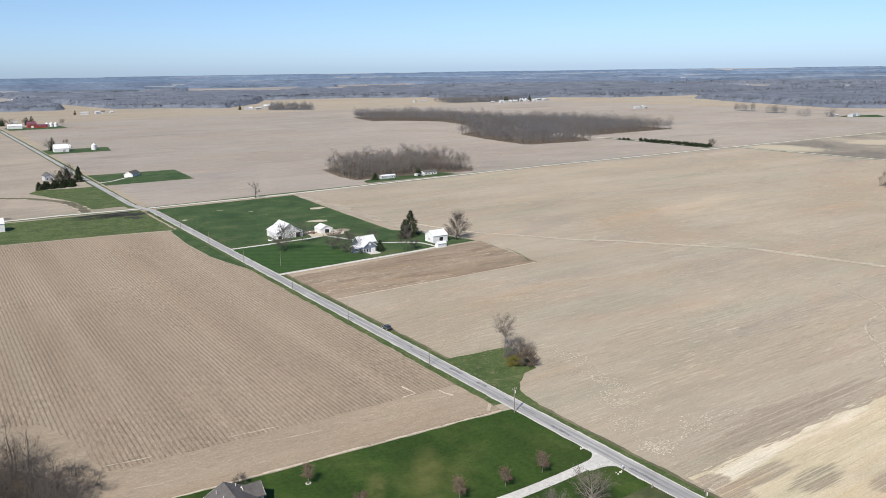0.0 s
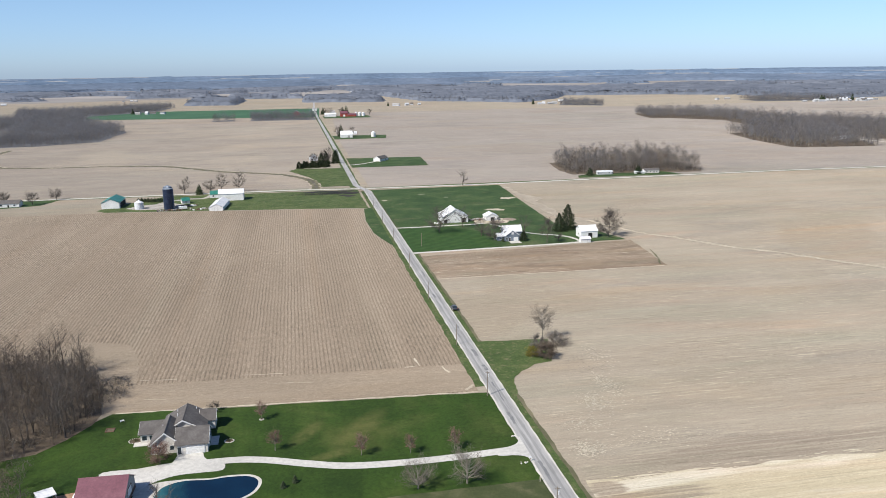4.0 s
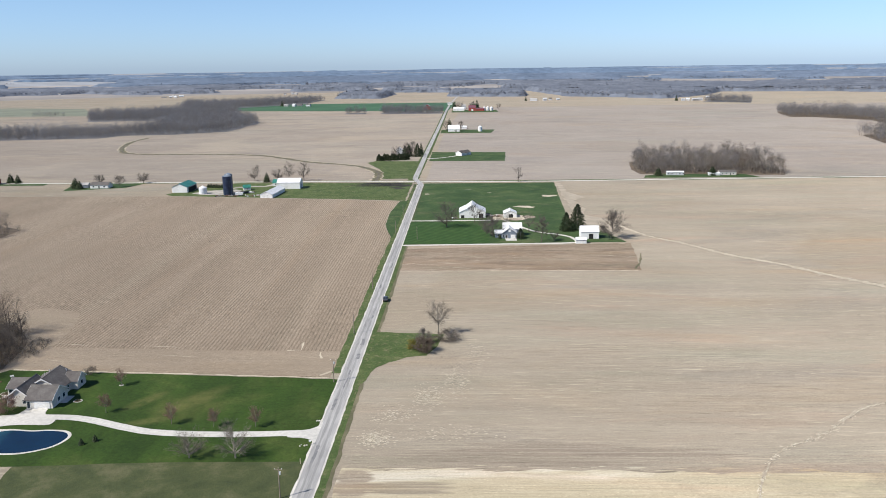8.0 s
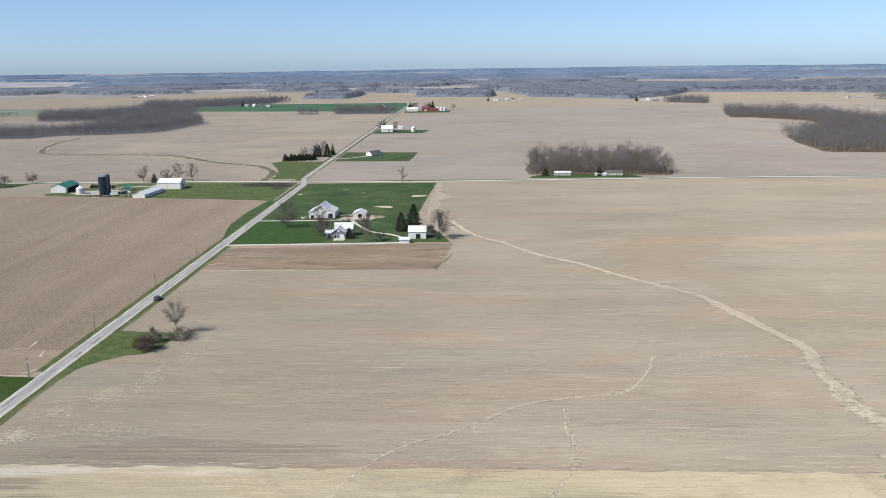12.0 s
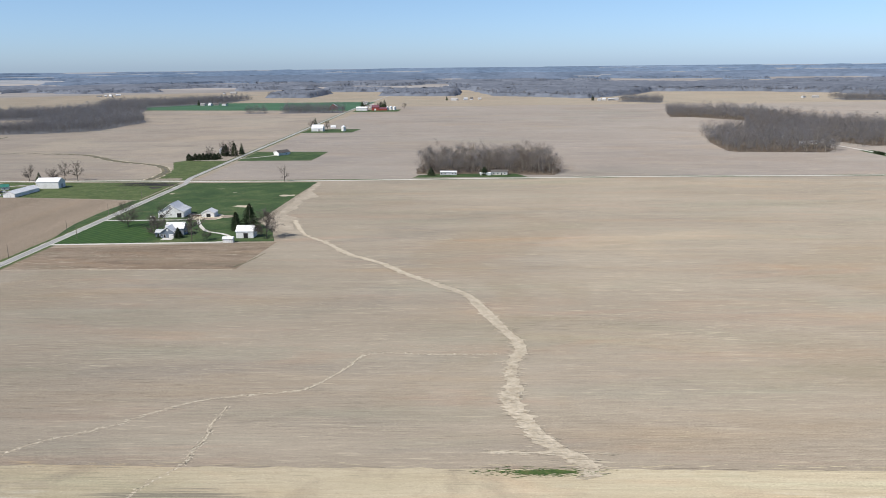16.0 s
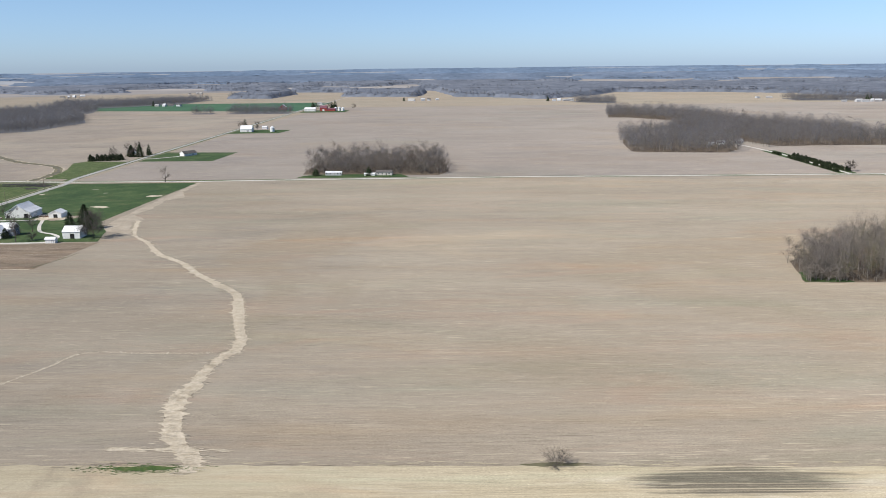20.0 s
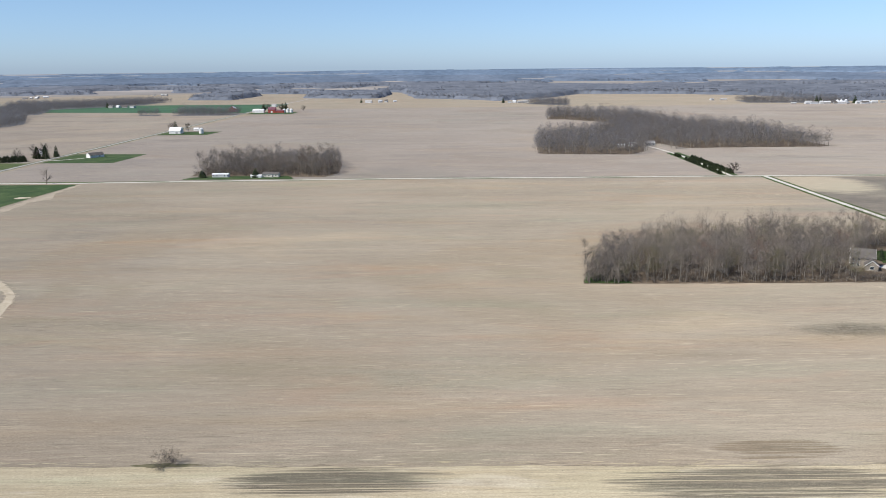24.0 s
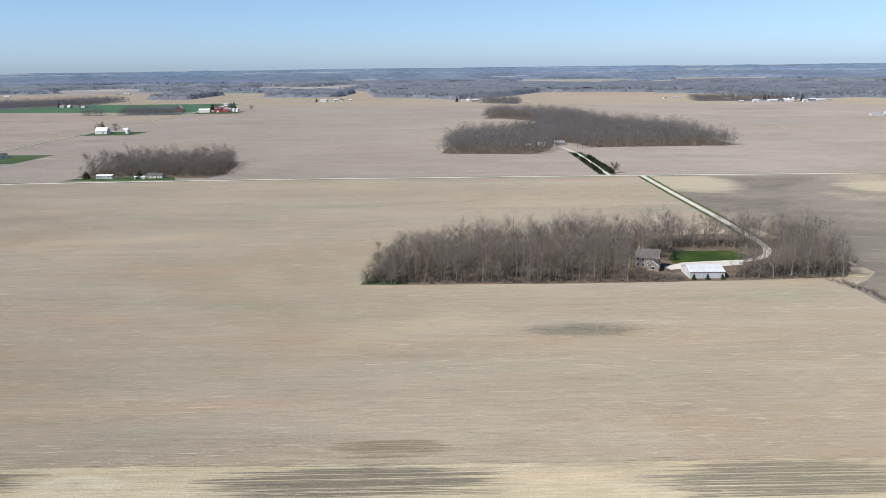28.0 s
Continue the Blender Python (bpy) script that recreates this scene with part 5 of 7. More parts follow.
for h, spread, seed, tint in WOOD_KINDS:
    near_kinds.append(tree_thing("tree", bare_tree(seed + 10, h, spread * 1.1, 22, 1900, 0.25, 0.26, 0.6, 0.065, 0.85, True), (TWIGS_WARM, TWIGS, TWIGS_GREEN, TWIGS_RED)[tint], "tall bare deciduous tree with grey twigs", "tree", "trees of the wood by the field", PALE_BARK))
UNDER = tiny_tree(77, 4.2, 2.4, 110, (0.7, 1.6), 0.07)
UNDER_LOW = tiny_tree(78, 2.6, 2.2, 90, (0.5, 1.3), 0.07)


def off_lane(x, y, gap=5.5):
    return all((x - a) ** 2 + (y - b) ** 2 > gap * gap for a, b in LANE) and not (690 < x < 716 and -92 < y < -55 and gap > 5)


rnd = random.Random(5)
spots = [q for q in scatter(NEARWOOD, 5.3, 3) if not (636 < q[0] < 674 and -100 < q[1] < -72) and not (629 < q[0] < 656 and -108 < q[1] < -74) and not (652 < q[0] < 674 and q[1] < -88) and off_lane(*q) and q[0] > 506]
rnd.shuffle(spots)
first = set()
for i, (x, y) in enumerate(spots):
    k = rnd.choice([0, 0, 0, 1, 1, 1, 2, 2, 2, 3, 4, 4, 5, 5, 6] if i % 4 else [0, 1, 2, 4])
    edge = min(1.0, 0.66 + 0.011 * (x - 500)) if x < 535 else 1.0
    s = rnd.uniform(0.8, 1.1) * edge
    if k not in first:
        first.add(k)
        near_kinds[k].matrix_world = pose(x, y, 0)
        near_kinds[k].scale = (s, s, s)
    elif i < 300:
        place_copy(near_kinds[k], x, y, rnd.uniform(0, 6.28), s, s * rnd.uniform(0.9, 1.12))
woodland("undergrowth", [q for q in scatter(NEARWOOD, 4.0, 9) + scatter([(505, -108), (530, -109), (652, -111.5), (652, -106), (560, -103), (512, -98)], 2.6, 19) + scatter([(674, -108.5), (726, -108), (734, -84), (716, -74), (690, -80)], 2.4, 29) + scatter([(632, -109), (653, -109.5), (653, -104), (636, -100)], 2.2, 30) + scatter([(640, -68), (655, -62), (662, -42), (700, -42), (716, -52), (716, -34), (650, -30)], 3.0, 34) if off_lane(*q, 4.0) and not (652 < q[0] < 674 and q[1] < -89)], [UNDER, UNDER_LOW], BRUSH, "low bare brush under the wood", (0.4, 0.9), 4, category="undergrowth")
woodland("west_brush", [q for q in scatter(WESTWOOD, 4.6, 31) if q[0] > -235], [UNDER, UNDER_LOW], BRUSH, "low bare brush under the west wood", (0.4, 1.0), 14, category="undergrowth")
woodland("wood_rest", spots[300:], [bare_tree(s + 50, 17 + s, 4.8, 10, 440, 0.16, 0.15, 1.0, 0.16, 0.7, True) for s in range(3)], TWIGS, "bare trees deep in the wood")

woodland("corner_brush", scatter([(500, -108), (518, -108.5), (524, -80), (512, -72)], 3.0, 51), [UNDER], TWIGS_WARM, "bare young brush at the wood's corner", (1.1, 2.0), 36, category="undergrowth")
woodland("grove_brush", scatter([(198, 279), (326, 267), (334, 290), (328, 345), (322, 384), (260, 380), (208, 368), (197, 310)], 5.0, 52), [UNDER], BRUSH, "low bare brush under the grove", (0.7, 1.3), 37, category="undergrowth")

# other woods, joined
MID_KINDS = [bare_tree(s + 30, 16 + 1.3 * s, 5.2, 12, 900, 0.17, 0.14, 0.95, 0.085, 0.75, True) for s in range(5)]
LOW_KINDS = [tiny_tree(s + 80, 15 + 2.2 * s, 4.8 + 0.5 * s, 190, (0.9, 2.2), 0.24, 0.28) for s in range(4)]
GROVE = [(200, 281), (222, 277), (250, 281), (300, 277), (327, 266), (336, 300), (330, 350), (324, 384), (262, 380), (208, 368), (198, 310)]
woodland("grove", scatter(GROVE, 5.9, 21), MID_KINDS, [TWIGS, TWIGS_FAR, TWIGS_FAR, TWIGS, TWIGS_WARM, TWIGS_BROWN], "dense grove of bare trees behind the trailers", (0.62, 1.2), 3, bark=PALE_BARK)
wood_spots = [q for q in scatter(WESTWOOD, 6.6, 22) if q[0] > -260]
woodland("yard_trees", [(-133, -252), (-137, -257), (-132, -261), (-139, -248), (-142, -241), (-146, -252), (-150, -245), (-141, -263), (-150, -236), (-156, -240), (-153, -231), (-160, -235), (-147, -233), (-157, -247)], [bare_tree(s + 160, 9 + 2 * s, 3.6, 13, 700, 0.15, 0.12, 0.8, 0.085, 0.8, True) for s in range(3)], [TWIGS_BROWN, TWIGS_DARK], "bare brown trees behind the carport", (0.85, 1.3), 46, bark=DARK_BARK)
wood_kinds = [bare_tree(s + 60, 14.0 + 1.5 * s, 4.2, 15, 800, 0.22, 0.32, 0.75, 0.065, 1.0, True) for s in range(4)]
woodland("west_wood", wood_spots, wood_kinds, [TWIGS_DARK, TWIGS_BROWN, TWIGS_DARK], "bare wood beside the house lawn", (0.68, 1.16), 5, bark=DARK_BARK)
SAPLINGS = [bare_tree(s + 90, 5.5 + s, 2.8, 10, 330, 0.07, 0.12, 0.8, 0.085, 0.8, True) for s in range(3)]
woodland("west_saplings", [q for q in scatter(WESTWOOD, 4.4, 39) if q[0] > -215], SAPLINGS, [BRUSH, TWIGS_DARK, TWIGS_BROWN], "bare brown saplings under the west wood", (0.7, 1.2), 45, category="undergrowth", bark=DARK_BARK)
WOOD_B = [(-254, 40), (-252, -40), (-310, -62), (-345, 0), (-325, 78)]
woodland("west_wood_b", scatter(WOOD_B, 8.8, 23), wood_kinds, [TWIGS, TWIGS_DARK], "bare wood in the west field", (0.7, 1.1), 6)
woodland("wood_edge_trees", scatter([(499.5, -107), (508, -107), (518, -74), (540, -42), (532, -36), (505, -72)], 4.6, 57), MID_KINDS[:3], [TWIGS, TWIGS_WARM, TWIGS_DARK], "bare edge trees at the wood's corner", (0.45, 0.85), 58, bark=PALE_BARK)
woodland("west_edge_brush", scatter([(-130, -204), (-124.5, -197), (-120, -187), (-121, -173), (-128, -174), (-133, -190)], 2.0, 71), [UNDER, UNDER_LOW], BRUSH, "low brown brush spilling from the wood's edge", (0.3, 0.75), 72, category="undergrowth")
woodland("west_edge_trees", scatter([(-128, -204), (-128, -190), (-132, -177), (-150, -160), (-158, -168), (-140, -200), (-140, -222), (-134, -218)], 5.0, 73), wood_kinds, [TWIGS_DARK, TWIGS_BROWN], "bare trees along the wood's edge", (0.55, 0.95), 74, bark=DARK_BARK)
woodland("west_brush_b", scatter(WOOD_B, 5.6, 33), [UNDER, UNDER_LOW], BRUSH, "low bare brush in the west field wood", (0.5, 1.0), 16, category="undergrowth")
sheet("west_wood_floor_b", WOOD_B, 0.05, LITTER, "brown leaf litter under the field wood", 1.5, 6)
BIGWOOD = [(540, 442), (548, 432), (648, 420), (672, 452), (684, 500), (690, 540), (706, 540), (708, 508), (704, 470), (724, 486), (888, 486), (908, 494), (905, 700), (830, 850), (808, 1080), (668, 1196), (648, 1140), (626, 1022), (664, 1014), (722, 926), (706, 830), (645, 690), (602, 664), (574, 650), (550, 545)]
woodland("big_wood", scatter(BIGWOOD, 8.4, 24), LOW_KINDS, [TWIGS_FAR, TWIGS_FAR, TWIGS_HAZED, TWIGS], "large bare wood beyond the gravel road", (0.75, 1.2), 7, bark=PALE_BARK)
woodland("ditch_brush", scatter([(716.0, -116.0), (720.0, -125.0), (724.0, -138.0), (723.0, -150.0), (727.0, -143.0), (727.0, -131.0), (723.0, -119.0), (716.0, -111.0)], 1.9, 41), [UNDER, UNDER_LOW], BRUSH, "low bare brush along the field ditch", (0.35, 0.7), 26, category="undergrowth")
# ---- the house by the road ----
def house():
    ob = thing("house", -98, -222, 0, "cream house with grey-brown shingle roofs and attached garage", "house")
    gabled(ob, 11, 11.5, 3.0, 6.1, CREAM, SHINGLE, 0, 1.4, "y", 0.5, trim=WHITE)
    gabled(ob, 11, 7.6, 3.0, 6.1, CREAM, SHINGLE, -3.9, -6.0, "y", 0.45, trim=WHITE)
    gabled(ob, 8.2, 9.4, 3.0, 5.7, CREAM, SHINGLE, 3.2, -8.2, "x", 0.45, trim=WHITE)
    gabled(ob, 7, 8, 2.9, 4.8, CREAM, SHINGLE, -8.2, 0.0, "x", 0.45, trim=WHITE)
    gabled(ob, 4, 5.6, 3.0, 5.0, CREAM, SHINGLE, 6.0, 4.6, "x", 0.4, trim=WHITE)
    door = part("garage_door", box_bm(1.6, 6.6, -13.0, -12.86, 0.0, 2.3), WHITE, ob, "white sectional garage door")
    for k in range(4):
        part("door_panel", box_bm(1.7, 6.5, -13.04, -12.98, 0.08 + 0.56 * k, 0.56 + 0.56 * k), WHITE, door)
    opening(ob, "entry_door", -0.1, -12.9, 0.1, 0.95, 2.1, "s", GLASS_DARK, WHITE)
    opening(ob, "window", -2.2, -11.5, 1.0, 1.0, 1.3, "s", GLASS_DARK, WHITE)
    for x, y, f in ((-6.0, -11.5, "s"), (-8.6, -4.0, "s"), (-10.6, -4.0, "s"), (7.35, -9, "e"), (7.35, -6, "e"), (5.8, 0, "e"), (8.05, 4.6, "e"), (-11.75, 0, "w"), (-7.75, -8, "w")):
        opening(ob, "window", x, y, 1.0, 1.3, 1.3, f, GLASS_DARK, WHITE)
    for x, y, z in ((-2.5, 5, 5.2), (-2.0, 1, 5.5), (-5.2, -5, 5.1), (2.6, 6, 5.1)):
        b = ring_bm(0.09, z - 0.3, z + 0.55, 8)
        bmesh.ops.translate(b, verts=b.verts[:], vec=(x, y, 0))
        part("vent_pipe", b, GALV, ob, "grey metal roof vent")
    part("porch_slab", box_bm(-13.5, -7.6, -5.6, -3.1, -0.05, 0.16), CONCRETE, ob, "pale concrete terrace")
    part("side_walk", box_bm(7.4, 9.6, -9, -3.5, -0.05, 0.12), CONCRETE, ob, "pale concrete path")


house()


def red_shed():
    ob = thing("red_roofed_shed", -112.5, -255.6, -2.5, "grey shed with mauve-red metal roof and brown base", "shed")
    gabled(ob, 11, 10.6, 3.3, 6.3, GREY_SIDING, RED_ROOF, over=0.35)
    part("base_band", box_bm(-5.56, 5.56, -5.36, 5.36, -0.05, 1.1), BROWN, ob, "brown metal base band")
    for x in (-1.8, 2.4):
        opening(ob, "window", x, -5.3, 1.7, 0.9, 1.0, "s", GLASS_DARK, WHITE)
    opening(ob, "sliding_door", 5.5, 0, 0, 3.6, 3.2, "e", WHITE, BROWN)
    part("lean_to", box_bm(-7.4, -5.5, -3.4, 0.6, 0, 2.3), WHITE, ob, "white lean-to on the shed's end")
    c = thing("carport", -126.8, -253.4, 28, "open carport with a flat white roof", "carport")
    part("roof", box_bm(-2.1, 2.1, -2.2, 2.2, 2.3, 2.45), WHITE_METAL, c, "flat white metal roof")
    for x in (-1.9, 1.9):
        for y in (-2.0, 2.0):
            part("post", box_bm(x - 0.06, x + 0.06, y - 0.06, y + 0.06, -0.05, 2.3), GALV, c)
    sheet("bare_dirt", [(-126, -251), (-120, -250), (-118, -261), (-124, -259.5)], 0.07, DIRT, "bare orange-brown dirt behind the shed", 0.6, 1.5)


DIRT = mottled("bare_orange_dirt", (0.24, 0.14, 0.085), (0.30, 0.18, 0.11), (0.36, 0.23, 0.15), 0.3, 2.0)
red_shed()

# pond with sandy rim, set a step below the lawn
POND = curve_pts([(-101.5, -256.5), (-100, -252.2), (-95.5, -250), (-89, -250.6), (-84.5, -250.2), (-79, -251), (-76.6, -254.3), (-78.3, -259.5), (-84, -263), (-91, -263.6), (-98, -261.5), (-101.5, -256.5)], 6)[:-1]
mid = (-89, -256.6)
sheet("pond_rim", [(mid[0] + (x - mid[0]) * 1.07 - (4.6 if x < -95 else 0), mid[1] + (y - mid[1]) * 1.13) for x, y in POND], 0.07, SAND, "pale sandy rim round the pond", 0.2, 2, category="beach")
sheet("pond_water", POND, 0.085, WATER, "small pond of deep blue water", 0.05, 1, category="water")


def ring_bed(x, y, r):
    ob = thing("flower_bed", x, y, 0, "round flower bed edged with pale stones", "flower bed")
    rnd = random.Random(int(x * 10))
    for k in range(20):
        a = 2 * math.pi * k / 20
        bm = bmesh.new()
        bmesh.ops.create_icosphere(bm, subdivisions=1, radius=0.17 * rnd.uniform(0.8, 1.2))
        bmesh.ops.translate(bm, verts=bm.verts[:], vec=(r * math.cos(a), r * 0.85 * math.sin(a), 0.08))
        part("edge_stone", bm, GRAVEL, ob)
    part("soil", ring_bm(r * 0.86, 0.05, 0.14, 16), LITTER, ob, "brown mulch fill")
    bm = bmesh.new()
    for k in range(60):
        a, q = rnd.uniform(0, 6.28), rnd.uniform(0, r * 0.45)
        p = Vector((q * math.cos(a), q * math.sin(a), 0.1))
        s = Vector((0.08, 0.05, 0))
        v = [bm.verts.new(w) for w in (p - s, p + s, p + Vector((rnd.uniform(-0.3, 0.3), rnd.uniform(-0.3, 0.3), rnd.uniform(0.3, 0.7))))]
        bm.faces.new(v)
    part("plant", bm, TWIGS_GREEN, ob, "small sprouting shrub")


ring_bed(-85.5, -229.5, 1.3)
ring_bed(-111.4, -223.8, 1.9)
ring_bed(-77.0, -217.1, 0.6)


# ---- the farmyard ----
def farmhouse():
    ob = thing("farmhouse", 61.5, 9, 0, "slate blue farmhouse with a white metal roof", "house")
    gabled(ob, 11, 7.4, 4.6, 7.6, SLATE_SIDING, WHITE_METAL, 2.6, 4.6, "x", 0.4, trim=WHITE)
    gabled(ob, 9, 8.4, 3.6, 6.6, SLATE_SIDING, GALV, 0.5, -1.0, "y", 0.4, trim=WHITE)
    gabled(ob, 5, 5, 2.8, 4.2, SLATE_SIDING, WHITE_METAL, -5.4, -0.4, "x", 0.4, trim=WHITE)
    opening(ob, "window", 0.5, -5.5, 4.2, 1.1, 1.2, "s", WHITE, WHITE)
    opening(ob, "door", -1.2, -5.5, 0.1, 1.0, 2.1, "s", DARK_OPENING, WHITE)
    opening(ob, "garage_door", 2.6, -5.5, 0.05, 2.6, 2.2, "s", WHITE, WHITE)
    for x, y, f, z in ((-3, -5.5, "s", 1.0), (-6, -2.9, "s", 0.9), (8.1, 5.4, "e", 1.2), (8.1, 3.6, "e", 1.2), (-7.9, -0.4, "w", 1)):
        opening(ob, "window", x, y, z, 1.0, 1.2, f, GLASS_DARK, WHITE)
    part("forecourt", box_bm(-2, 4.6, -11.5, -5.6, -0.05, 0.12), CONCRETE, ob, "pale concrete forecourt")


farmhouse()
shed("small_barn", 109.3, 5.5, 0, 10.5, 9, 4.2, 6.9, WHITE, WHITE_METAL, "white wooden barn with a dark open doorway", openings=[("door", 0.6, -4.5, 0, 2.6, 3.1, "s", DARK_OPENING, WHITE), ("side_window", -5.25, 0, 1.6, 1, 1, "w", DARK_OPENING, WHITE)])
shed("hen_house", 102.5, -9.6, 0, 5.9, 3.4, 2.3, 3.3, WHITE, WHITE_METAL, "small white shed beside the farm drive", "shed", openings=[("hatch", 1.5, -1.7, 0.1, 1.0, 1.6, "s", WHITE, GREY_SIDING)])


def long_barn():
    ob = thing("long_barn", 40.5, 77, 0, "white barn with a steep pale metal roof", "barn")
    gabled(ob, 16, 9.4, 5.8, 9.2, WHITE, WHITE_METAL, 0, 0, "y", 0.4, trim=WHITE)
    for s in (-1, 1):
        prof = [(s * 4.7, -0.1), (s * 8.8, -0.1), (s * 8.8, 4.0), (s * 4.7, 6.0)]
        bm = prism_bm(prof, -8, 8)
        bmesh.ops.recalc_face_normals(bm, faces=bm.faces[:])
        bm.transform(Matrix.Rotation(radians(90), 4, "Z"))
        part("aisle_wall", bm, WHITE, ob)
        bm = prism_bm([(s * 4.6, 6.1), (s * 9.2, 3.86), (s * 9.2, 4.02), (s * 4.6, 6.26)], -8.4, 8.4)
        bmesh.ops.recalc_face_normals(bm, faces=bm.faces[:])
        bm.transform(Matrix.Rotation(radians(90), 4, "Z"))
        part("aisle_roof", bm, WHITE_METAL, ob)
    opening(ob, "door", 5.8, -8, 0, 3.0, 3.0, "s", DARK_OPENING, WHITE)
    opening(ob, "door", -6.6, -8, 0, 2.2, 2.0, "s", DARK_OPENING, WHITE)
    opening(ob, "loft_door", 0, -8, 5.6, 1.6, 1.8, "s", GREY_SIDING, WHITE)
    opening(ob, "window", 0.2, -8, 1.4, 1.0, 1.2, "s", GREY_SIDING, WHITE)


long_barn()
shed("farm_garage", 66, 73.5, 0, 9, 8.6, 3, 5, WHITE, WHITE_METAL, "white garage with a dark open door", "garage", along="y", trim=WHITE, openings=[("door", 0.4, -4.5, 0, 2.8, 2.5, "s", DARK_OPENING, WHITE)])


def scrap(name, x, y, w, d, n, seed, label):
    """A low heap of boards, boxes and old parts."""
    ob = thing(name, x, y, 0, label, "scrap heap")
    rnd = random.Random(seed)
    for k in range(n):
        l, q, h = rnd.uniform(0.5, 2.6), rnd.uniform(0.3, 1.2), rnd.uniform(0.15, 1.1)
        bm = box_bm(-l / 2, l / 2, -q / 2, q / 2, 0, h)
        bm.transform(Matrix.Translation((rnd.uniform(-w / 2, w / 2), rnd.uniform(-d / 2, d / 2), 0.02)) @ Matrix.Rotation(rnd.uniform(0, 3.1), 4, "Z") @ Matrix.Rotation(rnd.uniform(-0.12, 0.12), 4, "X"))
        part("board", bm, rnd.choice([BROWN, DARK_SHINGLE, GREY_SIDING, POLE_WOOD, DARK_SHINGLE, BROWN, WHITE]), ob)


scrap("junk_heap", 57, 74, 9, 6, 26, 3, "low heap of boards and old farm parts")
scrap("junk_heap", 29, 68, 5, 3, 10, 8, "few boards and drums beside the barn")
scrap("junk_heap", -157, 170, 18, 5, 42, 5, "scattered boards and machinery below the silo")
scrap("junk_heap", -136, 171, 16, 7, 26, 6, "old machinery on the gravel yard")

scrap("junk_heap", -147, 187.5, 15, 5, 46, 12, "dark heap of old machinery beside the silo")

# ---- the farmstead by the crossroads ----
# open_bay is a near-black panel painted for the shade inside
shed("machine_shed", -203.5, 203, 0, 24, 13, 4.6, 7.4, WHITE, GREEN_ROOF, "white machine shed with green roof and open side", along="y", openings=[("open_bay", 6.5, 1, 0, 20, 3.9, "e", DARK_OPENING, WHITE)])
bin_thing(-181.5, 184.5, 3.3, 4.8, 7.0, "white round grain bin with cone roof")


def silo():
    ob = thing("silo", -158.8, 178.5, 0, "tall navy blue enamelled silo with blue-grey dome", "silo")
    part("drum", ring_bm(3.8, -0.1, 15.2, 28), SILO_BLUE, ob)
    for k in range(1, 11):
        part("band", ring_bm(3.84, k * 1.4, k * 1.4 + 0.08, 28), SILO_BLUE, ob)
    part("dome", ring_bm(3.75, 15.2, 15.5, 28, 16.6), SLATE_SIDING, ob, "blue-grey steel dome")
    part("chute", box_bm(2.8, 4.2, -2.4, -1.2, 0, 15.4), SILO_BLUE, ob, "enclosed ladder chute")
    part("hatch", box_bm(-0.5, 0.5, -0.5, 0.5, 16.1, 17.0), GALV, ob)


silo()
rear = thing("silo", -160.0, 186.2, 0, "navy blue silo standing behind the taller one", "silo")
part("drum", ring_bm(3.2, -0.1, 15.6, 24), SILO_BLUE, rear)
for k in range(1, 11):
    part("band", ring_bm(3.24, k * 1.4, k * 1.4 + 0.08, 24), SILO_BLUE, rear)
part("dome", ring_bm(3.15, 15.6, 15.9, 24, 17.2), SLATE_SIDING, rear, "blue-grey steel dome")
shed("white_barn", -115, 212, 0, 19.5, 12, 5.6, 8.5, WHITE, WHITE_METAL, "long white barn with a white roof", openings=[("door", 9.75, 0, 0, 3.4, 3.4, "e", GREY_SIDING, WHITE)])
shed("hog_barn", -121.5, 177, -4, 34, 10, 2.8, 5.0, WHITE, WHITE_METAL, "long low white barn with a pale roof", along="y", openings=[("door", 0, -17, 0, 2.4, 2.3, "s", WHITE, GREY_SIDING)])
shed("farm_cottage", -128, 228, 0, 10, 8, 3, 5.4, WHITE, GREEN_ROOF, "white cottage with a green roof", "house", openings=[("window", -2.5, -4, 1, 1.1, 1.2, "s", GLASS_DARK, WHITE), ("window", 2.5, -4, 1, 1.1, 1.2, "s", GLASS_DARK, WHITE)])
shed("tool_shed", -150, 203, 20, 6, 5, 2.5, 4.4, WHITE, GREEN_ROOF, "small white shed with a green roof", "shed", openings=[("door", 0, -2.5, 0, 1, 2, "s", GREY_SIDING, WHITE)])
wagon = thing("farm_wagon", -148, 172.5, 10, "white box wagon on rubber wheels", "wagon")
part("box", box_bm(-3, 3, -1.2, 1.2, 0.8, 2.6), WHITE, wagon)
for wx in (-2.2, 2.2):
    for wy in (-1.3, 1.3):
        b = ring_bm(0.45, -0.12, 0.12, 14)
        b.transform(Matrix.Translation((wx, wy, 0.45)) @ Matrix.Rotation(radians(90), 4, "X"))
        part("wheel", b, RUBBER, wagon)

# ---- houses along the western road ----
shed("roadside_house", -285, 224, 0, 16, 9, 2.8, 5.0, WHITE, SHINGLE, "white house with a grey roof", "house", openings=[("window", -5, -4.5, 1, 1.4, 1.2, "s", GLASS_DARK, WHITE), ("door", 0, -4.5, 0, 1.1, 2.1, "s", DARK_OPENING, WHITE), ("window", 4.5, -4.5, 1, 1.4, 1.2, "s", GLASS_DARK, WHITE)])
shed("roadside_garage", -300, 226, 0, 7, 6, 2.6, 4.2, SLATE_SIDING, GREY_SIDING, "small slate blue garage with grey roof", "garage")
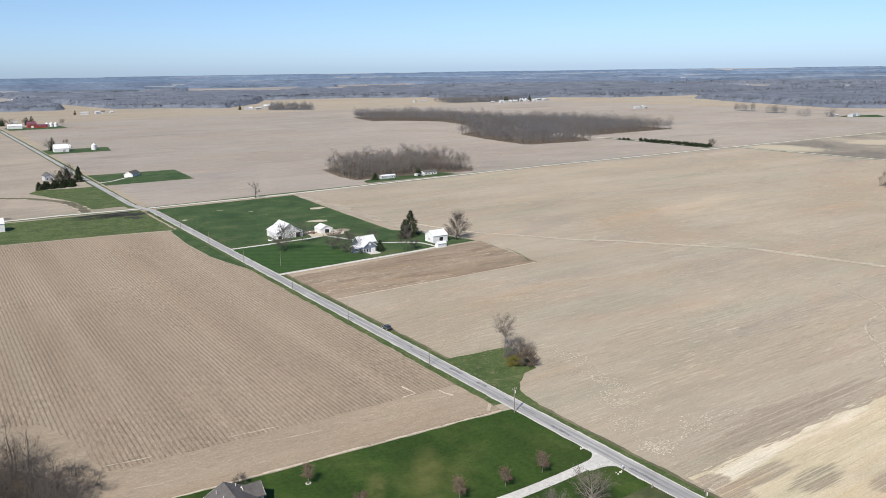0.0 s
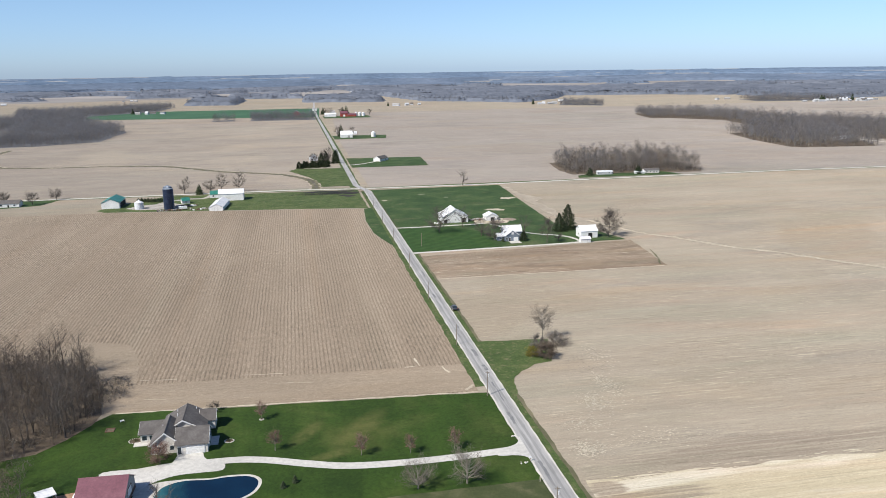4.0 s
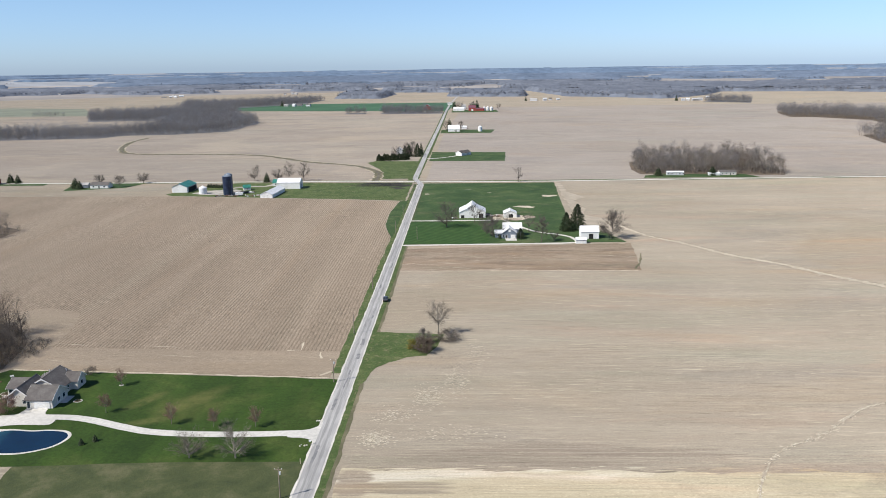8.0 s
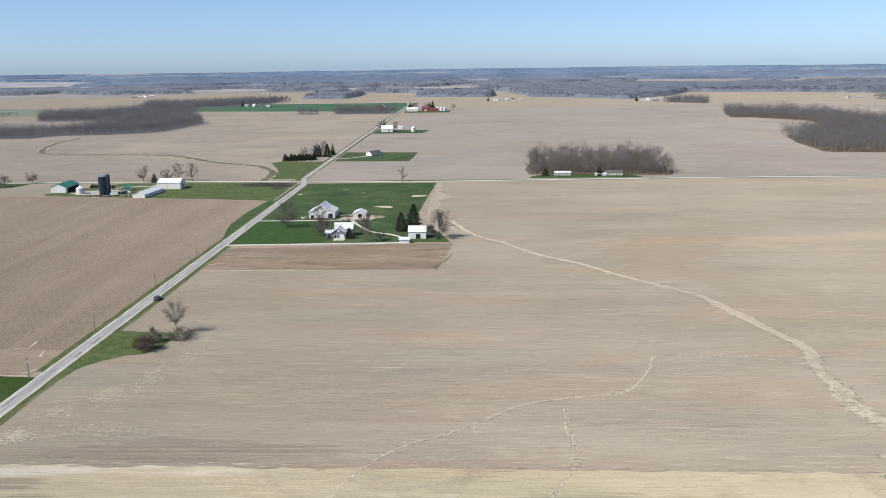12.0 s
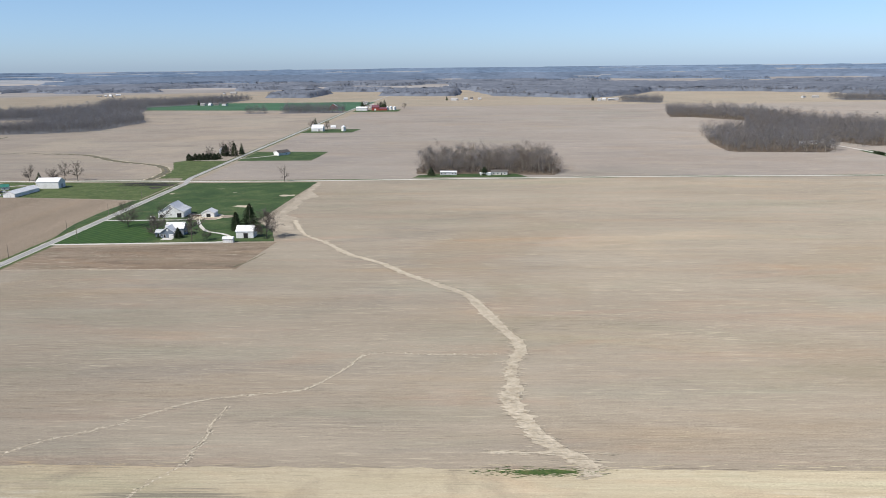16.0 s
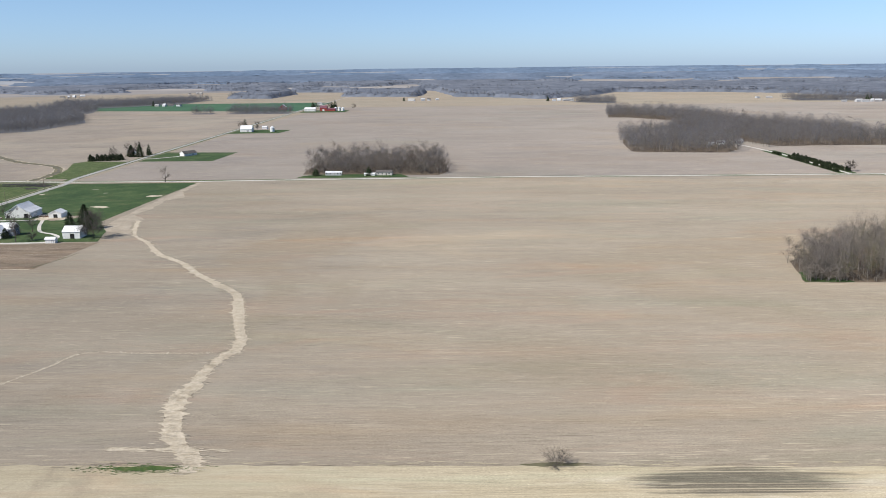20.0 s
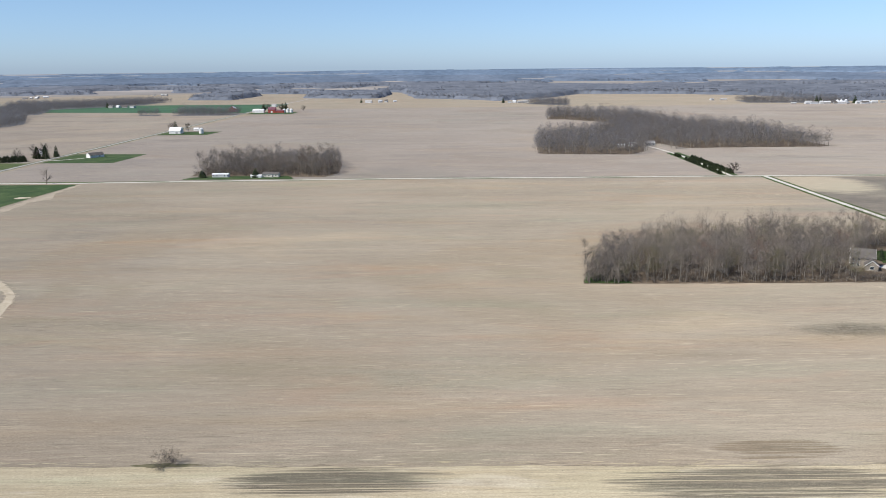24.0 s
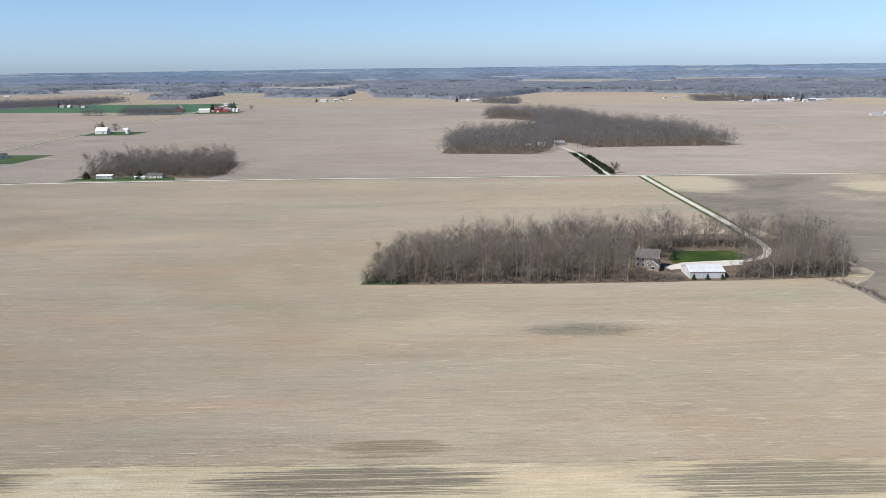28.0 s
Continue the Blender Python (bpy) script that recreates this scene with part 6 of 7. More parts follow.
shed("brick_house", -402, 250, 0, 17, 11, 4, 8, RED_PAINT, RED_ROOF, "red brick house with a red roof", "house", openings=[("window", -4, -5.5, 1.2, 1.2, 1.4, "s", GLASS_DARK, WHITE), ("window", 4, -5.5, 1.2, 1.2, 1.4, "s", GLASS_DARK, WHITE)])
shed("brick_outbuilding", -421, 247, 0, 8, 7, 3, 5, RED_PAINT, RED_ROOF, "red outbuilding with a red roof", "shed")

# ---- up the north road ----
shed("north_house", 33, 453, 52, 17, 9, 2.9, 5.4, WHITE, DARK_SHINGLE, "low white ranch house with a dark roof", "house", trim=WHITE, openings=[("garage_door", -4, -4.5, 0, 3, 2.3, "s", WHITE, CREAM), ("window", 3, -4.5, 1, 1.5, 1.2, "s", GLASS_DARK, WHITE)])
shed("hidden_house", -42, 476, 10, 9, 8, 4.6, 8.0, FAR_WHITE, SHINGLE, "weathered white house behind the evergreens", "house", along="y", trim=WHITE, openings=[("window", 0, -4.5, 4.2, 1.0, 1.4, "s", GLASS_DARK, WHITE), ("window", -2, -4.5, 1.0, 1.1, 1.5, "s", GLASS_DARK, WHITE)])
shed("north_barn", 17, 787, 0, 18, 15, 4.6, 9.8, WHITE, WHITE_METAL, "white barn beside the north road", openings=[("door", 3, -7.5, 0, 3.4, 3.2, "s", GREY_SIDING, WHITE)])
shed("north_garage", 33, 840, 0, 8, 7, 2.8, 4.6, WHITE, WHITE_METAL, "white garage behind the barn", "garage")
bin_thing(58, 782, 3.4, 6.5, 9.0, "white round grain bin far up the road", WHITE)
shed("far_white_barn", 20, 1346, 0, 25, 12, 5.5, 8.5, WHITE, WHITE_METAL, "long white barn at the far farm")
shed("far_red_barn", 50, 1350, 0, 16, 16, 7, 12, RED_PAINT, RED_ROOF, "big red barn at the far farm", openings=[("door", 0, -8, 0, 4, 4, "s", WHITE, WHITE)])
shed("far_red_shed", 68, 1345, 0, 18, 9, 4, 6.5, RED_PAINT, RED_ROOF, "long red shed at the far farm")
shed("far_red_barn_west", -53, 1402, 0, 14, 16, 7, 13, RED_PAINT, GALV, "red barn beyond the wheat field", along="y")
for k, x in enumerate((77, 85, 93)):
    bin_thing(x, 1350, 3.4, 6.5 + k % 2, 9.2, "white grain bin at the far farm", WHITE)
shed("far_house", 30, 1450, 0, 12, 10, 5, 9, WHITE, GREY_SIDING, "white farmhouse under far trees", "house")
shed("far_cottage", -6, 1640, 0, 12, 9, 4, 7, WHITE, GREY_SIDING, "white house far along the road", "house")

# ---- the grove and the big wood ----
shed("trailer", 228, 271, -3, 15, 4.4, 2.7, 3.5, FAR_WHITE, GALV, "white mobile home before the grove", "trailer", openings=[("window", x, -2.3, 1.1, 1.1, 1.0, "s", GLASS_DARK, WHITE) for x in (-6.5, -3, 4, 7)] + [("door", 0.8, -2.3, 0.2, 0.95, 2.0, "s", GREY_SIDING, WHITE)])
shed("trailer", 275, 270, -3, 15, 6.5, 2.8, 4.2, CREAM, SHINGLE, "cream mobile home with a brown roof", "trailer", openings=[("window", x, -3.25, 1.0, 1.2, 1.0, "s", GLASS_DARK, WHITE) for x in (-5, -1.5, 5)] + [("door", 2.2, -3.25, 0.1, 0.95, 2.0, "s", DARK_OPENING, WHITE)])
shed("trailer_shed", 262, 266.5, -3, 10, 3.6, 1.8, 2.4, WHITE, WHITE_METAL, "low white shed by the mobile home", "shed")
shed("wood_house", 692, 526, 5, 12, 8, 3.0, 5.4, GREY_SIDING, GREY_SIDING, "grey house with a grey roof in the wood", "house", trim=WHITE, openings=[("window", -4, -4.0, 1.2, 1.4, 1.3, "s", GLASS_DARK, WHITE), ("window", 4, -4.0, 1.2, 1.4, 1.3, "s", GLASS_DARK, WHITE)])
shed("wood_garage", 668, 515, 0, 9, 7, 3, 4.8, WHITE, GALV, "white garage in the big wood", "garage")
shed("wood_shed", 652, 505, 0, 8, 6, 2.6, 4.2, GREY_SIDING, GALV, "grey shed in the big wood", "shed")


def stone_house():
    ob = thing("stone_house", 641, -82, -22, "stone house with grey-brown roof and pale windows", "house")
    gabled(ob, 10.5, 8.4, 5.2, 8.8, STONE, SHINGLE, 0, 0, "x", 0.4, trim=WHITE)
    gabled(ob, 7, 5.6, 3.0, 5.2, STONE, SHINGLE, 3.4, -6, "y", 0.4, trim=WHITE)
    for x in (-4.5, -2):
        for z in (1, 3.6):
            opening(ob, "window", x, -4.2, z, 1.1, 1.4, "s", GLASS_DARK, WHITE)
    for y in (-2.2, 0.4, 2.6):
        for z in (1, 3.6):
            opening(ob, "window", -5.25, y, z, 1.1, 1.4, "w", GLASS_DARK, WHITE)
    opening(ob, "window", 3.4, -9.5, 0.9, 1.6, 1.4, "s", GLASS_DARK, WHITE)
    part("chimney", box_bm(-5.2, -4.3, -0.6, 0.6, 5, 10), STONE, ob, "stone chimney")


stone_house()
shed("white_shed", 662.5, -99.5, -1.0, 16.5, 14, 3.2, 4.8, FAR_WHITE, SHED_ROOF, "large white shed at the wood's edge", openings=[("red_band", 0, -7.0, 2.95, 16.3, 0.14, "s", RED_PAINT), ("door", 8.25, 0, 0, 3.0, 2.7, "e", DARK_OPENING, WHITE)])
sheet("shed_apron", [(650, -90), (690, -82), (690, -72), (660, -76), (648, -84)], 0.1, GRAVEL, "pale gravel before the white shed", 0.5, 2)
# ---- single trees and shrubs ----
def lone(name, x, y, h, spread, seed, label, mat=None, limbs=18, twigs=2200, trunk=0.26, low=0.2, tl=1.0, tw=0.055, rise=0.75, group="", bark=None):
    ob = tree_thing(name, bare_tree(seed, h, spread, limbs, twigs, trunk, low, tl, tw, rise), mat or TWIGS_DARK, label, "tree" if h > 4 else "shrub", group, bark or DARK_BARK)
    ob.matrix_world = pose(x, y, 0)
    return ob


lone("tree", 25.5, -168, 14.5, 4.3, 101, "bare grey tree over the roadside bush", TWIGS_WARM, limbs=40, low=0.28, twigs=3000, tw=0.042, tl=0.85, trunk=0.24, rise=0.95, bark=PALE_BARK)
lone("shrub", 21, -186.5, 5.4, 3.6, 102, "dense bare brown bush beside the field", TWIGS_BROWN, limbs=34, twigs=4600, trunk=0.07, low=0.03, tl=1.1, tw=0.075, rise=0.7)
lone("shrub", 20.5, -178, 6.0, 2.8, 138, "upright bare grey bush beside the tree", TWIGS, limbs=30, twigs=3000, trunk=0.06, low=0.03, tl=1.0, tw=0.06, rise=0.9)
lone("shrub", 29.0, -174, 3.8, 4.8, 103, "low spreading bare bush under the tree", TWIGS_WARM, limbs=30, twigs=3000, trunk=0.06, low=0.03, tl=1.1, tw=0.07, rise=0.4)
lone("shrub", 17.0, -184.0, 3.9, 2.3, 104, "bush with yellow-green buds", BUDS_YELLOW, limbs=26, twigs=3000, trunk=0.05, low=0.03, tl=0.8, tw=0.085)
lone("tree", 82, 237.5, 14, 5.8, 105, "lone bare tree beside the gravel road", limbs=16, twigs=700, trunk=0.38)
lone("tree", 121.9, 2, 17.5, 7.6, 106, "wide bare tree by the small barn", limbs=40, twigs=7000, low=0.08, tw=0.085, tl=1.3, trunk=0.2)
lone("tree", 23.7, 38, 17.5, 9.0, 107, "wide bare tree on the farm lawn", limbs=34, twigs=5200, low=0.12, tw=0.075)
lone("tree", 42, 53, 14, 5.5, 108, "bare tree before the white barn", limbs=20, twigs=1300, low=0.15)
lone("tree", 52.5, 9, 13.5, 7.0, 109, "bare tree beside the farmhouse", limbs=28, twigs=3400, low=0.1, tw=0.08)
lone("tree", 48, 24, 12, 6.0, 140, "bare tree behind the farmhouse", limbs=22, twigs=1800, low=0.12, tw=0.075)
lone("tree", 75, 22, 13, 4.2, 110, "slim bare tree on the farm lawn", limbs=16, twigs=800)
lone("tree", 80, -7.2, 16.5, 4.0, 111, "tall slim bare tree by the drive", limbs=26, twigs=2800, tw=0.075)
lone("tree", 88, -4, 6, 3.0, 112, "small bare orchard tree", limbs=14, twigs=700)
lone("tree", 62, 44, 9, 4.5, 113, "bare tree behind the farmhouse", limbs=14, twigs=700)
lone("tree", -37.6, -266, 8.2, 4.2, 114, "bare spreading tree south of the driveway", TWIGS_WARM, limbs=30, twigs=2600, low=0.12, rise=0.75, tw=0.042, tl=0.9, trunk=0.2, bark=PALE_BARK)
lone("tree", -25.2, -266, 10.5, 4.8, 115, "bare wide tree south of the driveway", TWIGS_WARM, limbs=34, twigs=2800, low=0.14, rise=0.75, tw=0.042, tl=0.9, trunk=0.24, bark=PALE_BARK)
lone("tree", -98.6, -267.5, 9.5, 4.6, 116, "bare tree standing by the pond", limbs=18, twigs=900, low=0.1, tw=0.05)
lone("shrub", -102.9, -238.2, 5.8, 3.0, 117, "bare ornamental tree before the house", TWIGS_RED, limbs=26, twigs=3000, trunk=0.08, low=0.1)
lone("shrub", 363.2, -276.5, 4.4, 3.6, 118, "bare shrub at the field's edge", limbs=22, twigs=900, trunk=0.05, low=0.02, tl=1.2, rise=1.0)
lone("shrub", -91.5, -208, 2.8, 1.8, 119, "bare shrub behind the house", limbs=14, twigs=700, trunk=0.05, low=0.05)
sheet("shrub_weeds", [(354, -276.2), (359, -275.4), (364, -275), (369, -275.4), (374, -276.2), (369, -277), (363, -277.4), (358, -277)], 0.06, BANK, "brown weeds under the shrub", 0.7, 0.7)
red = lone("lawn_tree", -77.0, -217.1, 6.0, 1.5, 120, "young lawn tree with red buds", TWIGS_RED, limbs=30, twigs=1700, trunk=0.09, low=0.3, tl=0.5, tw=0.045, rise=1.3, bark=PALE_BARK, group="young trees on the lawn")
for x, y, s in ((-72.7, -238.1, 1.05), (-49.9, -245.6, 1.08), (-36.9, -247.4, 0.95), (-24.7, -247.4, 1.05)):
    place_copy(red, x, y, x, s)
for x, y, h, sp, sd in ((-156.7, 255, 15, 6, 121), (-126.6, 261, 16, 6, 122), (-111.4, 254, 19, 6.5, 123), (-136, 258, 12, 5, 124), (-269.5, 226, 11, 5, 125), (-258, 250, 10, 5, 126), (-296, 246, 9, 4.5, 127),
                        (-30, 440, 17, 6, 128), (-26, 455, 18, 6, 129), (-42, 425, 14, 5, 130), (4, 803, 18, 7, 131), (28, 812, 14, 6, 132), (22, 1440, 18, 8, 133), (50, 1450, 16, 7, 134), (12, 1460, 17, 7, 135), (112, 1400, 14, 6, 136), (702, 262, 10, 5, 137)):
    lone("tree", x, y, h, sp, sd, "bare tree among the farm buildings", limbs=22, twigs=2300, tw=0.09, tl=1.0, trunk=0.28, low=0.2, rise=0.95)

PINE = tree_thing("conifer", conifer(1, 16.0, 5.0, 13, 14), NEEDLES, "tall dark spruce beside the farm loop", "conifer", "evergreens")
PINE.matrix_world = pose(-16, 462, 0)
PINE.scale = (0.8, 0.8, 0.9)
SPRUCE = tree_thing("conifer", spruce(4, 16.4, 7.0, 560), NEEDLES, "broad dark spruce beside the farm loop", "conifer", "evergreens")
SPRUCE.matrix_world = pose(105.5, 29, 0)
place_copy(SPRUCE, 98.0, 24, 2.0, 0.72, 0.74)
place_copy(SPRUCE, 68.5, 3.2, 1.0, 0.5, 0.4)
for x, y, s, sz in ((56.2, 3.5, 0.25, 0.2), (-144, 248, 0.75, 0.6), (261, 267.5, 1.0, 0.55), (212, 267, 0.9, 0.5),
                    (-385, 257, 0.9, 0.6), (-377, 255, 0.8, 0.55), (-307, 222, 1.0, 0.62), (-301, 217, 0.8, 0.5), (10, 806, 1.2, 1.25), (62, 1446, 1.6, 1.3), (54, 1452, 1.3, 1.1), (8, 1452, 1.4, 1.1), (-70.4, -258.6, 0.2, 0.13), (-67.5, -256.5, 0.2, 0.14)):
    place_copy(PINE, x, y, x, s, sz)
CEDAR = tree_thing("cedar", spruce(9, 7.5, 3.9, 330), NEEDLES, "dense low dark cedar in a hedge", "conifer", "cedar hedge")
CEDAR.matrix_world = pose(-59, 404, 0)
for k in range(11):
    place_copy(CEDAR, -56 + 2.7 * k, 404 + 0.5 * k + (k % 3) * 4.5, k * 0.9, 0.9 + 0.12 * (k % 3), 0.72 + 0.13 * ((k * 2) % 3))
for x, y, s, sz in ((-29, 443, 0.8, 0.86), (-19, 442, 0.82, 0.94), (-34, 452, 0.8, 0.7)):
    place_copy(SPRUCE, x, y, x, s, sz)
for k in range(9):
    place_copy(PINE, -188 + 2.6 * k, 219 - 0.7 * k, k, 0.5, 0.22 + 0.03 * (k % 2))
rnd = random.Random(71)
for k in range(62):
    for sx in (-5.0, 5.0):
        if rnd.random() < (0.55 if sx < 0 else 0.95) and not (k > 50 and sx > 0):
            s = rnd.uniform(0.55, 0.8)
            place_copy(CEDAR, 694 + 0.03 * k + sx + rnd.uniform(-0.8, 0.8), 258 + 2.5 * k + rnd.uniform(-0.8, 0.8), k + sx, s, s * rnd.uniform(0.55, 0.85))
for x in (655.5, 662, 669):
    place_copy(PINE, x, -108.4, x, 0.26, 0.2)
place_copy(PINE, 657, -70, 0, 0.5, 0.4)

fire = thing("fire_pit", -120.1, -215.1, 0, "square brown timber-edged bed on the lawn", "fire pit")
for sx, sy, lx, ly in ((0, -1.1, 1.25, 0.12), (0, 1.1, 1.25, 0.12), (-1.13, 0, 0.12, 1.0), (1.13, 0, 0.12, 1.0)):
    part("edge_board", box_bm(sx - lx, sx + lx, sy - ly, sy + ly, -0.05, 0.25), BROWN, fire)
part("ash", box_bm(-1.0, 1.0, -0.97, 0.97, -0.05, 0.08), LITTER, fire, "grey-brown ash")
bench = thing("garden_bench", -117.8, -209.8, 15, "small white garden bench on the lawn", "bench")
part("seat", box_bm(-0.8, 0.8, -0.25, 0.25, 0.4, 0.46), WHITE, bench)
part("backrest", box_bm(-0.8, 0.8, 0.2, 0.26, 0.46, 0.9), WHITE, bench)
for sx in (-0.7, 0.7):
    part("leg", box_bm(sx - 0.05, sx + 0.05, -0.2, 0.2, -0.02, 0.4), WHITE, bench)
bench.scale = (0.75, 0.75, 0.75)

# ---- poles, posts, mailbox ----
def utility_pole(x, y, h, arm=True):
    ob = thing("utility_pole", x, y, 0, "weathered wooden utility pole beside the road", "utility pole", "poles along the road")
    bm = bmesh.new()
    bmesh.ops.create_cone(bm, cap_ends=True, segments=8, radius1=0.17, radius2=0.11, depth=h + 0.3)
    bmesh.ops.translate(bm, verts=bm.verts[:], vec=(0, 0, (h - 0.3) / 2))
    part("pole", bm, POLE_WOOD, ob)
    if arm:
        part("crossarm", box_bm(-0.9, 0.9, -0.06, 0.06, h - 0.55, h - 0.42), POLE_WOOD, ob)
        for sx in (-0.8, 0, 0.8):
            b = ring_bm(0.05, h - 0.42, h - 0.25, 6)
            bmesh.ops.translate(b, verts=b.verts[:], vec=(sx, 0, 0))
            part("insulator", b, GALV, ob)
        b = ring_bm(0.2, h - 1.9, h - 1.1, 10)
        bmesh.ops.translate(b, verts=b.verts[:], vec=(0.32, 0, 0))
        part("transformer", b, GALV, ob, "grey transformer can")


for y, big in ((-214.5, True), (-166.5, False), (-104, False), (-46, False), (20, False), (80, False), (140, False), (200, False)):
    utility_pole(-7.3, y, 8.2, big)
utility_pole(7.0, 3.0, 8.0, False)
utility_pole(-8.6, -286, 8.2)
utility_pole(690, 249.5, 8.0, False)


def mailbox(x, y):
    ob = thing("mailbox", x, y, 0, "roadside mailbox on a wooden post", "mailbox")
    part("post", box_bm(-0.06, 0.06, -0.06, 0.06, -0.1, 1.1), POLE_WOOD, ob)
    part("box", box_bm(-0.3, 0.3, -0.12, 0.12, 1.1, 1.4), GALV, ob)


mailbox(-6.6, -258.6)
marker = thing("marker_post", -7.2, -269, 0, "short pale marker post in the grass", "post")
part("post", box_bm(-0.08, 0.08, -0.08, 0.08, -0.1, 1.5), WASH, marker)
for x, y, w, d in ((-8.4, -259.0, 2.4, 1.2), (-6.8, -243.6, 1.6, 0.8)):
    heap = thing("landscape_stones", x, y, 0, "small group of pale stones by the driveway", "stones")
    rnd = random.Random(int(-y))
    for k in range(7):
        bm = bmesh.new()
        bmesh.ops.create_icosphere(bm, subdivisions=1, radius=rnd.uniform(0.14, 0.28))
        bmesh.ops.translate(bm, verts=bm.verts[:], vec=(rnd.uniform(-w / 2, w / 2), rnd.uniform(-d / 2, d / 2), 0.12))
        part("stone", bm, GRAVEL, heap)


# ---- the parked car ----
def car(x, y, turn):
    ob = thing("car", x, y, turn, "dark car parked on the road's edge", "car", z=0.1)
    low = [(-2.2, 0.45), (-2.25, 0.8), (-2.1, 0.98), (-1.0, 1.02), (0.9, 1.0), (2.0, 0.88), (2.25, 0.7), (2.25, 0.4)]
    top = [(-1.9, 1.0), (-1.45, 1.5), (-0.2, 1.58), (0.45, 1.48), (1.15, 1.0)]
    for name, prof, w, mat, lab in (("body", low, 0.9, CAR_PAINT, ""), ("cabin", top, 0.76, GLASS_DARK, "dark glazed cabin")):
        bm = prism_bm(prof[::-1], -w, w)
        bmesh.ops.recalc_face_normals(bm, faces=bm.faces[:])
        bmesh.ops.bevel(bm, geom=bm.edges[:], offset=0.06, segments=2, affect="EDGES")
        bm.transform(Matrix.Rotation(0, 4, "Z"))
        part(name, bm, mat, ob, lab)
    part("roof", box_bm(-0.68, 0.68, -1.35, 0.35, 1.54, 1.62), CAR_PAINT, ob)
    for wx in (-0.82, 0.82):
        for wy in (-1.4, 1.4):
            b = ring_bm(0.34, -0.11, 0.11, 18)
            b.transform(Matrix.Translation((wx, wy, 0.34)) @ Matrix.Rotation(radians(90), 4, "Y"))
            tyre = part("wheel", b, RUBBER, ob)
            b = ring_bm(0.2, -0.12, 0.12, 14)
            b.transform(Matrix.Translation((wx, wy, 0.34)) @ Matrix.Rotation(radians(90), 4, "Y"))
            part("rim", b, GALV, tyre)
        part("headlight", box_bm(wx - 0.18, wx + 0.12, 2.2, 2.27, 0.62, 0.78), GALV, ob, "clear headlight")
        part("tail_light", box_bm(wx - 0.12, wx + 0.1, -2.27, -2.2, 0.7, 0.9), RED_PAINT, ob, "red tail light")
    part("bumper", box_bm(-0.85, 0.85, 2.2, 2.32, 0.32, 0.5), RUBBER, ob)


car(0.6, -122.6, 2)
bpy.data.objects["car"].scale = (1.12, 1.12, 1.2)

# ---- marks on road and fields ----
for k, (x, y, w, d) in enumerate(((-2.6, -176, 1.2, 7), (-2.5, -191, 1.1, 5), (-4.4, -232, 0.9, 8), (-2.6, -146, 0.9, 4), (-4.2, -100, 0.8, 7), (-2.4, -60, 0.8, 9), (-4.4, -264, 0.8, 10), (-3.4, -212, 0.5, 16))):
    strip("road_patch", [(x, y - d / 2), (x + 0.2, y), (x, y + d / 2)], w, 0.105, PATCHING, "darker asphalt repair in the road", "road patch", 0.25, 0.7, k)
WEAR = mottled("tyre_darkened_asphalt", (0.20, 0.196, 0.19), (0.25, 0.245, 0.236), (0.31, 0.302, 0.29), 0.35, 1.4, stretch=(1, 0.08, 1))
for x, w in ((-2.55, 0.75), (-4.3, 0.7)):
    strip("road_wear", [(x, -900), (x, 220)], w, 0.1035, WEAR, "darker worn wheel track in the asphalt", "wheel track", 0.22, 2.5, x)
strip("road_edge_west", [(-6.0, -900), (-6.0, 224)], 0.8, 0.06, GRAVEL, "pale gravel road edge", "road edge", 0.25, 2.0, 3)
strip("road_edge_east", [(-0.8, -900), (-0.8, 224)], 0.7, 0.06, GRAVEL, "pale gravel road edge", "road edge", 0.25, 2.0, 5)
for k, (pts, w) in enumerate((([(-24.9, -176.5), (-24.3, -184.4), (-29.4, -184.9)], 0.8), ([(-16.6, -186.9), (-16.2, -190), (-15.3, -192.9)], 1.1), ([(-37.2, -178.3), (-37.4, -182.3)], 0.4), ([(-85.1, -179.5), (-70.6, -181.2)], 0.5), ([(-118.6, -176.8), (-106.3, -178.8)], 0.5), ([(-114.4, -193.7), (-107.4, -195.3)], 0.4), ([(-76.3, -189), (-60.9, -191.4)], 0.35), ([(-9.6, -205), (-13, -209)], 1.2))):
    strip("straw_mark", pts, w * 0.75, 0.05, WASH if k < 2 else RILL, "pale straw line on the stubble headland", "straw mark", 0.3, 0.8, k)
strip("lawn_edge", [(-9.6, -211), (-60, -207.2), (-121, -203.2)], 0.7, 0.055, WASH, "pale straw line between lawn and field", "field edge", 0.3, 1.5, 3)
sheet("bare_patch", [(70, 112), (78, 114), (86, 110), (84, 105), (76, 108)], 0.06, WASH, "pale bare patch in the paddock", 0.5, 1.5)
sheet("bare_patch", [(97, 158), (106, 163), (108, 158), (100, 154)], 0.06, WASH, "pale bare patch in the paddock", 0.5, 1.5)
sheet("bare_headland", [(111, 100), (113.5, 230), (118, 226), (117, 180), (128, 150), (118, 138), (121, 100), (117, 78), (131, 60), (126, 48), (136, 26), (143, 9), (126, 20), (113, 24), (112, 60)], 0.03, HEAD_WASH, "pale washed headland by the paddock", 2.0, 2)
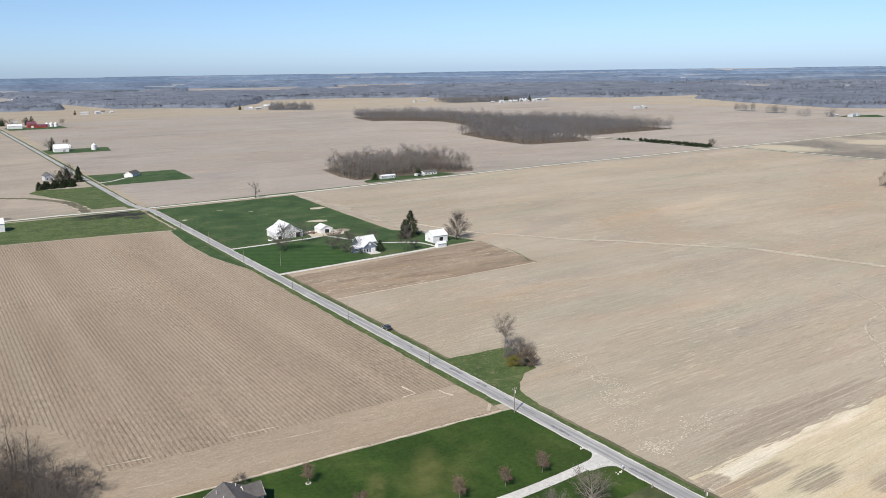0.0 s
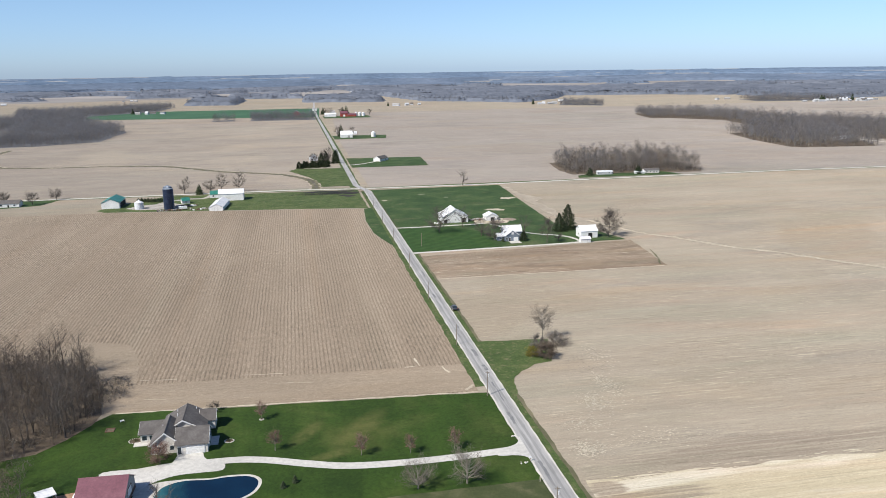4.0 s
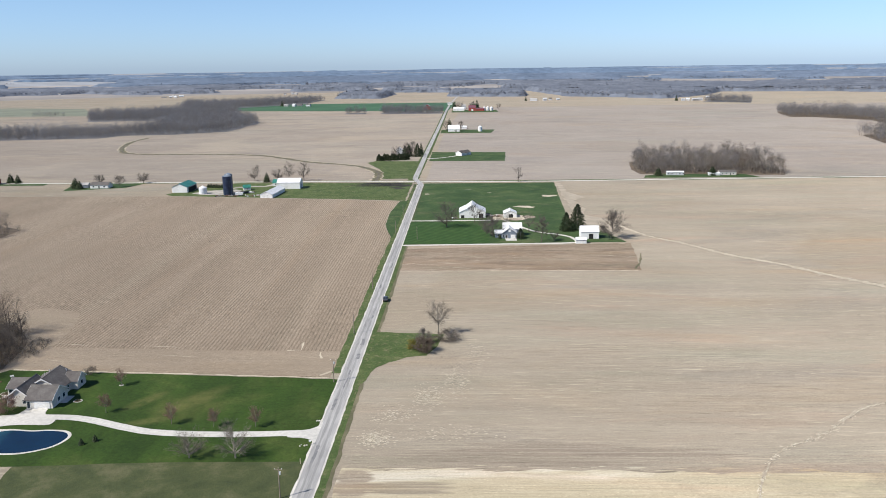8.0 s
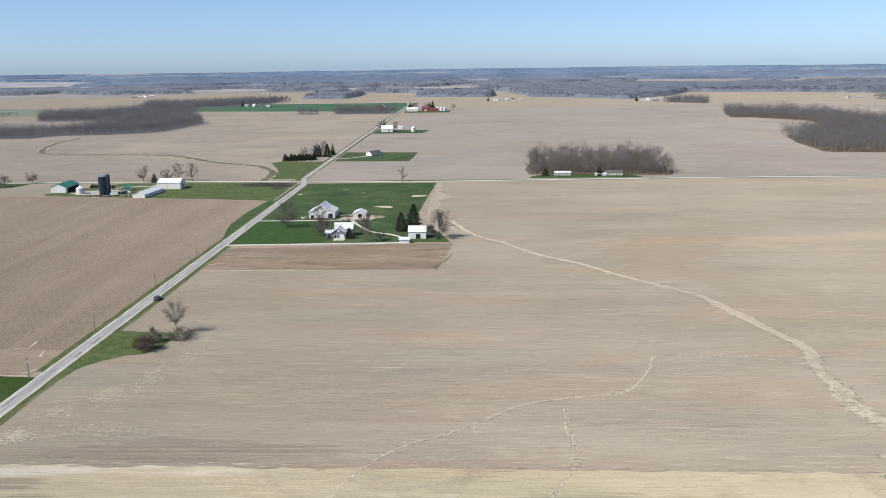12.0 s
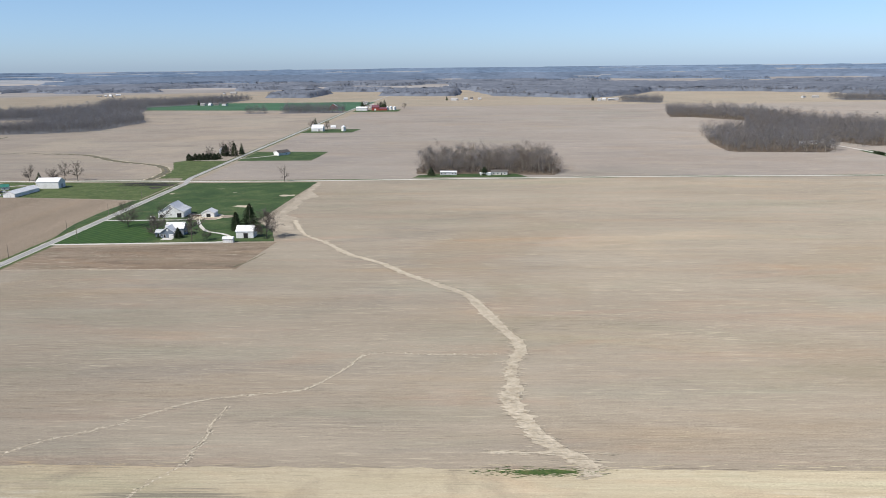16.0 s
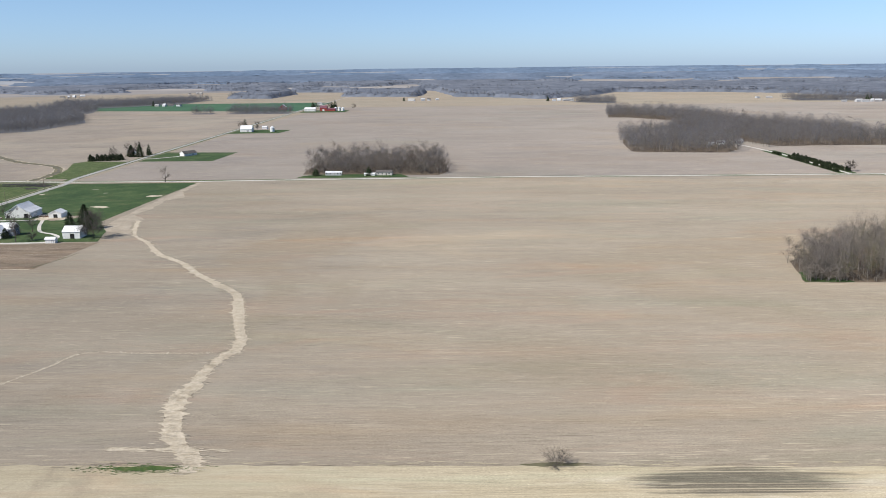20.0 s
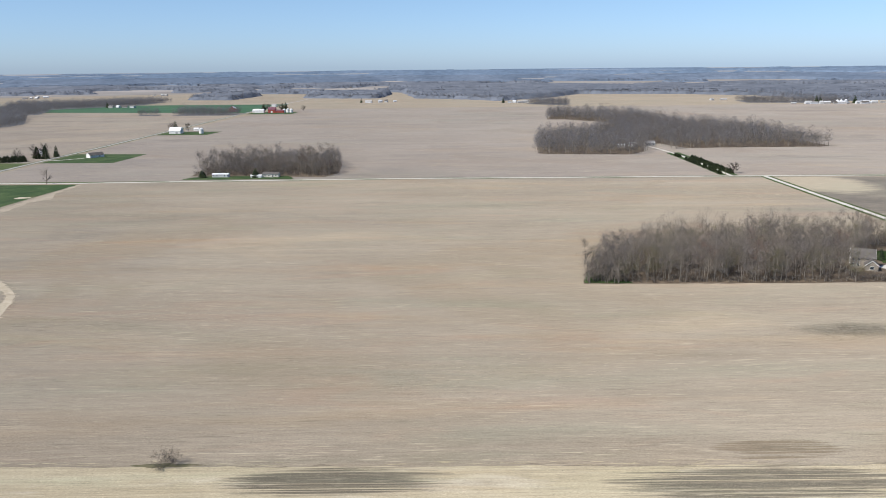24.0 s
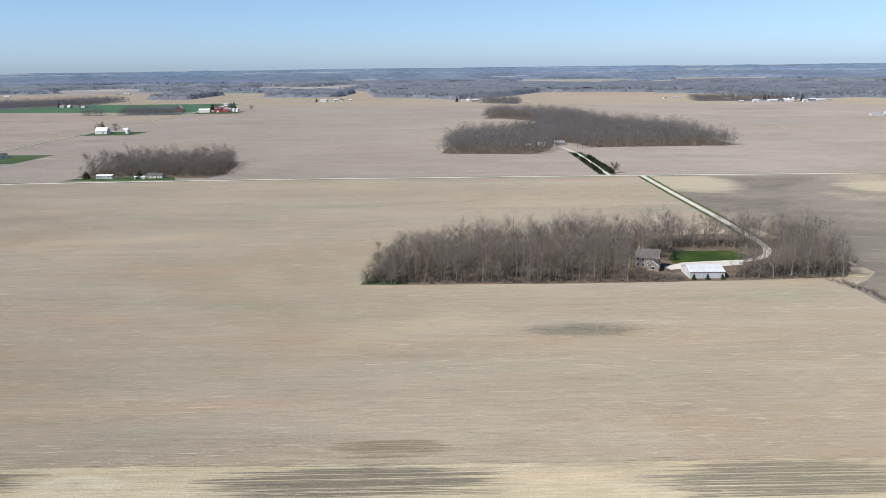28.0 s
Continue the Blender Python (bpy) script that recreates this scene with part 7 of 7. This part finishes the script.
# ---- the far country ----
TINY = [tiny_tree(s, 14 + 1.6 * s, 4.8 + 0.3 * s, 100, (1.1, 2.6), 0.36, 0.2) for s in range(4)]
MID_WOODS = [
    [(-1100, 640), (-900, 670), (-636, 712), (-520, 728), (-500, 772), (-424, 783), (-352, 832), (-350, 1030), (-372, 1081), (-457, 1253), (-536, 1243), (-547, 1100), (-514, 896), (-576, 821), (-701, 820), (-900, 820), (-1100, 800)],
    [(-722, 1117), (-564, 1135), (-536, 1243), (-485, 1361), (-542, 1538), (-646, 1562), (-696, 1442), (-813, 1322)],
    [(-715, 1617), (-555, 1580), (-415, 1763), (-400, 2030), (-520, 1990), (-631, 1834), (-774, 1849)],
    [(-150, 1262), (-14, 1256), (-16, 1335), (-150, 1380)],
    [(-228, 1270), (-180, 1266), (-185, 1310), (-230, 1310)],
    [(650, 1640), (742, 1550), (772, 1640), (700, 1745)],
    [(1215, 1590), (1330, 1560), (1440, 1500), (1470, 1640), (1230, 1720)],
    [(1400, 700), (1412, 750), (1440, 745), (1425, 695)],
    [(1375, 620), (1382, 655), (1415, 650), (1410, 615)],
    [(1318, 528), (1322, 542), (1352, 536), (1350, 522)],
    [(1345, 480), (1350, 505), (1378, 500), (1372, 476)],
]
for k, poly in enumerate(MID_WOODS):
    sheet("far_wood_floor", poly, 0.07, LITTER_FAR, "floor of a far wood, coloured haze grey", 3.0, 15, k, "wood floor")
    woodland("wood_%s" % "abcdefghijklmn"[k], scatter(poly, 9.0 if k else 8.2, 60 + k), TINY, [TWIGS_HAZED, TWIGS_HAZED, TWIGS_HAZED, TWIGS_FAR], "bare wood between far fields, coloured haze grey", (0.75, 1.25), 60 + k)

# woods and clearings of the distance, in true metres
FAR_WOODS = [
    [(-1504, 3192), (-1173, 3063), (-1180, 3900), (-1800, 4000)],
    [(-1252, 3555), (-615, 3273), (-640, 3520), (-1300, 3820)],
    [(-750, 4208), (-207, 3908), (-120, 4300), (300, 6000), (-1100, 6200)],
    [(-383, 2133), (-235, 2087), (-225, 2480), (-400, 2500)],
    [(-293, 2687), (-26, 2584), (-20, 2760), (-300, 2880)],
    [(-2258, 3444), (-2056, 3366), (-1563, 3177), (-1600, 3420), (-2300, 3700)],
    [(-19, 2185), (227, 2117), (245, 2560), (-10, 2620)],
    [(358, 2080), (503, 1976), (600, 1850), (690, 1950), (781, 2074), (912, 2350), (1236, 2240), (1400, 2080), (1800, 2300), (1700, 2800), (900, 3500), (300, 3600), (280, 2700)],
    [(1500, 1640), (1700, 1700), (1800, 1500), (2600, 1300), (3000, 2200), (1800, 2300), (1420, 2050)],
    [(1760, 960), (1640, 640), (1700, 545), (2700, 400), (2900, 1200), (1900, 1250)],
]
CLEARINGS = [
    [(430, 2780), (700, 2770), (720, 2910), (420, 2960)],
    [(1640, 2950), (2350, 2620), (2460, 2920), (1700, 3240)],
    [(1100, 2620), (1500, 2500), (1530, 2600), (1120, 2740)],
    [(-2400, 4000), (-1300, 3950), (-1300, 4150), (-2500, 4350)],
    [(150, 2950), (330, 2930), (330, 3100), (140, 3100)],
]


def wooded(x, y, d):
    if any(inside(x, y, c) for c in CLEARINGS):
        return False
    if any(inside(x, y, c) for c in FAR_WOODS):
        return True
    if d < (3500 if x < -100 else 3200):
        return False
    a, v = math.atan2(x - CENTRE.x, y - CENTRE.y), math.log(d)
    open_land = noise.noise(Vector((a * 9, v * 6.5, 7.3))) + 0.5 * noise.noise(Vector((a * 26, v * 15, 2.1)))
    return open_land < (-0.02 if x < 200 and d < 5500 else 0.14)


def canopy(name, mat, near, far, label, seed, cols=520, depth=150):
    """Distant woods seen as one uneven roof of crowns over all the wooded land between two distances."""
    rng = np.random.RandomState(seed)
    rows = max(4, int(math.log(far / near) * depth))
    a0, a1 = radians(-58), radians(66)
    verts, up = [], []
    for r in range(rows + 1):
        d = near * (far / near) ** (r / rows)
        for c in range(cols + 1):
            a = a0 + (a1 - a0) * (c + rng.uniform(-0.4, 0.4)) / cols
            q = d * (1 + rng.uniform(-0.4, 0.4) / depth)
            x, y = CENTRE.x + q * math.sin(a), CENTRE.y + q * math.cos(a)
            tall = wooded(x, y, q)
            deep = tall and wooded(x - 45 * math.sin(a), y - 45 * math.cos(a), q - 45)
            h = (15 if deep else 9) + 3 * noise.noise(Vector((x / 90, y / 90, 4))) + rng.uniform(-1.6, 1.6) if tall else -0.5
            up.append(tall)
            verts.append(far_place(x, y, h))
    faces = []
    for r in range(rows):
        for c in range(cols):
            q = (r * (cols + 1) + c, r * (cols + 1) + c + 1, (r + 1) * (cols + 1) + c + 1, (r + 1) * (cols + 1) + c)
            if any(up[v] for v in q):
                faces += [(q[0], q[1], q[2]), (q[0], q[2], q[3])] if (r + c) % 2 else [(q[0], q[1], q[3]), (q[1], q[2], q[3])]
    return tagged(mesh_object(name, verts, faces, mat, smooth=True), label, "woodland", kind="stuff")


def far_trees(name, near, far, gap, label, seed, mats, inner=0.0):
    """Single crowns along the near edges of the distant woods, and some that stand out above them."""
    rnd = random.Random(seed)
    spots, d = [], near
    while d < far:
        a = radians(-55) + rnd.random() * gap / d
        while a < radians(62):
            q = d + gap * rnd.uniform(-0.5, 0.5)
            x, y = CENTRE.x + q * math.sin(a), CENTRE.y + q * math.cos(a)
            if wooded(x, y, q) and (rnd.random() < inner or not wooded(x - 50 * math.sin(a), y - 50 * math.cos(a), q - 50)):
                spots.append((x, y))
            a += gap / d * rnd.uniform(0.7, 1.3)
        d += gap
    return woodland(name, spots, THIN, mats, label, (0.75, 1.2), seed)


THIN = [tiny_tree(s + 20, 15 + 1.5 * s, 5.6, 60, (1.6, 3.6), 0.7, 0.15) for s in range(3)]
far_trees("mid_wood_trees", 1450, 3000, 12.0, "bare trees of the woods beyond the fields, coloured haze grey", 11, [HAZE_NEAR, TWIGS_HAZED], 0.25)
far_trees("far_wood_trees", 3000, 5200, 17.0, "bare trees along distant woods, coloured haze blue-grey", 15, [HAZE_NEAR])
# each distance band has a material with more haze in its colour
canopy("mid_woods", HAZE_NEAR, 1450, 2980, "bare woods beyond the farm fields, coloured haze grey", 16, 560, 180)
canopy("far_woods", HAZE_NEAR, 2960, 4600, "bare woods in the distance, coloured haze blue-grey", 12, 560, 170)
canopy("deep_woods", HAZE_WOOD, 4600, 8000, "woods far off, coloured haze blue-grey", 13, 480, 150)
canopy("horizon_woods", HAZE_DEEP, 8000, 20000, "woods along the horizon, coloured pale haze blue", 14, 380, 120)
sheet("farm_green", [(1347, 468), (1400, 400), (1463, 452), (1400, 480)], 0.06, PASTURE, "green strip beside the far white farm", 1.0, 8)
sheet("pale_green_field", [(-1239, 1739), (-972, 1635), (-835, 1380), (-818, 1312), (-997, 1327), (-1400, 1400)], 0.062, PALE_GREEN, "pale green field beside the far wood", 2.0, 20)
woodland("field_trees", scatter([(-960, 1325), (-880, 1310), (-870, 1335), (-950, 1350)], 10.0, 91), TINY, TWIGS_HAZED, "bare trees on the pale green field", (0.6, 0.9), 91)

# scattered far farms
FARM_BITS = [(-1053, 2383, 3), (-1040, 2480, 2), (-435, 1652, 3), (-410, 1660, 2), (-653, 2580, 3), (-1918, 4900, 4), (1377, 462, 2), (1379, 490, 1), (223, 1811, 2), (250, 1830, 2), (288, 1850, 1), (593, 1985, 2), (619, 1704, 2), (640, 1712, 2), (720, 1821, 2), (188, 3209, 3), (-9, 3298, 2), (-1742, 2877, 3), (-1736, 3471, 2),
             (1300, 1500, 3), (1345, 1490, 3), (1390, 1480, 4), (1440, 1490, 3), (1480, 1500, 2), (1335, 968, 2), (1352, 962, 1), (1180, 1740, 2), (1270, 2600, 2), (1100, 3400, 3), (700, 3600, 2), (2100, 3900, 4), (-600, 4300, 3), (1700, 4600, 4), (400, 5200, 3), (2600, 5600, 4), (-1300, 6000, 4), (900, 6600, 4)]
rnd = random.Random(9)
for k in range(26):
    az, d = radians(rnd.uniform(-46, 62)), rnd.uniform(3000, 8500)
    FARM_BITS.append((CENTRE.x + d * math.sin(az), CENTRE.y + d * math.cos(az), rnd.randint(1, 3)))
for x, y, n in FARM_BITS:
    p = far_place(x, y)
    k = math.hypot(p.x - CENTRE.x, p.y - CENTRE.y) / math.hypot(x - CENTRE.x, y - CENTRE.y)
    for i in range(n):
        ob = shed("far_farm_building", 0, 0, 0, rnd.uniform(7, 20), rnd.uniform(6, 10), rnd.uniform(2.5, 4.5), rnd.uniform(4.5, 7.5), rnd.choice([FAR_WHITE, FAR_WHITE, GREY_SIDING]), rnd.choice([FAR_WHITE, FAR_WHITE, GREY_SIDING, SHINGLE]), "pale building of a far farm", "farm building", group="far farm buildings")
        ob.matrix_world = Matrix.Translation((p.x + (i * 26 + rnd.uniform(-9, 12)) * k, p.y + rnd.uniform(-6, 6) * k, p.z)) @ Matrix.Rotation(rnd.uniform(-0.3, 0.3), 4, "Z") @ Matrix.Diagonal((k, k, k, 1))
for x, y, r, h in ((1402, 1500, 3.5, 7), (1412, 1502, 3.5, 7), (1422, 1499, 3.5, 8)):
    bin_thing(x, y, r, h, h + 3, "white tower silo of a far farm" if h > 15 else "white grain bin of a far farm", FAR_WHITE)
for x, y, s in ((1360, 1520, 1.3), (1372, 1525, 1.1), (1455, 1520, 1.3), (600, 1712, 1.0), (-455, 1668, 1.0), (205, 1815, 0.8)):
    place_copy(PINE, x, y, x, s, s)
